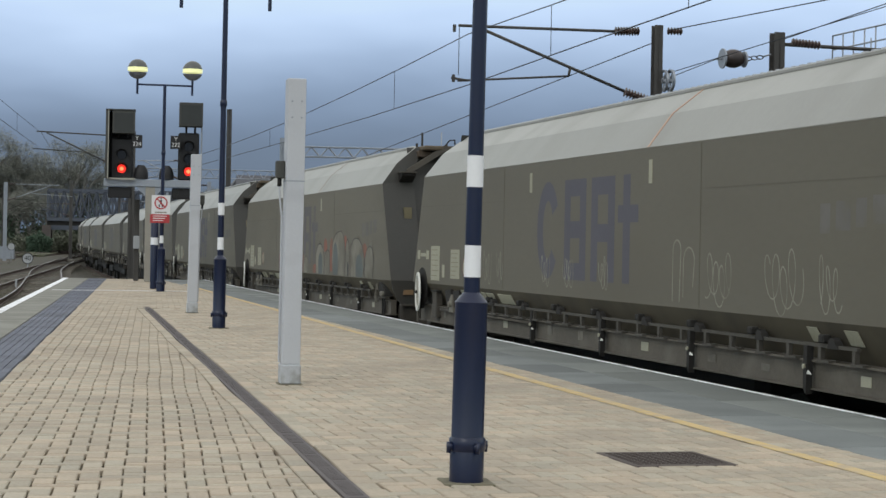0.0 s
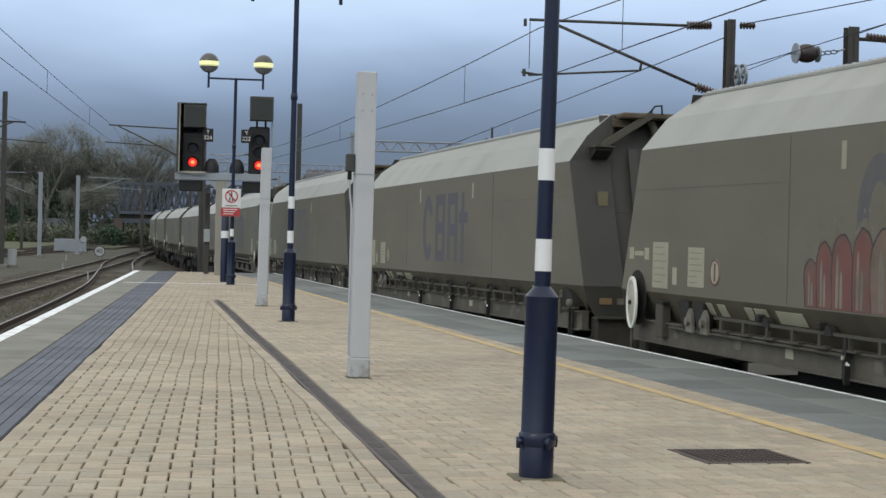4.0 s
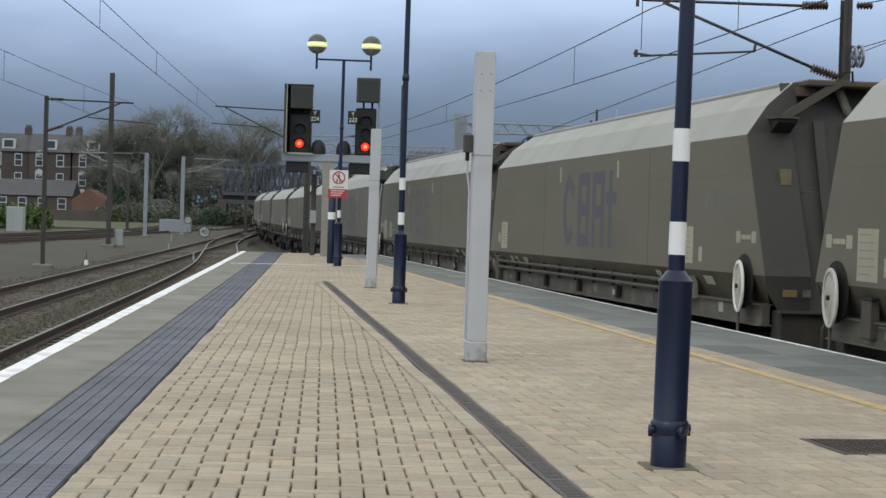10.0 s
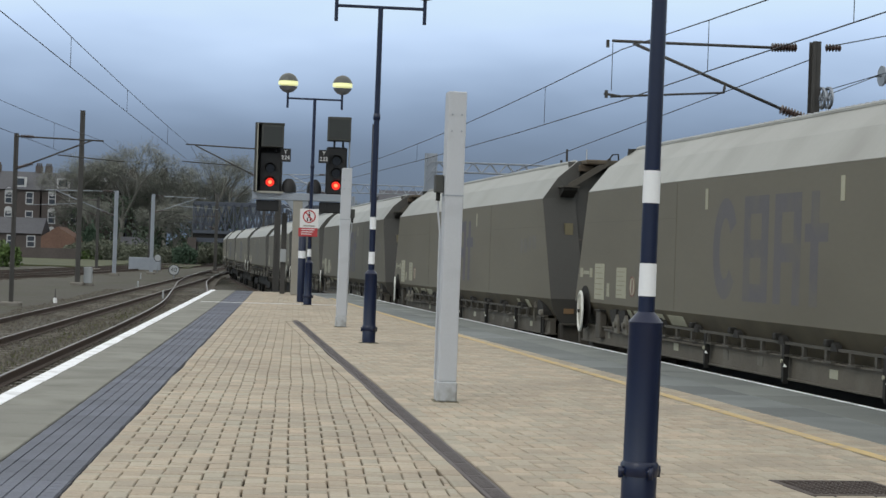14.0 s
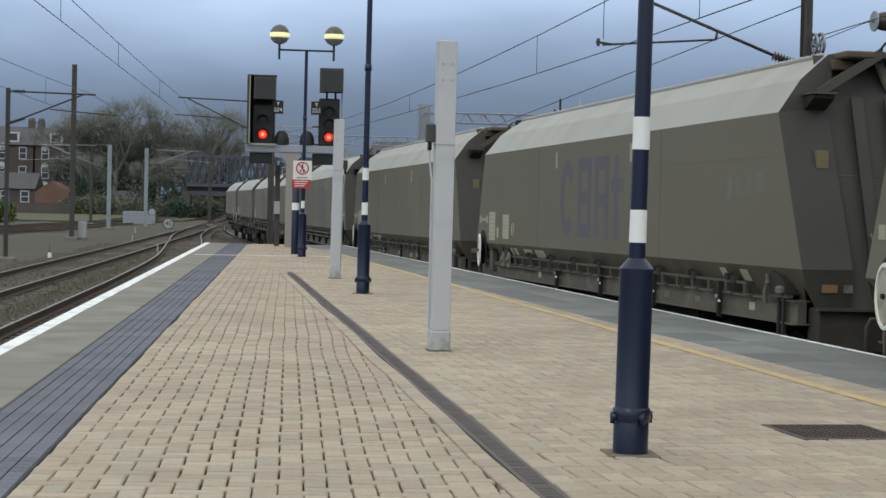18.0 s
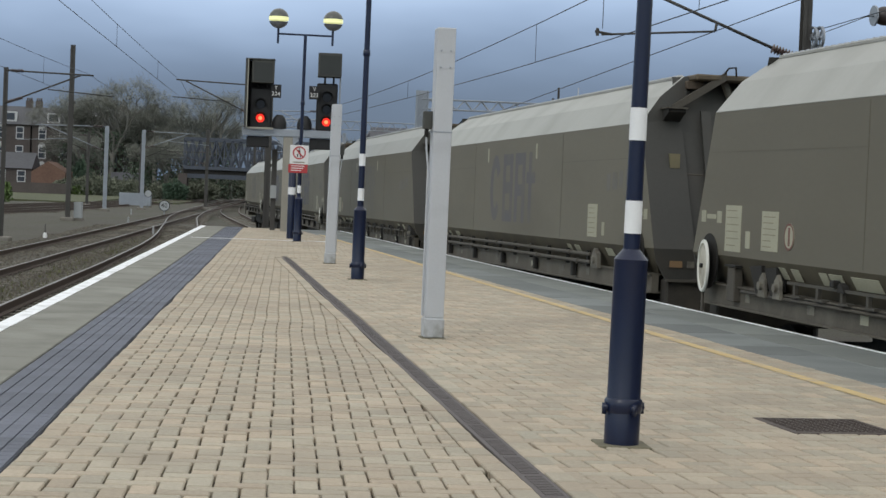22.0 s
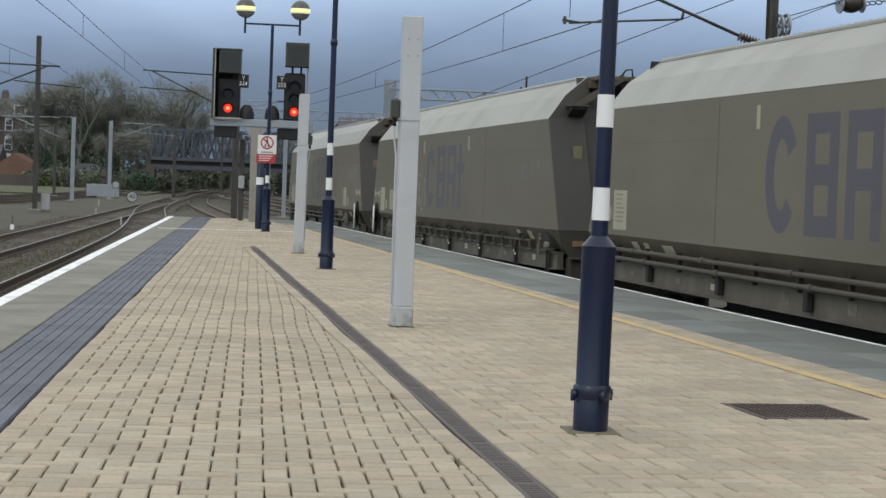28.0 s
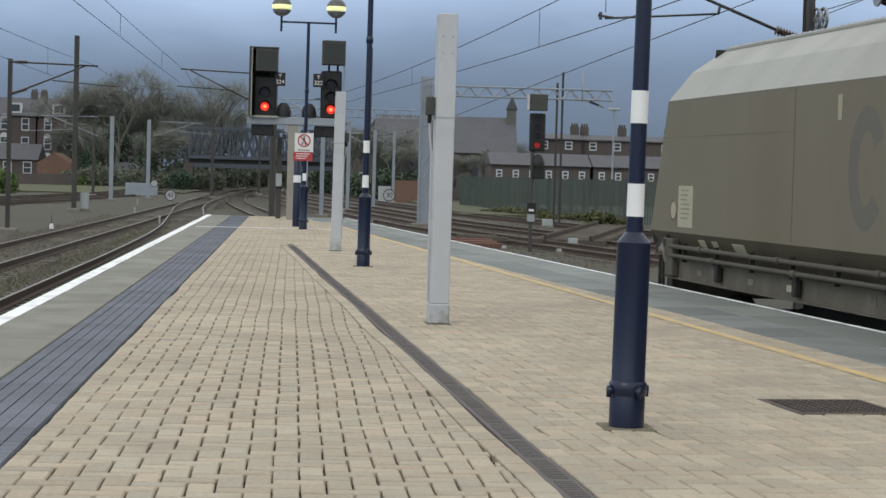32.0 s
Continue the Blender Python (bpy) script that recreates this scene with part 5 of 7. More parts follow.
def paint_tags(w, which):
    """Sprayed tags and pieces on the side of one wagon."""
    rng = random.Random(20 + which)

    def tag(bm):
        part("graffiti_tag", bm, M["graf_pale"], w, "pale sprayed graffiti tag")
    if which == 0:
        for y, h, wd, n in ((3.4, 0.42, 0.5, 2), (2.9, 0.36, 0.4, 2), (1.2, 0.34, 0.42, 2), (0.45, 0.30, 0.5, 3), (-0.6, 0.32, 0.4, 2), (-3.35, 0.42, 0.9, 3), (-4.55, 0.50, 1.0, 3), (-5.3, 0.42, 0.6, 2)):
            tag(stroke(B(), squiggle(rng, y, 1.72, wd * 0.55, h, n + 1), 0.011))
        tag(stroke(B(), arch(-2.45, 1.52, 2.04, 0.09), 0.015))
        tag(stroke(B(), arch(-2.72, 1.56, 1.98, 0.12, 0.7), 0.015))
    elif which == 12:
        for y, z0, z1, wd, foot in ((3.98, 1.49, 2.06, 0.09, 1.0), (3.55, 1.60, 1.92, 0.12, 0.9), (3.25, 1.50, 1.95, 0.09, 1.0), (2.95, 1.62, 2.00, 0.14, 0.8), (2.62, 1.58, 1.72, 0.09, 0.9), (2.10, 1.52, 2.20, 0.27, 0.95)):
            tag(stroke(B(), arch(y, z0, z1, wd, foot), 0.022))
        tag(stroke(B(), [(1.60 + 0.13 * math.cos(radians(a)) * (0.45 + 0.55 * max(math.sin(radians(a)), -0.4)), 1.88 + 0.24 * math.sin(radians(a))) for a in range(-90, 271, 20)], 0.020))
        tag(stroke(B(), [(1.95, 1.50), (1.90, 1.60), (1.75, 1.60), (1.68, 1.48)], 0.018))
        for y, z, a, b in ((2.18, 1.98, 0.19, 0.10), (2.12, 1.74, 0.16, 0.09)):
            part("graffiti_fill", ring(B(), y, z, a, b, 0.085, 30, 330), M["graf_cream"], w)
        for y, z1 in ((4.10, 1.88), (3.58, 1.80), (3.28, 1.78), (3.02, 1.82)):
            part("graffiti_fill", dome(rng, y, 1.50, 0.055, z1 - 1.50, 0.0011), M["graf_halo"], w)
    # a thin orange stripe across the hopper top
    strap = {0: ("graf_stripe", -1.72), 1: ("graf_stripe_pale", -1.50)}.get(which)
    if strap:
        bm = B()
        for (xa, za), (xb, zb) in (((X_SIDE, Z_EAVE), (X_KNEE, Z_KNEE)), ((X_KNEE, Z_KNEE), (X_TOP, Z_TOP))):
            plate(bm, [(-xa, strap[1] - 0.018, za), (-xa, strap[1] + 0.018, za), (-xb, strap[1] + 0.018, zb), (-xb, strap[1] - 0.018, zb)], 0.006, (-0.7, 0, 0.7))
        part("roof_strap", bm, M[strap[0]], w, "faded orange stripe across the hopper top")
    if which == 1:
        # a red piece and a cream and blue one; each shape: place, half width, height, lean, skew, colour
        shapes = ((2.25, 0.14, 0.36, 0.3, 0.0, "red"), (2.02, 0.15, 0.5, 0.2, 0.0, "red"), (1.72, 0.18, 0.56, 0.1, 0.1, "red"), (1.37, 0.17, 0.6, 0.0, 0.0, "red"), (0.9, 0.34, 0.62, 0.1, 0.1, "red_pale"),
                  (0.43, 0.21, 0.62, -0.2, 0.0, "red"), (0.14, 0.43, 0.38, -0.1, -0.2, "red_pale"), (-0.45, 0.19, 0.28, -0.2, 0.0, "cream"), (-1.77, 0.35, 0.5, 0.1, 0.1, "cream"), (-1.82, 0.19, 0.36, 0.0, 0.0, "teal"),
                  (-2.4, 0.2, 0.4, -0.2, -0.1, "cream"), (-3.37, 0.51, 0.7, -0.1, -0.3, "cream"), (-3.13, 0.2, 0.52, 0.2, 0.0, "teal"), (-4.07, 0.14, 0.56, 0.0, 0.0, "cream"), (-4.12, 0.06, 0.22, 0.0, 0.0, "dark"),
                  (-4.82, 0.49, 0.58, 0.2, 0.2, "cream"), (-4.99, 0.26, 0.34, 0.1, 0.0, "teal"), (-5.67, 0.28, 0.46, -0.2, -0.1, "cream"))
        ink = {"red": M["graf_red"], "red_pale": M["graf_pink"], "cream": M["graf_cream"], "teal": M["graf_teal"], "dark": M["graf_dark"]}
        layer = 0.0012
        # thin overspray first: blots round the tops and loose red blots
        for y, wd, h, lean, skew, c in shapes:
            if c in ("teal", "dark"):
                continue
            part("graffiti_halo", dome(rng, y, 1.482, wd + 0.05, h + 0.055, layer, lean, skew, 0.10), M["graf_halo"], w)
            layer += 0.00003
            for k in range(3):
                part("graffiti_drip", ring(B(), y + rng.uniform(-1, 1) * wd, 1.52 + h + rng.uniform(0.03, 0.12), 0.022, rng.uniform(0.02, 0.05), 0.02, n=8, x=-X_SIDE - layer), M["graf_halo"], w)
                layer += 0.00002
        for y, z, wd, h in ((-2.25, 1.86, 0.14, 0.22), (-2.78, 1.54, 0.14, 0.54), (-3.90, 1.84, 0.15, 0.28), (-1.30, 1.49, 0.20, 0.15), (-5.35, 1.78, 0.16, 0.22)):
            part("graffiti_blot", dome(rng, y, z, wd, h, layer, 0.1), M["graf_orange"], w)
            layer += 0.00004
        for y, wd, h, lean, skew, c in shapes:
            state = rng.getstate()
            if c not in ("teal", "dark"):
                part("graffiti_outline", dome(rng, y, 1.482, wd + 0.022, h + 0.020, layer, lean, skew), M["graf_dark"], w)
                layer += 0.00006
            rng.setstate(state)
            part("graffiti_fill", dome(rng, y, 1.484, wd, h, layer, lean, skew), ink[c], w)
            layer += 0.00006
            if c in ("red", "red_pale"):
                # pale streaks down one side
                for dy, k in ((0.5, 0.72), (0.1, 0.50)):
                    part("graffiti_gleam", dome(rng, y + wd * dy, 1.50, wd * 0.13, h * k, layer, lean), M["graf_cream"], w)
                    layer += 0.00004


def build_train():
    kinds = "AAAABAAAABABAB"
    tone = ["strong", "mid", "strong", "mid", "strong", "mid", "strong", "strong", "faint", "mid", "faint", "strong", "strong", "faint"]
    protos, train = {}, []
    for k, c in enumerate(kinds):
        key = (c, tone[k])
        if key not in protos:
            ob = wagon("brackets" if c == "A" else "pipes", tone[k])
            protos[key] = ob
            train.append(ob)
        else:
            train.append(copy_thing(protos[key], Matrix.Identity(4)))
    return train


def travel(t):
    """How far along the track the first gap stands at t seconds; the train gathers speed towards the camera."""
    late = 0.15 * max(0.0, t - 29.3)
    return -late + TRAVEL[0] + TRAVEL[1] * t + TRAVEL[2] * t * t + TRAVEL[3] * t ** 3 + TRAVEL[4] * t ** 4


def wagon_pose(k, t):
    s = travel(t) + PITCH * k - 2.45 - HALF
    a, b = track_line(s - 4.7), track_line(s + 4.7)
    d = (b - a).normalized()
    m = (a + b) / 2
    return pose(m.x, m.y, RAIL + m.z, math.degrees(math.asin(d.z)), 0, math.degrees(math.atan2(-d.x, d.y)))

# ---- lamp posts, white posts, signs ----
def lamp_post(name, m, label, kind="lamp", lit=True):
    p = thing(name, label, "lamp post", m, group="navy platform lamp posts")
    bm = lathe(B(), [(0.078, 0.0), (0.078, 0.15), (0.074, 0.16), (0.074, 0.805), (0.076, 0.815), (0.042, 0.855), (0.038, 0.86)], 28)
    part("base_tube", bm, M["navy"], p)
    col = part("base_collar", lathe(B(), [(0.079, 0.142), (0.084, 0.150), (0.084, 0.195), (0.077, 0.205)], 28), M["navy"], p)
    for a in (20, 200, 290):
        c, s = math.cos(radians(a)), math.sin(radians(a))
        bm = tube(B(), (0.07 * c, 0.07 * s, 0.165), (0.100 * c, 0.100 * s, 0.165), 0.016, n=8)
        tube(bm, (0.095 * c, 0.095 * s, 0.135), (0.095 * c, 0.095 * s, 0.185), 0.011, n=8)
        part("lug", bm, M["navy"], col)
    part("column", lathe(B(), [(0.037, 0.85), (0.030, 3.96)], 20), M["navy"], p)
    for z0, z1 in ((0.929, 1.073), (1.337, 1.480)):
        part("white_band", lathe(B(), [(0.0385, z0), (0.0375, z1)], 22), M["band"], p)
    part("sleeve", lathe(B(), [(0.036, 2.62), (0.042, 2.63), (0.042, 2.69), (0.035, 2.70)], 18), M["navy"], p)
    part("arm", box(B(), -0.54, 0.54, -0.014, 0.014, 3.935, 3.97, 0.006), M["navy"], p)
    for x in (-0.52, 0.52):
        part("arm_upright", tube(B(), (x, 0, 3.77), (x, 0, 4.06), 0.022, n=10), M["navy"], p)
        n = 20
        sph = [(0.19 * math.cos(radians(a)), 0.19 * math.sin(radians(a))) for a in range(-80, 81, 10)]
        g = part("globe", lathe(B(), [(r, z) for r, z in sph if z < -0.035] , n, (x, 0, 4.245)), M["globe_low"], p, "grey glass lamp bowl")
        part("globe_band", lathe(B(), [(0.188, -0.040), (0.189, 0.03)], n, (x, 0, 4.245)), M["globe_glow"], g, "glowing yellow lamp band")
        part("globe_cap", lathe(B(), [(0.190, 0.03)] + [(r, z) for r, z in sph if z > 0.035], n, (x, 0, 4.245)), M["globe_top"], g, "dark lamp cap")
    part("footing", box(B(), -0.115, 0.115, -0.115, 0.115, -0.02, 0.004, 0.003), M["moss"], p, "mossy mortar round the foot of the post")
    return p


def white_post(m, h, box_side):
    p = thing("white_post", "pale grey painted steel post on the paving", "post", m, group="pale steel posts")
    part("shaft", box(B(), -0.068, 0.068, -0.085, 0.085, 0.15, h, 0.006), M["post"], p)
    part("shoe", box(B(), -0.075, 0.075, -0.091, 0.091, 0.0, 0.152, 0.012), M["post_foot"], p, "scuffed foot of the post")
    part("strap", box(B(), -0.0705, 0.0705, -0.0875, 0.0875, 1.505, 1.515), M["galv"], p)
    for z in (h - 0.17, h - 0.29):
        for x in (-0.035, 0.035):
            part("bolt", tube(B(), (x, -0.093, z), (x, -0.083, z), 0.007, n=8), M["galv"], p)
    part("footing", box(B(), -0.09, 0.09, -0.106, 0.106, -0.01, 0.005, 0.003), M["moss"], p)
    s = box_side
    x0, x1 = sorted((s * 0.070, s * 0.135))
    jb = part("junction_box", box(B(), x0, x1, -0.02, 0.06, 1.53, 1.66, 0.006), M["sig_grey"], p, "small grey junction box")
    part("cable_gland", tube(B(), (s * 0.105, 0.02, 1.47), (s * 0.105, 0.02, 1.53), 0.016, n=8), M["under"], jb)
    part("cable", sweep(B(), [(s * 0.105, 0.02, 1.48), (s * 0.10, 0.02, 1.38), (s * 0.083, 0.02, 1.25), (s * 0.080, 0.02, 0.16)], 0.008), M["post"], p)
    return p


def build_posts():
    lamp_post("lamp_post", pose(1.52, 7.93, 0, 0, 0.6, 0), "tall navy lamp post with two white bands")
    lamp_post("lamp_post", pose(0.886, 21.66, 0, 0, 0.2, 0), "tall navy lamp post with two white bands and twin arms")
    c = lamp_post("lamp_post", pose(0.26, 35.45, 0, 0, 0.2, 0), "navy lamp post with two lit globe lamps")
    white_post(pose(1.12, 13.44, 0, 0, 0.25, 3), 2.27, -1)
    white_post(pose(0.66, 25.9, 0, 0, 0.5, 3), 2.23, 1)
    d = thing("barrier_post", "short navy post with a white band", "post", pose(0.13, 37.2, 0))
    part("shaft", lathe(B(), [(0.075, 0), (0.075, 1.32), (0.06, 1.35)], 20), M["navy"], d)
    part("white_band", lathe(B(), [(0.0765, 0.885), (0.0765, 1.03)], 20), M["band"], d)
    # no-entry sign on the lamp post
    s = thing("warning_sign", "white no-pedestrians sign over a red notice", "sign", pose(0.24, 35.38, 0.012))
    part("white_board", box(B(), -0.178, 0.178, -0.035, -0.025, 1.47, 1.83, 0.004), M["sign_white"], s)
    r = part("red_board", box(B(), -0.20, 0.165, -0.035, -0.025, 1.30, 1.464, 0.004), M["sign_red"], s)
    bm = B()
    for i in range(28):
        a, b = 6.2832 * i / 28, 6.2832 * (i + 1) / 28
        q = [bm.verts.new((rr * math.cos(t), -0.0385, 1.685 + rr * math.sin(t))) for rr, t in ((0.125, a), (0.125, b), (0.100, b), (0.100, a))]
        bm.faces.new(q)
    part("ring_mark", bm, M["sign_red"], s, "red ring")
    bm = box(B(), -0.012, 0.012, -0.004, 0.0, -0.115, 0.115)
    ob = part("slash_mark", bm, M["sign_red"], s)
    ob.matrix_basis = Matrix.Translation((0, -0.040, 1.685)) @ Matrix.Rotation(radians(-42), 4, "Y")
    # walking figure drawn as plain bars
    bm = box(B(), -0.018, 0.018, -0.038, -0.036, 1.66, 1.74)
    box(bm, -0.045, -0.022, -0.038, -0.036, 1.60, 1.66)
    box(bm, 0.012, 0.035, -0.038, -0.036, 1.60, 1.66)
    box(bm, -0.014, 0.014, -0.038, -0.036, 1.75, 1.775)
    part("pictogram", bm, M["sig_black"], s)
    for i in range(3):
        part("notice_line", box(B(), -0.15, 0.11 - 0.03 * i, -0.038, -0.0355, 1.425 - i * 0.042, 1.440 - i * 0.042), M["sign_white"], r)
    part("caption_line", box(B(), -0.11, 0.11, -0.038, -0.0355, 1.495, 1.515), M["ink"], s)


def numbers(text, size, m, parent, material):
    cu = bpy.data.curves.new("number", "FONT")
    cu.body, cu.size, cu.align_x, cu.align_y = text, size, "CENTER", "CENTER"
    cu.extrude = 0.002
    tmp = new("number_curve", cu)
    me = bpy.data.meshes.new_from_object(tmp)
    bpy.data.objects.remove(tmp)
    me.materials.append(material)
    ob = new("number", me)
    ob.parent = parent
    ob.matrix_basis = m
    return ob


FACE = Matrix.Rotation(radians(90), 4, "X")     # flat writing turned to face -y


def signal_head(parent, x, z0, z1, w, lens_z, others, hood=True):
    head = part("signal_head", box(B(), x - w / 2, x + w / 2, -0.10, 0.12, z0, z1, 0.03), M["sig_black"], parent, "black signal head")
    for z, lit in [(lens_z, True)] + [(z, False) for z in others]:
        part("lens", tube(B(), (x, -0.115, z), (x, -0.09, z), 0.098, n=24), M["red_light"] if lit else M["dark_lens"], head, "lit red lens" if lit else "unlit lens")
        if lit:
            part("bulb", lathe(B(), [(0.045, 0.0), (0.036, 0.008), (0.015, 0.012)], 20), M["red_core"], head).matrix_basis = Matrix.Translation((x, -0.116, z)) @ Matrix.Rotation(radians(90), 4, "X")
        bm = B()
        n = 16
        ra = []
        for i in range(n + 1):
            a = radians(-20 + 220 * i / n)
            ra.append([bm.verts.new((x + 0.135 * math.cos(a), y, z + 0.135 * math.sin(a))) for y in (-0.10, -0.30 + 0.05 * abs(math.cos(a)))])
        for a, b in zip(ra, ra[1:]):
            bm.faces.new((a[0], a[1], b[1], b[0]))
        part("lens_hood", bm, M["sig_black"], head)
    return head


def build_signals():
    g = thing("signal_gantry", "cantilever signal post with two red signals on a steel beam", "railway signal", pose(0.02, 42.84, 0))
    part("post", box(B(), -0.11, 0.11, -0.11, 0.11, 0.0, 2.182, 0.01), M["post_tan"], g, "weathered tan steel post")
    part("beam", box(B(), -1.06, 1.06, -0.13, 0.13, 2.182, 2.355, 0.01), M["galv"], g)
    for x in (-0.19, 0.19):
        part("knee_brace", plate(B(), [(x - 0.1 * (1 if x > 0 else -1), -0.1, 1.95), (x + (0.12 if x > 0 else -0.12), -0.1, 2.182), (x - 0.1 * (1 if x > 0 else -1), -0.1, 2.182)], 0.2, (0, 1, 0)), M["galv"], g)
    # left-hand signal, under a deep route-indicator box, beside an upright board
    part("side_board", box(B(), -1.03, -0.98, -0.35, 0.25, 2.355, 3.928, 0.005), M["sig_grey"], g, "grey side board")
    part("board_edge", box(B(), -0.978, -0.955, -0.36, -0.34, 2.355, 3.928), M["sig_edge"], g)
    part("board_top", box(B(), -1.03, -0.36, -0.35, 0.25, 3.918, 3.943), M["sig_grey"], g)
    part("back_plate", box(B(), -0.978, -0.40, 0.21, 0.24, 2.36, 3.915), M["sig_black"], g, "black plate behind the signal")
    b = part("route_box", box(B(), -0.88, -0.37, -0.33, 0.2, 3.39, 3.915, 0.01), M["sig_grey"], g, "grey route indicator box")
    part("route_screen", box(B(), -0.84, -0.41, -0.338, -0.331, 3.43, 3.857), M["screen"], b)
    for x in (-0.75, -0.55):
        part("strut", tube(B(), (x, 0, 3.248), (x, 0, 3.41), 0.025, n=6), M["sig_black"], g)
    h = signal_head(g, -0.66, 2.355, 3.289, 0.50, 2.588, (2.903,))
    part("mesh_step", box(B(), -0.95, -0.35, -0.25, -0.18, 2.334, 2.375), M["sig_edge"], g)
    # right-hand signal
    b = part("route_box", box(B(), 0.63, 1.17, -0.30, 0.2, 3.593, 4.141, 0.01), M["sig_grey"], g, "grey route indicator box")
    part("route_screen", box(B(), 0.67, 1.13, -0.308, -0.301, 3.633, 4.08), M["screen"], b)
    for x in (0.80, 1.0):
        part("strut", tube(B(), (x, 0, 3.41), (x, 0, 3.613), 0.025, n=6), M["sig_black"], g)
    part("back_board", box(B(), 1.14, 1.17, -0.1, 0.3, 2.355, 3.958), M["galv"], g)
    signal_head(g, 0.86, 2.355, 3.451, 0.48, 2.558, (2.842, 3.126))
    # number plates
    for x, text in ((-0.32, "224"), (0.56, "222")):
        p = part("number_plate", box(B(), x - 0.12, x + 0.12, -0.22, -0.20, 3.065, 3.37, 0.004), M["sig_black"], g, "black plate with a white number")
        numbers("Y", 0.13, Matrix.Translation((x, -0.225, 3.289)) @ FACE, p, M["sign_white"])
        numbers(text, 0.13, Matrix.Translation((x, -0.225, 3.157)) @ FACE, p, M["sign_white"])
    # hooded units and boxes
    for x in (-0.22, 0.36):
        bm = lathe(B(), [(0.17, 0), (0.17, 0.12), (0.14, 0.24), (0.07, 0.32)], 18, (x, 0, 2.365))
        part("hooded_unit", bm, M["sig_black"], g, "black hooded position light")
    for x in (-0.70, 0.75):
        part("cable_box", box(B(), x - 0.26, x + 0.26, -0.05, 0.2, 1.92, 2.172, 0.02), M["sig_black"], g)
    part("loop_cable", sweep(B(), [(0.45 + 0.2 * math.cos(radians(a)), -0.12, 2.172 + 0.3 * math.sin(radians(a))) for a in range(180, 361, 15)], 0.012), M["sig_black"], g)
    cab = thing("box_post", "thin dark post with a small white box at the platform end", "post", pose(-0.28, 43.4, 0))
    part("body", box(B(), -0.06, 0.06, -0.06, 0.06, 0.0, 1.9, 0.01), M["dark_steel"], cab)
    part("meter_box", box(B(), -0.07, 0.07, -0.16, -0.06, 0.75, 1.05, 0.01), M["cabinet"], cab, "small white box")
    # signal beyond the platform on the right
    s = thing("colour_light_signal", "four-aspect signal on a post beside the tracks, showing red", "railway signal", pose(7.13, 54.4, GROUND))
    part("post", tube(B(), (0, 0, 0), (0, 0, 3.1), 0.06, n=12), M["sig_grey"], s)
    head = part("signal_head", box(B(), -0.23 + 0.12, 0.23 + 0.12, -0.10, 0.12, 3.0, 4.12, 0.03), M["sig_black"], s, "black signal head")
    for i in range(4):
        z = 3.18 + i * 0.26
        part("lens", tube(B(), (0.12, -0.115, z), (0.12, -0.09, z), 0.085, n=20), M["dark_red_lens"] if i == 0 else M["dark_lens"], head)
        part("lens_hood", tube(B(), (0.12, -0.10, z + 0.115), (0.12, -0.28, z + 0.095), 0.03, n=8), M["sig_black"], head)
    b = part("route_box", box(B(), -0.16, 0.38, -0.25, 0.2, 4.2, 4.68, 0.01), M["sig_grey"], s, "grey route indicator box")
    part("box_side", box(B(), -0.17, -0.165, -0.25, 0.2, 4.2, 4.68), M["window_frame"], b)
    part("position_light", lathe(B(), [(0.19, 0), (0.2, 0.1), (0.13, 0.3), (0.05, 0.36)], 16, (0.17, 0, 2.55)), M["sig_black"], s)
    part("lower_box", box(B(), -0.02, 0.36, -0.1, 0.12, 2.18, 2.5, 0.02), M["sig_black"], s)
    p = part("number_plate", box(B(), -0.13, 0.13, -0.10, -0.08, 1.16, 1.46), M["sig_black"], s)
    bm = box(B(), -0.08, 0.08, -0.106, -0.1, 1.21, 1.28)
    part("number_bar", bm, M["sign_white"], p)
    part("white_box", box(B(), -0.1, 0.1, -0.1, 0.1, 0.9, 1.12, 0.01), M["cabinet"], s)
    # signal at the edge of view on the left
    s = thing("colour_light_signal", "signal on a tall post across the tracks, showing red", "railway signal", pose(-9.92, 53.7, GROUND + 0.0))
    part("post", tube(B(), (0.35, 0.1, 0), (0.35, 0.1, 5.5), 0.05, n=10), M["galv"], s)
    head = signal_head(s, 0.0, 3.35, 4.70, 0.50, 3.65, (3.96, 4.27))
    part("route_box", box(B(), -0.25, 0.26, -0.28, 0.2, 4.8, 5.35, 0.01), M["sig_grey"], s, "grey route indicator box")
    for z in (3.5, 4.2, 5.0):
        part("stay", box(B(), 0.2, 0.4, 0.05, 0.12, z, z + 0.05), M["dark_steel"], s)


M["moss"] = mat("mossy_mortar", (0.17, 0.155, 0.105), 0.95, big=(0.3, 8.0), fine=(0.2, 60), bump=0.3)
M["screen"] = mat("dark_indicator_screen", (0.030, 0.034, 0.032), 0.5, big=(0.15, 4.0), fine=(0.1, 60))
M["dark_red_lens"] = mat("dim_red_lens", (0.25, 0.01, 0.01), 0.3, emit=((1.0, 0.03, 0.03), 0.16))

# ---- overhead line ----
def insulator(bm, a, b, r=0.07, n=9):
    """A stack of sheds, turned as one piece about the line from a to b."""
    a, b = Vector(a), Vector(b)
    length = (b - a).length
    profile = [(r * 0.3, 0.0)]
    for i in range(n):
        z, h = length * (i + 0.15) / n, length * 0.7 / n
        profile += [(r * 0.45, z), (r, z + h * 0.35), (r * 0.75, z + h * 0.75), (r * 0.45, z + h)]
    profile.append((r * 0.3, length))
    lathe(bm, profile, 12)
    bmesh.ops.transform(bm, matrix=Matrix.Translation(a) @ (b - a).to_track_quat("Z", "Y").to_matrix().to_4x4(), verts=bm.verts)
    return bm


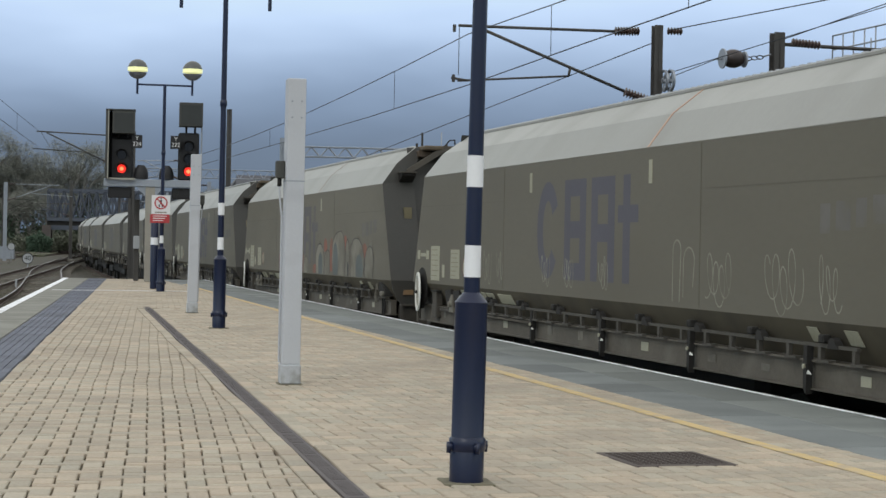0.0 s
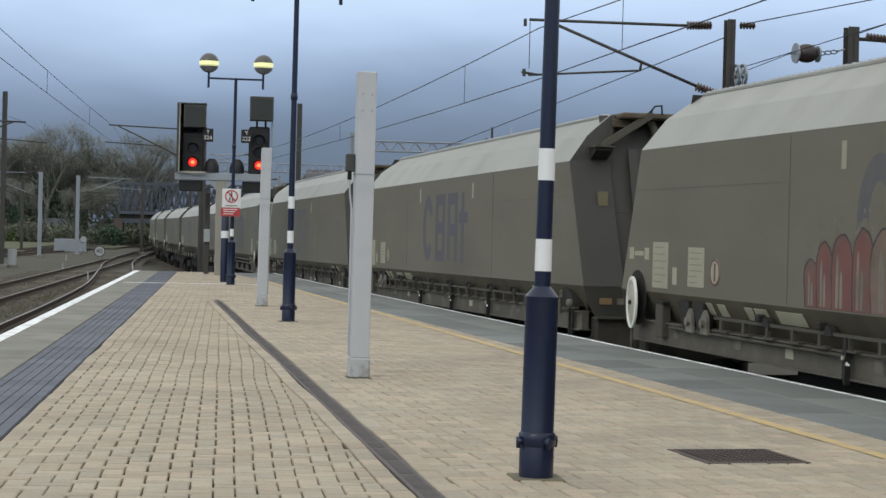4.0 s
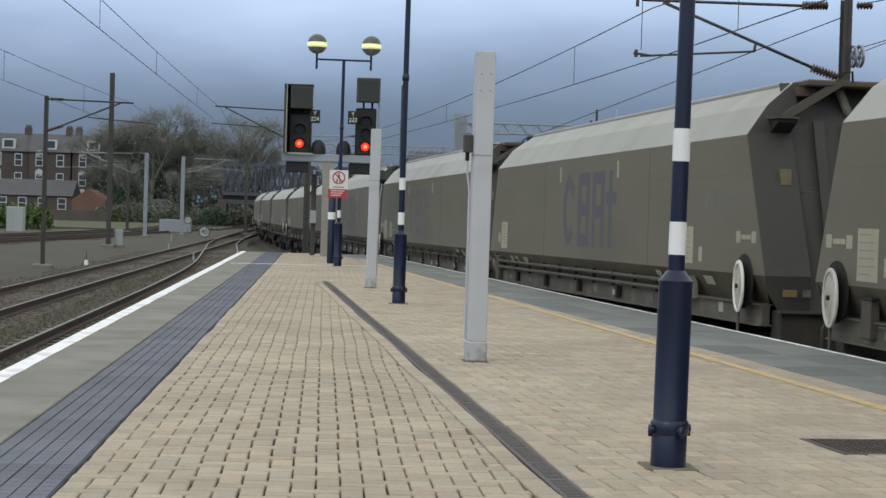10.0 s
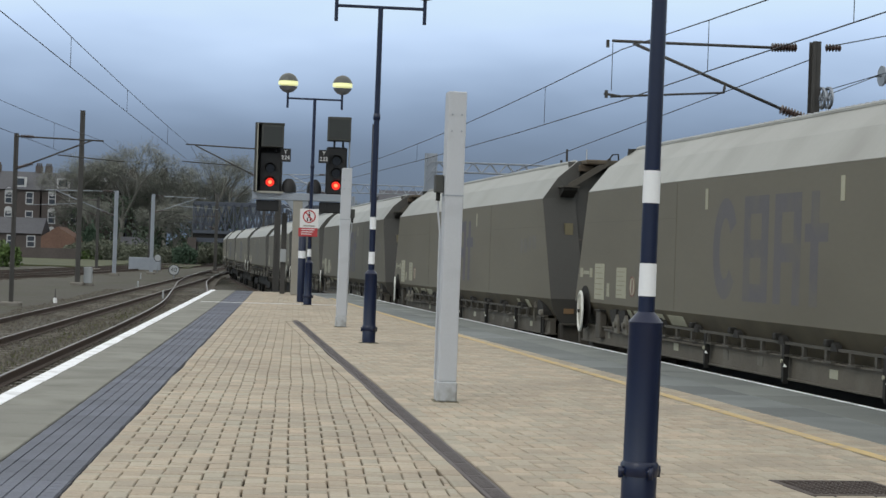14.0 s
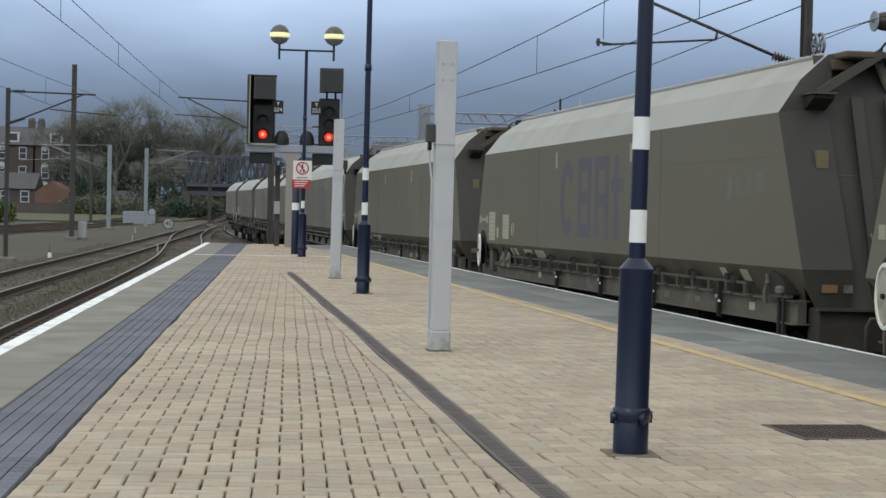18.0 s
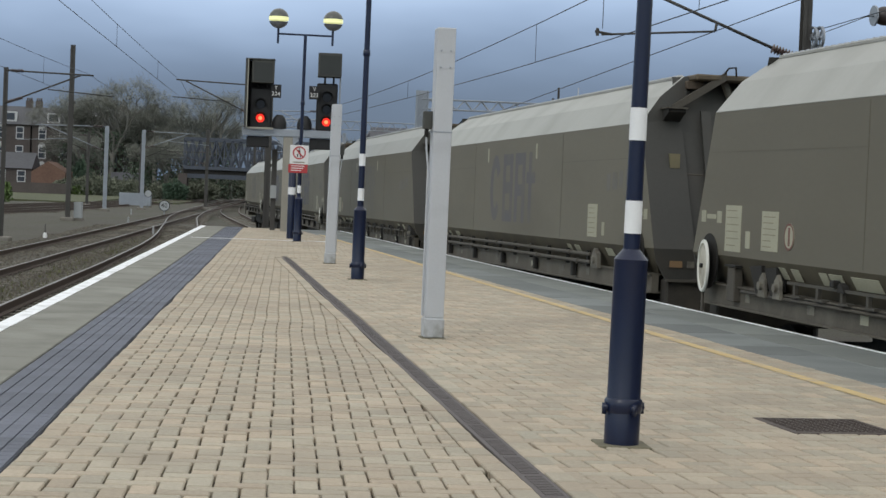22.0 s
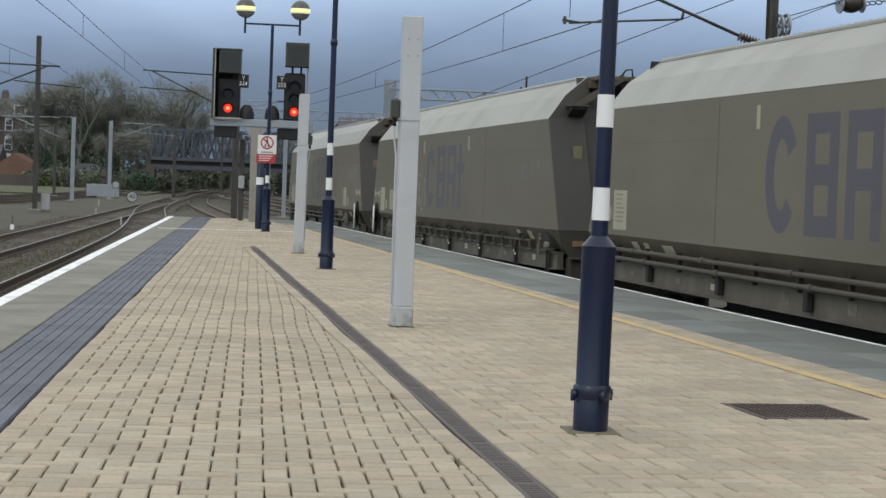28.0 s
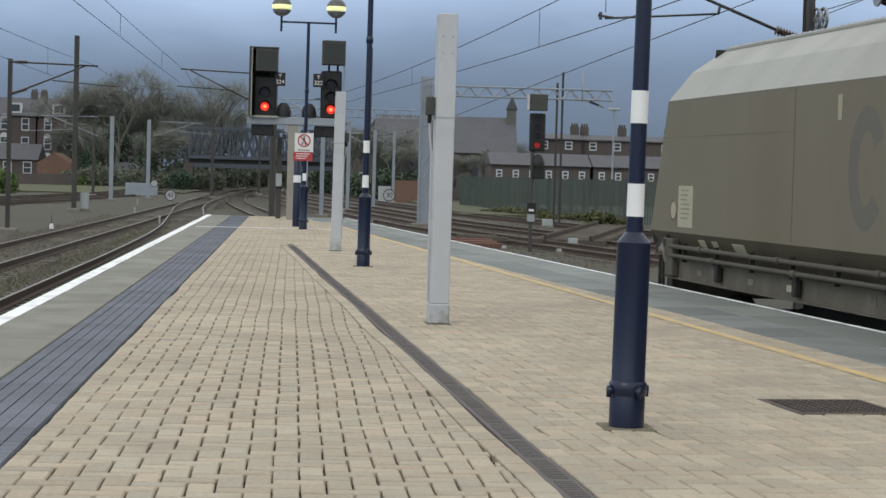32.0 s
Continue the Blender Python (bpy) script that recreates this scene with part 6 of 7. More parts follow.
def spoked_wheel(x, y, z, r):
    """A grooved tension wheel that turns about the x axis: rim, five spokes, hub."""
    bm = lathe(B(), [(r * 0.84, -0.02), (r, -0.02), (r * 0.93, 0.0), (r, 0.02), (r * 0.84, 0.02)], 24)
    bmesh.ops.delete(bm, geom=[f for f in bm.faces if len(f.verts) > 4], context="FACES_ONLY")
    for i in range(5):
        a = 1.2566 * i
        tube(bm, (0, 0, 0), (r * 0.87 * math.cos(a), r * 0.87 * math.sin(a), 0), 0.016, n=6)
    tube(bm, (0, 0, -0.035), (0, 0, 0.035), 0.04, n=10)
    bmesh.ops.transform(bm, matrix=Matrix.Translation((x, y, z)) @ Matrix.Rotation(radians(90), 4, "Y"), verts=bm.verts)
    return bm


def h_mast(bm, w, d, h):
    """A steel H column."""
    box(bm, -w / 2, w / 2, -d / 2, -d / 2 + 0.015, 0, h)
    box(bm, -w / 2, w / 2, d / 2 - 0.015, d / 2, 0, h)
    box(bm, -0.008, 0.008, -d / 2, d / 2, 0, h)
    return bm


def wire(name, pts, r, label="thin overhead contact line wire"):
    bm = sweep(B(), pts, r, 5)
    return tagged(part(name, bm, M["wire"]), label, "overhead wire", group="overhead wires")


def span_points(a, b, sag, n=12):
    a, b = Vector(a), Vector(b)
    return [a.lerp(b, i / n) - Vector((0, 0, sag * 4 * (i / n) * (1 - i / n))) for i in range(n + 1)]


def over(s, off, z):
    """A point over the train's track: along it, across from the platform edge, and up."""
    bend = max(0.0, s - 40.0)
    base = Vector((4.54 - 0.0985 * s + 0.00033 * bend * bend, 13.3 + s, z))
    return base + ACROSS * off


def build_overhead_right():
    # mast and cantilever over the train
    s0 = 13.3
    turn = math.degrees(math.atan(0.0985))
    b = over(s0, 4.44, GROUND)
    m = thing("catenary_mast", "dark steel mast with a cantilever over the train", "mast", pose(b.x, b.y, GROUND, 0, 0, turn))
    part("column", h_mast(B(), 0.13, 0.16, 4.43 - GROUND), M["dark_steel"], m)
    def loc(off, z):
        return (off - 4.44, 0, z - GROUND)
    c = part("top_tube", tube(B(), loc(1.30, 4.28), loc(3.9, 4.31), 0.022, n=8), M["dark_steel"], m)
    part("insulator", insulator(B(), loc(3.75, 4.31), loc(4.15, 4.33)), M["insul"], c)
    part("insulator", insulator(B(), loc(4.6, 4.35), loc(4.85, 4.36), 0.06, 5), M["insul"], c)
    c = part("strut_tube", tube(B(), loc(1.62, 4.26), loc(4.05, 3.36), 0.024, n=8), M["dark_steel"], m)
    part("insulator", insulator(B(), loc(3.92, 3.40), loc(4.35, 3.27), 0.075), M["insul"], c)
    part("register_tube", tube(B(), loc(1.30, 3.46), loc(3.03, 3.60), 0.016, n=8), M["dark_steel"], m)
    part("drop_link", tube(B(), loc(3.03, 3.60), loc(3.05, 3.72), 0.02, n=6), M["dark_steel"], m)
    part("register_arm", tube(B(), loc(1.2, 3.50), loc(1.45, 3.47), 0.02, n=6), M["dark_steel"], m)
    part("clamp", box(B(), -3.225, -3.185, -0.02, 0.02, 3.44 - GROUND, 3.55 - GROUND), M["dark_steel"], m)
    part("clamp", box(B(), -3.225, -3.185, -0.02, 0.02, 4.18 - GROUND, 4.29 - GROUND), M["dark_steel"], m)
    part("drop_wire", tube(B(), loc(1.31, 3.55), loc(1.31, 4.25), 0.006, n=4), M["wire"], m)
    # tensioning wheels beside it
    w = part("tension_wheel", spoked_wheel(0.15, -0.2, 4.43 - GROUND - 0.85, 0.17), M["galv"], m, "grey tensioning wheel")
    part("tension_wheel", spoked_wheel(0.08, -0.1, 4.43 - GROUND - 0.85, 0.17), M["galv"], m)
    # second mast beyond, with a strainer
    b = over(14.0, 6.75, GROUND)
    m2 = thing("catenary_mast", "dark steel mast with a strain insulator beyond the train", "mast", pose(b.x, b.y, GROUND, 0, 0, turn))
    part("column", h_mast(B(), 0.18, 0.2, 4.50 - GROUND), M["dark_steel"], m2)
    part("arm", tube(B(), (0.1, 0, 4.32 - GROUND), (2.2, 0, 4.30 - GROUND), 0.03, n=8), M["dark_steel"], m2)
    part("insulator", insulator(B(), (0.25, 0, 4.36 - GROUND), (0.75, 0, 4.33 - GROUND)), M["insul"], m2)
    drum = lathe(B(), [(0.07, 0.0), (0.115, 0.03), (0.145, 0.11), (0.15, 0.18), (0.135, 0.25), (0.10, 0.31), (0.06, 0.33)], 20)
    drum_part = part("insulator", drum, M["insul_dark"], m2, "large brown strain insulator")
    drum_part.matrix_basis = Matrix.Translation((-0.87, 0.1, 4.06 - GROUND)) @ Matrix.Rotation(radians(88), 4, "Y")
    for x, rr in ((-0.90, 0.16), (-0.53, 0.13)):
        part("end_plate", tube(B(), (x, 0.1, 4.06 - GROUND), (x + 0.025, 0.1, 4.06 - GROUND), rr, n=20), M["galv"], m2, "grey round end plate")
    part("stub", tube(B(), (-1.00, 0.1, 4.05 - GROUND), (-0.90, 0.1, 4.06 - GROUND), 0.02, n=6), M["galv"], m2)
    for i in range(3):
        x = -0.45 + i * 0.10
        part("chain_link", sweep(B(), [(x + 0.055 * math.cos(radians(a)), 0.09, 4.075 + 0.015 * i - GROUND + 0.03 * math.sin(radians(a))) for a in range(0, 361, 40)], 0.010), M["dark_steel"], m2)
    part("link", tube(B(), (-0.20, 0.07, 4.12 - GROUND), (-0.1, 0, 4.15 - GROUND), 0.015, n=6), M["galv"], m2)
    # wires of the train's track: contact wire, catenary and droppers
    contact = [(-44, 1.5, 4.35), (-10, 1.5, 3.78), (3, 1.48, 3.58), (8, 1.46, 3.50), (s0, 1.45, 3.40), (20, 1.43, 3.33), (30, 1.40, 3.29), (45, 1.33, 3.28), (72.4, 1.2, 3.40)]
    wire("contact_wire", [over(*p) for p in contact], 0.0085)
    h1, sag = 4.16, 0.50
    pts = span_points(over(s0, 1.45, h1), over(72.4, 1.2, h1), sag, 14)
    wire("catenary_wire", span_points(over(-44, 1.5, h1 + 0.7), over(s0, 1.45, h1), 0.35, 14)[:-1] + pts, 0.0085)
    for s in (4.7, 9.3, 18.1, 31.5, 46.7):
        zc = float(np.interp(s, [p[0] for p in contact], [p[2] for p in contact]))
        f = (s - s0) / (72.4 - s0) if s > s0 else (s + 44) / (s0 + 44)
        zm = h1 - sag * 4 * f * (1 - f) if s > s0 else h1 + 0.7 * (1 - f) - 0.35 * 4 * f * (1 - f)
        wire("dropper_wire", [over(s, 1.45, zc), over(s, 1.45, zm)], 0.005, "thin dropper wire between two line wires")
    # lines led away from the masts and their tensioning wheels
    wire("catenary_wire", span_points(over(s0, 4.44, 4.19), over(44.4, 4.0, 2.62), 0.0, 10), 0.009)
    wire("catenary_wire", span_points(over(s0, 4.60, 4.36), over(7.66, 6.93, 4.70), 0.0, 8), 0.009)
    wire("catenary_wire", span_points(over(s0, 4.60, 3.62), over(14.0, 5.75, 4.05), 0.0, 4), 0.007)
    wire("catenary_wire", span_points(over(s0, 4.60, 3.70), over(4.71, 6.21, 4.50), 0.0, 8), 0.007)
    wire("catenary_wire", span_points(over(14, 6.85, 4.40), over(9.38, 7.59, 4.90), 0.0, 8), 0.009)
    # flat-roofed building beyond the train, with a railing along its edge
    b = over(23.0, 12.0, GROUND)
    r = thing("flat_roof_building", "flat-roofed building with a thin grey roof railing", "building", pose(b.x, b.y, GROUND, 0, 0, turn))
    part("wall", box(B(), 0, 5, -16, 0, 0, 4.55 - GROUND), M["stone_wall"], r)
    part("parapet", box(B(), -0.1, 5.1, -16.1, 0.1, 4.55 - GROUND, 4.7 - GROUND), M["concrete"], r)
    for i in range(33):
        part("baluster", tube(B(), (0.1, -0.2 - i * 0.48, 4.7 - GROUND), (0.1, -0.2 - i * 0.48, 5.6 - GROUND), 0.018, n=6), M["galv"], r)
    for z in (5.3, 5.6):
        part("handrail", tube(B(), (0.1, -0.2, z - GROUND), (0.1, -15.6, z - GROUND), 0.018, n=6), M["galv"], r)
    for i in range(4):
        part("baluster", tube(B(), (0.1 + i * 0.9, -0.2, 4.7 - GROUND), (0.1 + i * 0.9, -0.2, 5.6 - GROUND), 0.018, n=6), M["galv"], r)


def lattice_beam(bm, a, b, h, d=0.3, bays=12, r=0.03):
    """A girder of four chords with zigzag bracing."""
    a, b = Vector(a), Vector(b)
    side = (b - a).cross(Vector((0, 0, 1))).normalized() * d / 2
    up = Vector((0, 0, h))
    for sg in (-1, 1):
        for u in (Vector(), up):
            tube(bm, a + side * sg + u, b + side * sg + u, r, n=5)
        for i in range(bays):
            p, q = a.lerp(b, i / bays), a.lerp(b, (i + 1) / bays)
            mid = (p + q) / 2
            tube(bm, p + side * sg, mid + side * sg + up, r * 0.7, n=4)
            tube(bm, mid + side * sg + up, q + side * sg, r * 0.7, n=4)
    return bm


def portal(m, x1, h_post, z_beam, label, bays=14, depth=0.55):
    p = thing("catenary_portal", label, "gantry", m)
    bm = B()
    for x in (-0.22, 0.22):
        for y in (-0.2, 0.2):
            tube(bm, (x, y, 0), (x, y, h_post), 0.035, n=4)
    for i in range(10):
        z = h_post * i / 10
        tube(bm, (-0.22, -0.2, z), (0.22, -0.2, z + h_post / 10), 0.02, n=4)
        tube(bm, (0.22, 0.2, z), (-0.22, 0.2, z + h_post / 10), 0.02, n=4)
    box(bm, -0.22, 0.22, -0.02, 0.02, 0, h_post)
    part("lattice_post", bm, M["galv"], p)
    part("foot", box(B(), -0.5, 0.5, -0.5, 0.5, -0.1, 0.25, 0.03), M["concrete"], p)
    part("lattice_beam", lattice_beam(B(), (0, 0, z_beam), (x1, 0, z_beam), depth, 0.4, bays), M["galv"], p)
    return p


def left_mast(x, y, h, label, material, arm=None, d=0.2):
    m = thing("catenary_mast", label, "mast", pose(x, y, GROUND))
    part("column", h_mast(B(), d, d, h), material, m)
    part("footing", box(B(), -0.32, 0.32, -0.32, 0.32, -0.1, 0.16, 0.04), M["concrete"], m)
    if arm:
        length, z, drop = arm
        c = part("top_tube", tube(B(), (0, -0.05, z), (length, -0.05, z - 0.05), 0.03, n=6), material, m)
        part("insulator", insulator(B(), (length * 0.05, -0.05, z), (length * 0.2, -0.05, z)), M["insul"], c)
        c = part("strut_tube", tube(B(), (0, -0.05, z - drop), (length * 0.86, -0.05, z - 0.05), 0.03, n=6), material, m)
        part("insulator", insulator(B(), (length * 0.03, -0.05, z - drop + 0.05), (length * 0.2, -0.05, z - drop * 0.8)), M["insul"], c)
        part("register_tube", tube(B(), (length * 0.48, -0.05, z - drop * 0.52), (length * 1.25, -0.05, z - drop * 0.66), 0.02, n=6), material, m)
    return m


def build_overhead_left():
    left_mast(-8.95, 59.5, 5.52, "dark steel mast carrying a cantilever", M["dark_steel"], (2.75, 5.42, 1.05), 0.13)
    left_mast(-10.47, 90.5, 8.48, "tall dark steel mast on a concrete footing", M["dark_steel"], None, 0.22)
    left_mast(-11.52, 119.64, 5.45, "pale galvanised mast beside the tracks", M["galv"], (-4.5, 5.4, 1.6), 0.24)
    left_mast(-9.92, 129.33, 5.55, "pale galvanised mast beside the tracks", M["galv"], (3.6, 5.45, 1.2), 0.24)
    left_mast(-6.17, 144.75, 6.2, "dark steel mast near the bridge", M["dark_steel"], (-3.0, 4.4, 1.0), 0.24)
    left_mast(-14.57, 137.74, 5.4, "dark steel mast by the far tracks", M["dark_steel"], (-3.0, 5.2, 1.2), 0.2)
    left_mast(-13.66, 175.12, 5.4, "dark steel mast by the far tracks", M["dark_steel"], (3.0, 5.2, 1.2), 0.2)
    left_mast(-3.04, 175.12, 6.0, "dark steel mast by the far tracks", M["dark_steel"], (3.0, 5.2, 1.2), 0.2)
    left_mast(3.34, 81.68, 7.75, "dark steel mast standing behind the train", M["dark_steel"], None, 0.22)
    # cantilever that reaches in from the signals over the platform line
    m = left_mast(-0.60, 59.5, 5.45, "dark steel mast with a cantilever beyond the platform end", M["dark_steel"], None, 0.2)
    def at(x, z):
        return (x + 0.60, 0, z - GROUND)
    part("top_tube", tube(B(), at(-3.6, 4.29), at(-0.6, 4.20), 0.025, n=6), M["dark_steel"], m)
    c = part("strut_tube", tube(B(), at(-3.3, 4.26), at(-0.6, 3.00), 0.025, n=6), M["dark_steel"], m)
    part("insulator", insulator(B(), at(-1.5, 3.42), at(-1.0, 3.19)), M["insul"], c)
    part("insulator", insulator(B(), at(-1.4, 4.23), at(-0.9, 4.21)), M["insul"], m)
    part("register_tube", tube(B(), at(-3.7, 3.74), at(-1.9, 3.66), 0.018, n=6), M["dark_steel"], m)
    # wires over the two left-hand tracks
    for x0, x1, far_x, zc, zm, sag in ((-3.48, -3.45, -4.9, 3.73, 4.25, 0.22), (-6.75, -6.35, -5.7, 3.5, 4.33, 0.42)):
        wire("contact_wire", span_points((x0, -12, zc), (x1, 59.5, zc), 0.04) + span_points((x1, 59.5, zc), (far_x, 145, zc), 0.05)[1:], 0.0065)
        wire("catenary_wire", span_points((x0, -12, zm + 0.25), (x1, 59.5, zm), sag) + span_points((x1, 59.5, zm), (far_x, 145, zm), 0.4)[1:], 0.0065)
        for y in (18.6, 28.0, 37.3, 49.0):
            f = (y + 12) / 71.5
            x = x0 + (x1 - x0) * f
            wire("dropper_wire", [(x, y, zc - 0.04 * 4 * f * (1 - f)), (x, y, zm + 0.25 * (1 - f) - sag * 4 * f * (1 - f))], 0.005, "thin dropper wire between two line wires")


def build_overhead_far():
    portal(pose(5.4, 75.0, GROUND, 0, 0, -2), 7.6, 6.2, 5.46, "grey lattice portal across the tracks beyond the train", 11, 0.40)
    portal(pose(10.3, 130.7, GROUND, 0, 0, -2), -13.5, 7.0, 6.2, "grey lattice portal across the far tracks", 16, 0.6)
    # drop tubes hanging from the near portal
    d = thing("drop_bracket", "grey drop tube with insulators below the portal", "bracket", pose(11.75, 74.7, 0))
    part("drop_tube", tube(B(), (0, 0, 5.5), (0, 0, 4.3), 0.03, n=6), M["galv"], d)
    part("arm", tube(B(), (0, 0, 4.4), (0.9, 0, 4.1), 0.03, n=6), M["galv"], d)
    part("insulator", insulator(B(), (0.3, 0, 4.32), (0.7, 0, 4.18)), M["dark_steel"], d)
    for x, z in ((12.05, 6.6), (12.3, 7.1)):
        q = thing("catenary_mast", "thin dark mast behind the portal", "mast", pose(x, 84.0, GROUND))
        part("column", h_mast(B(), 0.09, 0.09, z), M["dark_steel"], q)
    for x, y, h in ((3.2, 105, 5.2), (5.2, 116.7, 5.0), (1.5, 91, 6.0), (7.7, 140, 5.5), (0.2, 116.7, 5.6), (1.2, 151.8, 5.6)):
        left_mast(x, y, h, "grey steel mast by the far tracks", M["galv"], (-2.2, h - 0.2, 1.0), 0.2)


M["insul_dark"] = mat("dark_brown_insulator", (0.040, 0.030, 0.028), 0.4, big=(0.1, 8.0))

# ---- lineside ----
def disc_sign(x, y, z, text, r, label):
    s = thing("speed_sign", label, "sign", pose(x, y, GROUND))
    part("post", tube(B(), (0, 0.03, 0), (0, 0.03, z - GROUND), 0.03, n=8), M["galv"], s)
    d = part("disc", tube(B(), (0, -0.02, z - GROUND), (0, 0.0, z - GROUND), r, n=28), M["cabinet"], s)
    bm = B()
    for i in range(28):
        a, b = 6.2832 * i / 28, 6.2832 * (i + 1) / 28
        bm.faces.new([bm.verts.new((q * math.cos(t), -0.024, z - GROUND + q * math.sin(t))) for q, t in ((r, a), (r, b), (r * 0.86, b), (r * 0.86, a))])
    part("rim", bm, M["sig_black"], d)
    if text:
        numbers(text, r * 1.15, Matrix.Translation((0, -0.026, z - GROUND)) @ FACE, d, M["sig_black"])


def cabinet_at(x, y, w, d, h, label, material=None):
    c = thing("lineside_cabinet", label, "cabinet", pose(x, y, GROUND))
    part("body", box(B(), -w / 2, w / 2, -d / 2, d / 2, 0.1, h, 0.02), material or M["cabinet"], c)
    part("plinth", box(B(), -w / 2 - 0.05, w / 2 + 0.05, -d / 2 - 0.05, d / 2 + 0.05, -0.1, 0.12), M["concrete"], c)
    n = 2 if w > 0.7 else 1
    for i in range(n):
        a = -w / 2 + 0.03 + i * (w - 0.03) / n
        part("door", box(B(), a, a + (w - 0.06) / n - 0.02, -d / 2 - 0.012, -d / 2, 0.16, h - 0.06, 0.004), material or M["cabinet"], c)


def build_lineside():
    disc_sign(-6.93, 107.38, -0.42, "40", 0.32, "white speed disc with the number 40")
    disc_sign(6.68, 126.06, -0.28, "30", 0.42, "white speed disc with the number 30")
    disc_sign(-10.1, 137.74, 0.0, "", 0.28, "small plain white lineside disc")
    cabinet_at(-20.4, 123.7, 1.1, 0.9, 1.75, "large pale grey lineside cabinet by the hedge")
    cabinet_at(-11.4, 142.4, 2.4, 0.8, 1.05, "wide pale blue-grey lineside cabinet", M["galv"])
    cabinet_at(7.29, 144.75, 0.95, 0.6, 1.3, "white painted steel lineside cabinet")
    cabinet_at(9.2, 59.5, 0.3, 0.2, 0.28, "small pale trackside box")
    cabinet_at(6.27, 53.65, 0.12, 0.1, 0.2, "small white trackside box")
    cabinet_at(7.69, 52.25, 0.14, 0.1, 0.2, "small white trackside box")
    cabinet_at(-10.02, 91.02, 0.4, 0.35, 0.9, "small grey trackside box beside a mast")
    cabinet_at(11.44, 81.68, 0.45, 0.3, 0.4, "pale trackside box near the fence")
    # ground signal post with a white foot
    g = thing("ground_marker", "small white-footed marker in the ballast", "marker", pose(-8.1, 63.69, GROUND))
    part("stem", tube(B(), (0, 0, 0), (0, 0, 0.5), 0.02, n=8), M["dark_steel"], g)
    part("foot", lathe(B(), [(0.07, 0.02), (0.07, 0.14), (0.04, 0.2)], 12), M["sign_white"], g)
    for x, y in ((-5.06, 72.3), (-9.1, 110.9), (-7.3, 87.5)):
        g = thing("ground_marker", "small white marker post in the ballast", "marker", pose(x, y, GROUND))
        part("stem", box(B(), -0.035, 0.035, -0.035, 0.035, 0, 0.35, 0.01), M["cabinet"], g)
    # stacked timbers by the right-hand track
    rng = random.Random(8)
    for i in range(5):
        t = tagged(part("timber_baulk", box(B(), -0.65, 0.65, -0.12, 0.12, 0, 0.16, 0.015), M["red_timber"] if i < 3 else M["timber"]), "old reddish timber baulk lying in the ballast", "timber", group="timber baulks")
        t.matrix_basis = pose(6.0 + rng.uniform(-0.3, 0.4), 56.0 + i * 1.1, GROUND + 0.02 + 0.03 * i, 0, 0, rng.uniform(-14, 14))
    # a siding panel of old track lying at an angle
    old = thing("track_panel", "dark lifted track panel of timber and rusty rail", "track panel", pose(9.1, 60.0, GROUND + 0.06, 0.5, 0, -15.4))
    for x in (-0.75, 0.75):
        part("rail", box(B(), x - 0.04, x + 0.04, 0, 16.6, 0.16, 0.30, 0.01), M["rail_side"], old)
    for i in range(24):
        part("sleeper", box(B(), -1.2, 1.2, 0.1 + i * 0.7, 0.35 + i * 0.7, -0.2, 0.16, 0.01), M["timber"], old)
    for x, y in ((-3.3, 30.3), (-5.2, 21.5)):
        t = tagged(part("broken_sleeper", box(B(), -0.4, 0.4, -0.1, 0.1, 0, 0.09, 0.02), M["timber"]), "broken sleeper end lying between the rails", "timber")
        t.matrix_basis = pose(x, y, GROUND + 0.03, 0, 0, 12)


def palisade(x0, y0, x1, y1, h, n):
    f = thing("palisade_fence", "dark green steel palisade fence behind the tracks", "fence")
    a, b = Vector((x0, y0, GROUND)), Vector((x1, y1, GROUND))
    d = (b - a).normalized()
    ang = math.degrees(math.atan2(d.y, d.x))
    L = (b - a).length
    me = None
    for i in range(n):
        p = a.lerp(b, (i + 0.5) / n)
        if me is None:
            bm = box(B(), -0.055, 0.055, -0.012, 0.012, 0.05, h - 0.08)
            box(bm, -0.028, 0.028, -0.012, 0.012, h - 0.08, h)
            ob = part("pale", bm, M["fence"], f)
            me = ob.data
        else:
            ob = new("pale", me)
            ob.parent = f
        ob.matrix_basis = pose(p.x, p.y, GROUND, 0, 0, ang)
    for z in (0.4, h - 0.4):
        bm = box(B(), 0, L, 0.02, 0.06, z - 0.03, z + 0.03)
        ob = part("rail", bm, M["fence"], f)
        ob.matrix_basis = pose(x0, y0, GROUND, 0, 0, ang)
    for i in range(int(L / 2.7) + 1):
        p = a + d * min(i * 2.7, L)
        ob = part("post", box(B(), -0.06, 0.06, 0.02, 0.14, 0, h), M["dark_steel"], f)
        ob.matrix_basis = pose(p.x, p.y, GROUND, 0, 0, ang)


# ---- houses ----
def window(parent, x, z, w, h, y=-0.02, arch=False):
    f = part("window", box(B(), x - w / 2, x + w / 2, y - 0.05, y + 0.03, z, z + h), M["window_frame"], parent)
    part("pane", box(B(), x - w / 2 + 0.11, x + w / 2 - 0.11, y - 0.07, y - 0.045, z + 0.12, z + h / 2 - 0.05), M["glass"], f)
    part("pane", box(B(), x - w / 2 + 0.11, x + w / 2 - 0.11, y - 0.07, y - 0.045, z + h / 2 + 0.05, z + h - 0.12), M["glass"], f)
    if arch:
        part("window_head", lathe(B(), [(w / 2, 0), (w / 2, 0.1)], 16, (0, 0, 0)), M["window_frame"], f).matrix_basis = Matrix.Translation((x, y + 0.03, z + h)) @ Matrix.Rotation(radians(90), 4, "X")


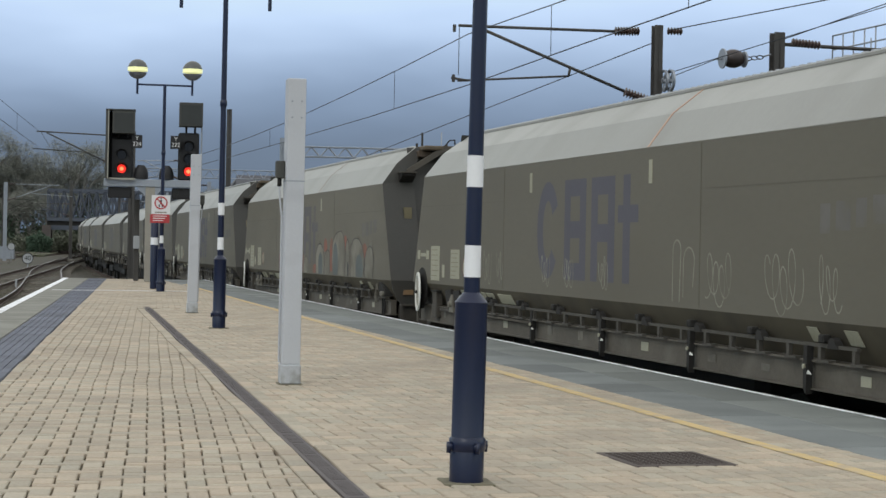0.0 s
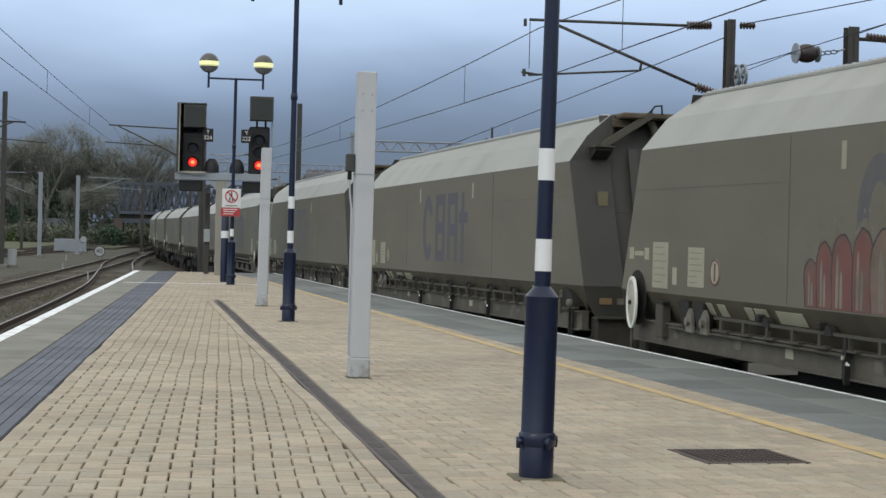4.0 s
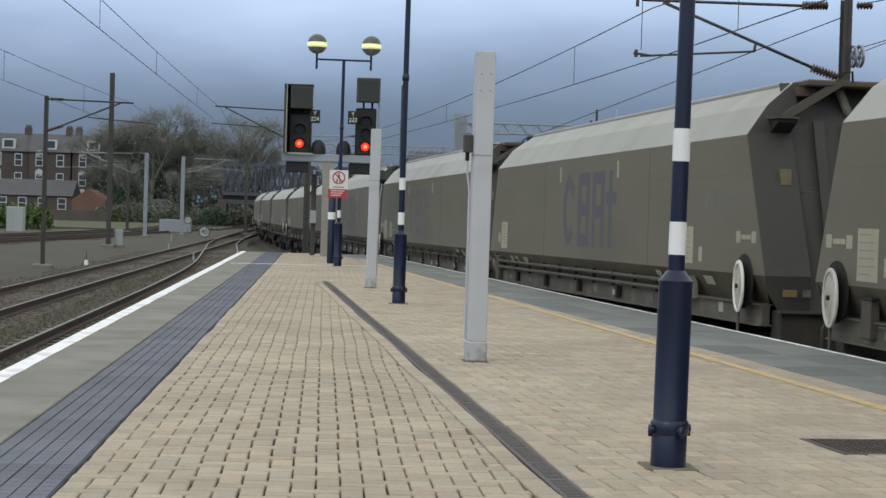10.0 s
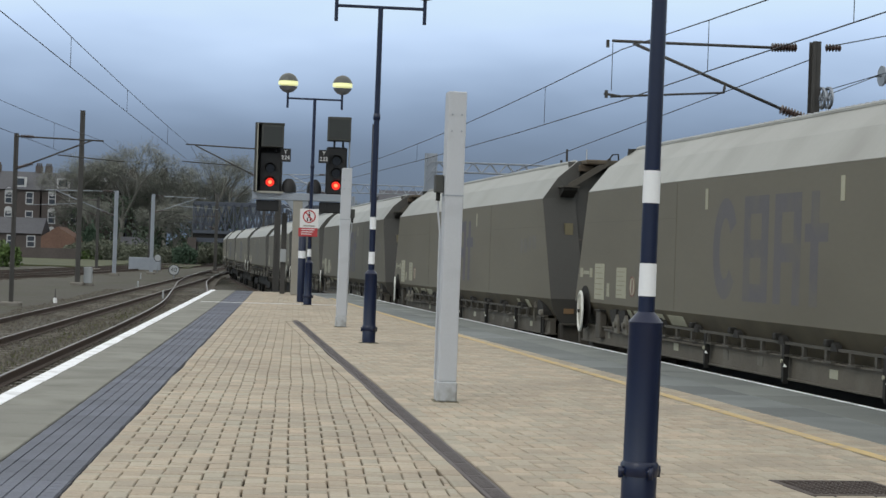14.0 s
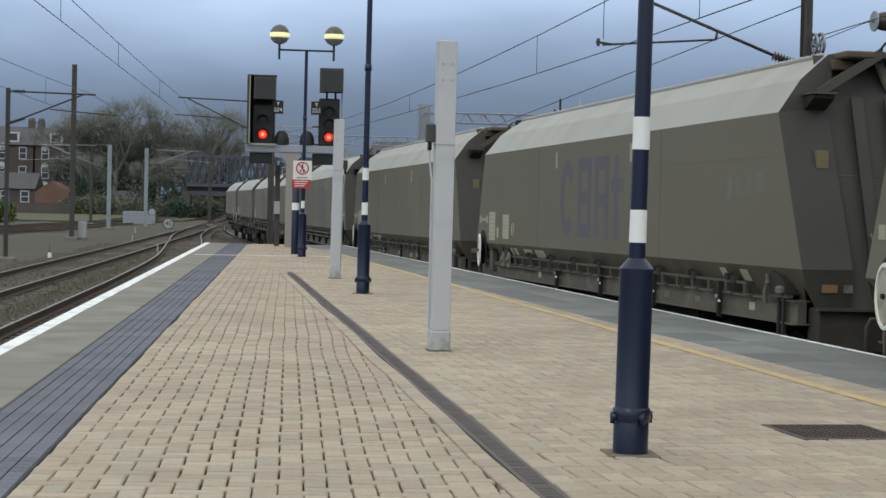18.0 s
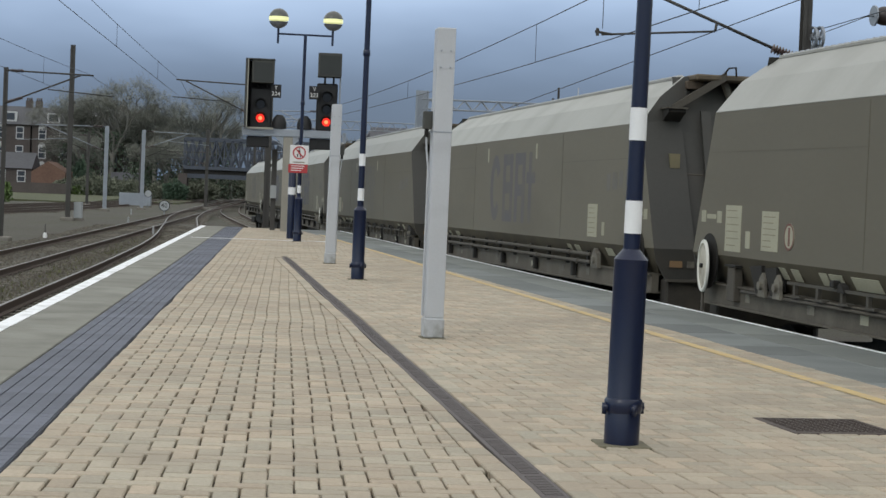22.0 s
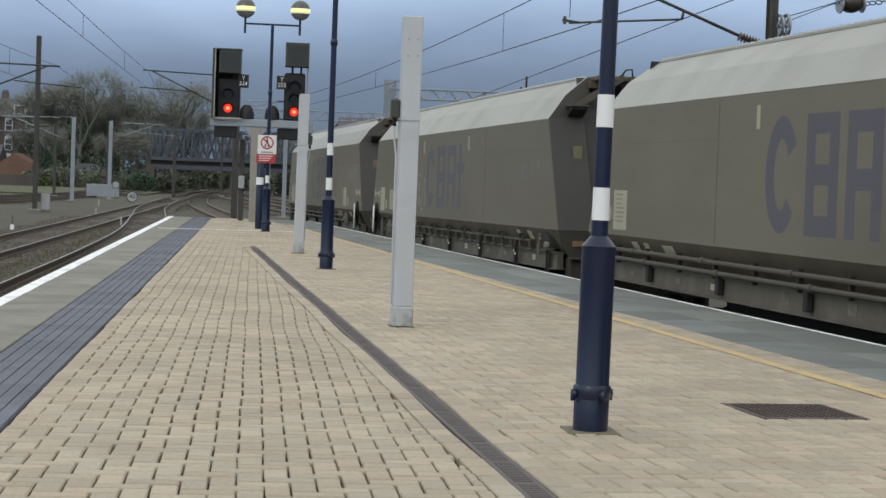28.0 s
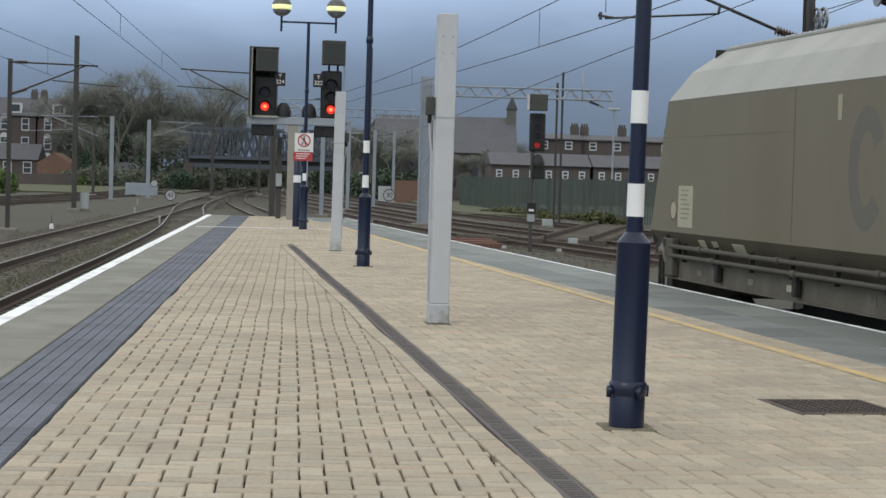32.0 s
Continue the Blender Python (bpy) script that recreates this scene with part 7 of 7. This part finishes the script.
def gable_house(m, w, d, h, roof_h, label, wall, cols, rows, chimneys=1, ridge="x", arch=False, dormer=True, win=(0.95, 1.5), storey=2.9, first=0.9):
    """A house that faces -y: walls, pitched roof, chimneys, windows."""
    hs = thing("house", label, "house", m, group="brick terrace houses")
    part("wall", box(B(), -w / 2, w / 2, 0, d, 0, h), wall, hs)
    bm = B()
    if ridge == "x":
        p = [(-w / 2 - 0.1, -0.3, h - 0.1), (-w / 2 - 0.1, d / 2, h + roof_h), (-w / 2 - 0.1, d + 0.3, h - 0.1)]
        plate(bm, p, w + 0.2, (1, 0, 0))
    else:
        p = [(-w / 2 - 0.3, -0.1, h - 0.1), (0, -0.1, h + roof_h), (w / 2 + 0.3, -0.1, h - 0.1)]
        plate(bm, p, d + 0.2, (0, 1, 0))
    roof = part("roof", bm, M["slate_roof"], hs, "slate pitched roof")
    if ridge == "y":
        part("gable", plate(B(), [(-w / 2, -0.12, h - 0.1), (0, -0.12, h + roof_h - 0.25), (w / 2, -0.12, h - 0.1)], 0.1, (0, 1, 0)), wall, hs)
    for i in range(chimneys):
        x = -w / 2 + 0.5 + i * (w - 1.0) / max(1, chimneys - 1) if chimneys > 1 else w / 2 - 0.5
        c = part("chimney", box(B(), x - 0.45, x + 0.45, d / 2 - 0.3, d / 2 + 0.3, h + roof_h * 0.5, h + roof_h + 0.8), wall, roof)
        for k in (-0.25, 0.0, 0.25):
            part("chimney_pot", tube(B(), (x + k, d / 2, h + roof_h + 0.8), (x + k, d / 2, h + roof_h + 1.15), 0.1, n=8), M["dark_brick"], hs)
    for r in range(rows):
        for c in range(cols):
            x = -w / 2 + (c + 0.5) * w / cols
            window(hs, x, first + r * storey, win[0], win[1], arch=arch and c % 2 == 0)
    if dormer and ridge == "x":
        dm = part("dormer", box(B(), -0.8, 0.8, 0.4, 1.8, h + 0.2, h + 1.5), M["window_frame"], hs)
        part("pane", box(B(), -0.55, 0.55, 0.37, 0.40, h + 0.45, h + 1.3), M["glass"], dm)
    return hs


def build_houses():
    y = 233.5
    for i in range(6):
        x = -45.0 + i * 5.26
        gable_house(pose(x, y + (i % 2) * 0.6, GROUND + 1.2, 0, 0, 4), 5.1, 9.0, 7.2, 2.3, "sooty brick terrace house with white sash windows", M["dark_brick"], 2, 3, 1 + i % 2, arch=True, win=(0.95, 1.55), storey=2.35, first=0.6)
    gable_house(pose(-39.67, 217.17, GROUND, 0, 0, 0), 20.5, 7.5, 2.9, 1.8, "long low dark building with a slate roof", M["dark_brick"], 9, 1, 0, dormer=False, win=(1.0, 1.4), first=1.2)
    g = thing("brick_outhouse", "red brick gabled building beside the railway", "house", pose(-26.92, 216.0, GROUND))
    part("wall", box(B(), -2.0, 1.8, -2.5, 6, 0, 2.5), M["brick"], g)
    part("gable", plate(B(), [(-2.0, -2.5, 2.5), (1.8, -2.5, 2.5), (-0.2, -2.5, 3.7)], 8.4, (0, 1, 0)), M["brick"], g)
    w = tagged(part("garden_wall", box(B(), -36.0, -23.6, 203.2, 203.5, GROUND, 0.2), M["dark_brick"]), "low dark brick garden wall", "wall", kind="structure")
    # right-hand side: hall with a large slate roof, terraces beyond
    h = thing("hall", "long stone hall with a large slate roof and a bell turret", "building", pose(14.37, 175.12, GROUND, 0, 0, -4))
    part("wall", box(B(), -6.5, 6.8, 0, 9, 0, 4.6), M["stone_wall"], h)
    part("roof", plate(B(), [(-6.7, -0.3, 4.5), (-6.7, 5.0, 8.1), (-6.7, 9.3, 4.5)], 13.7, (1, 0, 0)), M["slate_roof"], h)
    for i in range(7):
        part("buttress", box(B(), -6.3 + i * 2.1, -5.9 + i * 2.1, -0.4, 0, 0, 4.2), M["stone_wall"], h)
        part("lancet", box(B(), -5.5 + i * 2.05, -4.9 + i * 2.05, -0.03, 0.01, 1.2, 3.6), M["glass"], h)
    t = part("turret", box(B(), 6.1, 7.0, 4.0, 5.2, 6.4, 8.9), M["stone_wall"], h)
    part("turret_cap", plate(B(), [(6.0, 3.9, 8.9), (7.1, 3.9, 8.9), (6.55, 3.9, 10.2)], 1.4, (0, 1, 0)), M["slate_roof"], h)
    g = gable_house(pose(8.4, 183.3, GROUND), 5.0, 10, 4.6, 3.4, "gabled stone building near the hall", M["stone_wall"], 2, 1, 0, ridge="y", dormer=False)
    for i in range(6):
        x = 26.5 + i * 5.06
        gable_house(pose(x, 184.5 + i * 0.7, GROUND, 0, 0, -6), 4.9, 8, 6.35, 0.55, "dark brick terrace house with pale windows", M["dark_brick"], 2, 2, 1 + i % 2, dormer=False, win=(0.75, 0.85), storey=4.3, first=0.95)
    for i in range(3):
        gable_house(pose(21.8 + i * 9.1, 161.1, GROUND), 8.8, 5, 3.5, 1.0, "low dark brick row with white windows", M["dark_brick"], 6, 1, 0, dormer=False, win=(0.55, 0.72), first=2.25)
    lamp = thing("street_lamp", "grey street lamp behind the fence", "street lamp", pose(18.2, 104.0, GROUND))
    part("column", tube(B(), (0, 0, 0), (0, 0, 6.2), 0.07, 0.05, n=10), M["galv"], lamp)
    part("lantern", box(B(), -0.35, 0.35, -0.12, 0.12, 6.2, 6.34, 0.03), M["cabinet"], lamp)
    gable_house(pose(-18.6, 216.0, GROUND), 3.4, 5, 1.5, 1.3, "small dark-roofed shed under the trees", M["dark_brick"], 2, 1, 0, dormer=False, win=(0.7, 0.7), first=0.5)
    # distant brick wall
    tagged(part("yard_wall", box(B(), 8.3, 10.6, 150.0, 150.3, GROUND, 0.7), M["brick"]), "low red brick yard wall", "wall", kind="structure")


def build_bridge():
    b = thing("lattice_bridge", "dark blue-grey lattice girder road bridge over the tracks", "bridge", pose(0.0, 192.64, GROUND, 0, 0, 2))
    x0, x1, z0, h = -10.6, 14.2, 3.35, 3.30
    for yy in (0, 8):
        part("top_chord", box(B(), x0, x1, yy - 0.25, yy + 0.25, z0 + h - 0.25, z0 + h), M["bridge"], b)
        part("bottom_chord", box(B(), x0, x1, yy - 0.25, yy + 0.25, z0, z0 + 0.35), M["bridge"], b)
        n = 30
        for i in range(n):
            a, c = x0 + (x1 - x0) * i / n, x0 + (x1 - x0) * (i + 1) / n
            part("brace", tube(B(), (a, yy, z0 + 0.2), (c, yy, z0 + h - 0.2), 0.09, n=4), M["bridge"], b)
            part("upright", box(B(), a - 0.06, a + 0.06, yy - 0.12, yy + 0.12, z0 + 0.3, z0 + h - 0.2), M["bridge"], b)
            part("brace", tube(B(), (c, yy - 0.05, z0 + 0.2), (a, yy - 0.05, z0 + h - 0.2), 0.08, n=4), M["bridge"], b)
    part("deck", box(B(), x0, x1, 0, 8, z0 - 0.45, z0 + 0.05), M["under"], b)
    for i in range(6):
        part("cross_girder", box(B(), x0, x1, i * 1.5, i * 1.5 + 0.3, z0 - 0.9, z0 - 0.45), M["bridge"], b)
    for x in (x0, x1 - 1.5):
        part("abutment", box(B(), x - 0.5, x + 0.4, -0.4, 8.4, -0.1, z0 - 0.45), M["dark_brick"], b)
    part("pier", box(B(), 4.6, 5.6, 0.3, 7.7, -0.1, z0 - 0.45), M["dark_brick"], b)


# ---- trees and hedges ----
def bare_tree(x, y, h, spread, seed, ivy=0.0, z=GROUND):
    """A leafless tree: a tapering trunk that forks five times into limbs and twigs."""
    rng = random.Random(seed)
    tr = thing("tree", "bare winter tree with a fine twiggy crown" + (" and ivy" if ivy else ""), "tree", pose(x, y, z), group="bare lineside trees")
    limbs, twigs, tips = B(), [], []
    def grow(p, d, length, r, depth):
        q = p + d * length
        if depth < 4:
            tube(limbs, p, q, r, r * 0.68, n=5 if depth else 7, cap=False)
        else:
            side = d.cross(Vector((rng.uniform(-1, 1), rng.uniform(-1, 1), 0.3))).normalized() * r * 1.3
            twigs.append((p - side, p + side, q))
        if depth >= 6:
            tips.append(q)
            return
        for i in range(3 if depth < 5 else 4):
            nd = (d + Vector((rng.uniform(-1, 1) * spread, rng.uniform(-1, 1) * spread, rng.uniform(-0.25, 0.55)))).normalized()
            grow(p + d * length * rng.uniform(0.6, 1.0), nd, length * rng.uniform(0.60, 0.80), r * 0.60, depth + 1)
    grow(Vector((0, 0, 0)), Vector((rng.uniform(-0.1, 0.1), rng.uniform(-0.1, 0.1), 1)).normalized(), h * 0.30, h * 0.020, 0)
    part("trunk", limbs, M["bark"], tr)
    # sprays of fine twigs about the tips
    for q in tips:
        for _ in range(6):
            d = Vector((rng.gauss(0, 1), rng.gauss(0, 1), rng.gauss(0.35, 0.8))).normalized() * h * rng.uniform(0.025, 0.06)
            p = q + Vector((rng.gauss(0, 1), rng.gauss(0, 1), rng.gauss(0, 1))) * h * 0.018
            s = d.cross(Vector((rng.uniform(-1, 1), rng.uniform(-1, 1), 1))).normalized() * 0.016
            twigs.append((p - s, p + s, p + d))
    verts, faces = [], []
    for a, b, c in twigs:
        n = len(verts)
        verts += [tuple(a), tuple(b), tuple(c)]
        faces.append((n, n + 1, n + 2))
    me = bpy.data.meshes.new("crown")
    me.from_pydata(verts, [], faces)
    me.materials.append(M["twig"])
    ob = tagged(new("crown", me), kind="stuff")
    ob.parent = tr
    if ivy:
        leaf_cloud("ivy", tr, M["ivy"], rng, 900, lambda: Vector((rng.gauss(0, h * 0.10), rng.gauss(0, h * 0.1), rng.uniform(0.0, h * ivy))), 0.18)
    return tr


def leaf_cloud(name, parent, material, rng, n, where, size):
    verts, faces = [], []
    for _ in range(n):
        p = where()
        u = Vector((rng.uniform(-1, 1), rng.uniform(-1, 1), rng.uniform(-1, 1))).normalized() * size * rng.uniform(0.6, 1.4)
        v = u.cross(Vector((rng.uniform(-1, 1), rng.uniform(-1, 1), rng.uniform(-1, 1)))).normalized() * size * 0.7
        k = len(verts)
        verts += [tuple(p - u), tuple(p + v), tuple(p + u), tuple(p - v)]
        faces.append((k, k + 1, k + 2, k + 3))
    me = bpy.data.meshes.new(name)
    me.from_pydata(verts, [], faces)
    me.materials.append(material)
    ob = tagged(new(name, me), kind="stuff")
    ob.parent = parent
    return ob


def bush(x, y, w, h, seed, material, label, z=GROUND, n=1400, size=0.13):
    rng = random.Random(seed)
    b = thing("bush", label, "bush", pose(x, y, z), group="lineside bushes")
    bm = B()
    for i in range(5):
        tube(bm, (0.1 * i - 0.2, 0, 0), (rng.uniform(-w, w) * 0.4, rng.uniform(-0.5, 0.5), h * 0.7), 0.04, 0.015, n=5)
    part("stems", bm, M["bark"], b)
    def where():
        a, r = rng.uniform(0, 6.28), rng.random() ** 0.5
        top = h * (0.72 + 0.28 * noise.noise(Vector((a * 1.3, seed, 0))))
        return Vector((w * r * math.cos(a), 0.8 * r * math.sin(a) * min(w, 1.6), top * rng.random() ** 0.6 * (1.05 - 0.35 * r)))
    leaf_cloud("leaves", b, material, rng, n, where, size)
    return b


def build_green():
    rng = random.Random(31)
    # a belt of trees from the houses to the bridge, of very uneven height
    n = 0
    for x0, y0, h0 in ((-27.4, 232, 8.5), (-25.6, 228, 11.5), (-24.0, 224, 13.0), (-22.6, 230, 14.2), (-21.2, 224, 14.6), (-19.6, 230, 11.8), (-18.2, 226, 9.6), (-16.8, 232, 11.6), (-15.6, 224, 12.6),
                       (-14.2, 230, 11.4), (-12.8, 226, 9.8), (-11.4, 232, 11.2), (-10.0, 226, 13.6), (-8.6, 236, 12.4), (-7.0, 240, 8.6), (-23.2, 214, 7.0), (-16.4, 212, 7.4), (-13.4, 210, 7.8), (-11.0, 208, 7.0)):
        bare_tree(x0, y0, h0 * 1.2, 0.72 + 0.10 * (n % 3), 100 + n, 0.45 if n % 3 == 1 else 0.0)
        n += 1
    for x0, y0, h0 in ((-3.0, 233.5, 6.5), (0.5, 221.8, 6.5), (3.5, 210.2, 7.0), (6.1, 205.5, 7.5), (8.6, 212.5, 8.0), (11.6, 200.8, 7.0), (16.2, 198.5, 6.5), (20.2, 200.8, 7.5), (25.3, 210.2, 7.5), (32.4, 214.8, 7.5), (38.5, 210.2, 8),
                       (5.6, 172.0, 7.0), (7.2, 174.0, 8.0), (9.2, 171.0, 7.2), (11.4, 170.0, 5.8), (14.6, 169.0, 5.0), (17.6, 168.0, 5.4)):
        bare_tree(x0, y0, h0 * 1.10, 0.85, 100 + n, 0.4 if n % 4 == 1 else 0)
        n += 1
    rng = random.Random(77)
    for i in range(8):
        bush(-31.2 + i * 1.32, 149.4 - i * 1.2, 1.5, 2.3 + 0.5 * rng.random(), 300 + i, M["hedge"], "bright green hedge beside the far tracks", n=900, size=0.16)
    for i in range(14):
        bush(-24.0 + i * 1.16, 207.8 + rng.uniform(-2, 2), 1.6, 1.4 + 2.0 * rng.random(), 380 + i, M["scrub"], "dense grey-green scrub under the trees", n=2200, size=0.12)
    for i in range(14):
        bush(-14.5 + i * 1.75, 246.0 + rng.uniform(-3, 3), 2.0, 3.6 + 1.8 * rng.random(), 400 + i, M["scrub"], "grey-green scrub on the bank beyond the bridge", n=1500, size=0.20)
    for i, (x, y, w, h) in enumerate(((-9.6, 214.0, 1.6, 2.2), (6.4, 168.0, 1.6, 3.0), (8.6, 167.0, 1.5, 3.6), (11.6, 166.0, 1.4, 2.2))):
        bush(x, y, w, h, 320 + i, M["ivy"], "dark evergreen bush by the railway", n=1500, size=0.22)
    bush(-11.2, 190.0, 1.3, 3.0, 373, M["conifer"], "dark green bush beside the bridge", n=1600, size=0.13)
    bush(-22.6, 208.0, 1.0, 5.4, 372, M["conifer"], "dark green conifer beside the garden wall", n=1800, size=0.20)
    bush(-22.2, 206.0, 1.4, 2.0, 371, M["hedge"], "light green bush beside the garden wall", n=900, size=0.16)
    # brambles in front of the fence
    for i in range(9):
        bush(12.4 + i * 0.56, 112 - i * 2.45, 0.9, 0.35 + 0.35 * rng.random(), 340 + i, M["grass_leaf"], "low straggling weeds along the fence", n=260, size=0.09)
    bush(15.58, 92.19, 0.8, 0.9, 360, M["grass_leaf"], "low bramble bush by the fence", n=500, size=0.10)
    # strips of rough grass
    for nm, x0, x1, y0, y1 in (("grass_bank", -34.4, -16, 149.4, 205.5), ("grass_verge", 9.6, 13.2, 102.7, 175), ("grass_far", -12.1, -9.3, 163.4, 190.3)):
        tagged(part(nm, box(B(), x0, x1, y0, y1, GROUND - 0.2, GROUND + 0.14), M["grass"]), "strip of rough winter grass", "grass", kind="structure")
    # weeds between the left-hand tracks
    rng = random.Random(55)
    verts, faces = [], []
    for _ in range(2200):
        y = 16 + 53 * rng.random() ** 1.4
        x = rng.gauss(-4.95, 0.4)
        k = len(verts)
        a, h = rng.uniform(0, 6.28), rng.uniform(0.0, 0.05)
        dx, dy = 0.012 * math.cos(a), 0.012 * math.sin(a)
        verts += [(x - dx, y - dy, GROUND + 0.0), (x + dx, y + dy, GROUND), (x + rng.uniform(-0.05, 0.05), y + rng.uniform(-0.05, 0.05), GROUND + h + 0.05)]
        faces.append((k, k + 1, k + 2))
    me = bpy.data.meshes.new("weeds")
    me.from_pydata(verts, [], faces)
    me.materials.append(M["grass_leaf"])
    tagged(new("weeds", me), "sparse weeds in the ballast between the tracks", "weeds", kind="stuff")


M["grass_leaf"] = mat("weed_leaves", (0.100, 0.105, 0.045), 0.9, vary=0.4, per="island")
# scrub colour raised too, for the haze over the far bank
M["scrub"] = mat("hazy_winter_scrub", (0.150, 0.165, 0.120), 0.9, vary=0.4, per="island")

# ---- build ----
build_ground()
platform = build_platform()
build_track("railway_track", [(-3.45, -70.16), (-3.45, 23.28), (-3.46, 46.64), (-3.75, 64.16), (-4.66, 84.02), (-5.67, 107.38), (-6.07, 145.92), (-5.06, 210.16), (0.0, 350.32)], "platform track with rusty rails on ballast", span=(9, 128))
build_track("railway_track", [(-6.9, -70.16), (-6.6, 23.28), (-6.45, 46.64), (-6.25, 70.0), (-6.12, 93.36), (-5.97, 116.72), (-5.67, 145.92), (-4.66, 210.16), (0.51, 350.32)], "second track with rusty rails on ballast", span=(23, 128))
line = [tuple(track_line(s)) for s in (-90, -45, 0, 20, 30, 40, 50, 58, 67, 77, 87, 96, 114, 133, 152, 175)]
build_track("railway_track", line, "track beneath the coal train", span=(34, 140))
build_track("railway_track", [(22, -11.76), (13.5, 29.12), (8.6, 54.82), (5.6, 72.34), (3.44, 93.36), (0.4, 128.4), (-2.53, 175.12), (-2.02, 256.88)], "track on the far side of the train", span=(41, 128))
build_track("railway_track", [(26, -0.08), (17, 34.96), (11.2, 61.82), (8.1, 79.34), (5.97, 98.03), (3.24, 130.74), (0.0, 180.96), (0.0, 256.88)], "second track beyond the train", span=(46, 128))
build_track("railway_track", [(24, 23.28), (14.5, 72.34), (11.64, 88.69), (8.7, 110.88), (5.67, 145.92), (3.04, 198.48)], "third track beyond the train", span=(52, 128))
build_track("railway_track", [(-24, 34.96), (-19, 70.0), (-15.99, 98.03), (-14.37, 112.05), (-12.95, 137.74), (-10.73, 163.44), (-8.1, 204.32)], "far track of rusty rails beside the hedge", span=(70, 140))
build_track("railway_track", [(-29, 46.64), (-21.76, 91.02), (-18.22, 110.88), (-15.79, 137.74), (-12.75, 169.28), (-9.11, 216.0)], "far track of rusty rails beside the hedge", span=(70, 140))
build_posts()
build_signals()
build_overhead_right()
build_overhead_left()
build_overhead_far()
TRAIN = build_train()
for ob in TRAIN[13].children:
    if ob.name.split(".")[0] == "side_sheet":
        ob.data = ob.data.copy()
        ob.data.materials[0] = M["side_brown"]
    if ob.name.split(".")[0] == "owner_mark":
        ob.data = ob.data.copy()
        ob.data.materials[0] = M["mark_clear"]
for k in (0, 1, 12):
    paint_tags(TRAIN[k], k)
build_lineside()
palisade(12.5, 136.6, 17.2, 92.2, 2.28, 170)
palisade(17.2, 92.2, 26.3, 74.7, 2.28, 100)
build_houses()
build_bridge()
build_green()
scatter_stones()
slab_run(platform)
pave(platform)


def motions():
    for k, w in enumerate(TRAIN):
        walk(w, [(t, wagon_pose(k, t)) for t in range(33)])


motions()
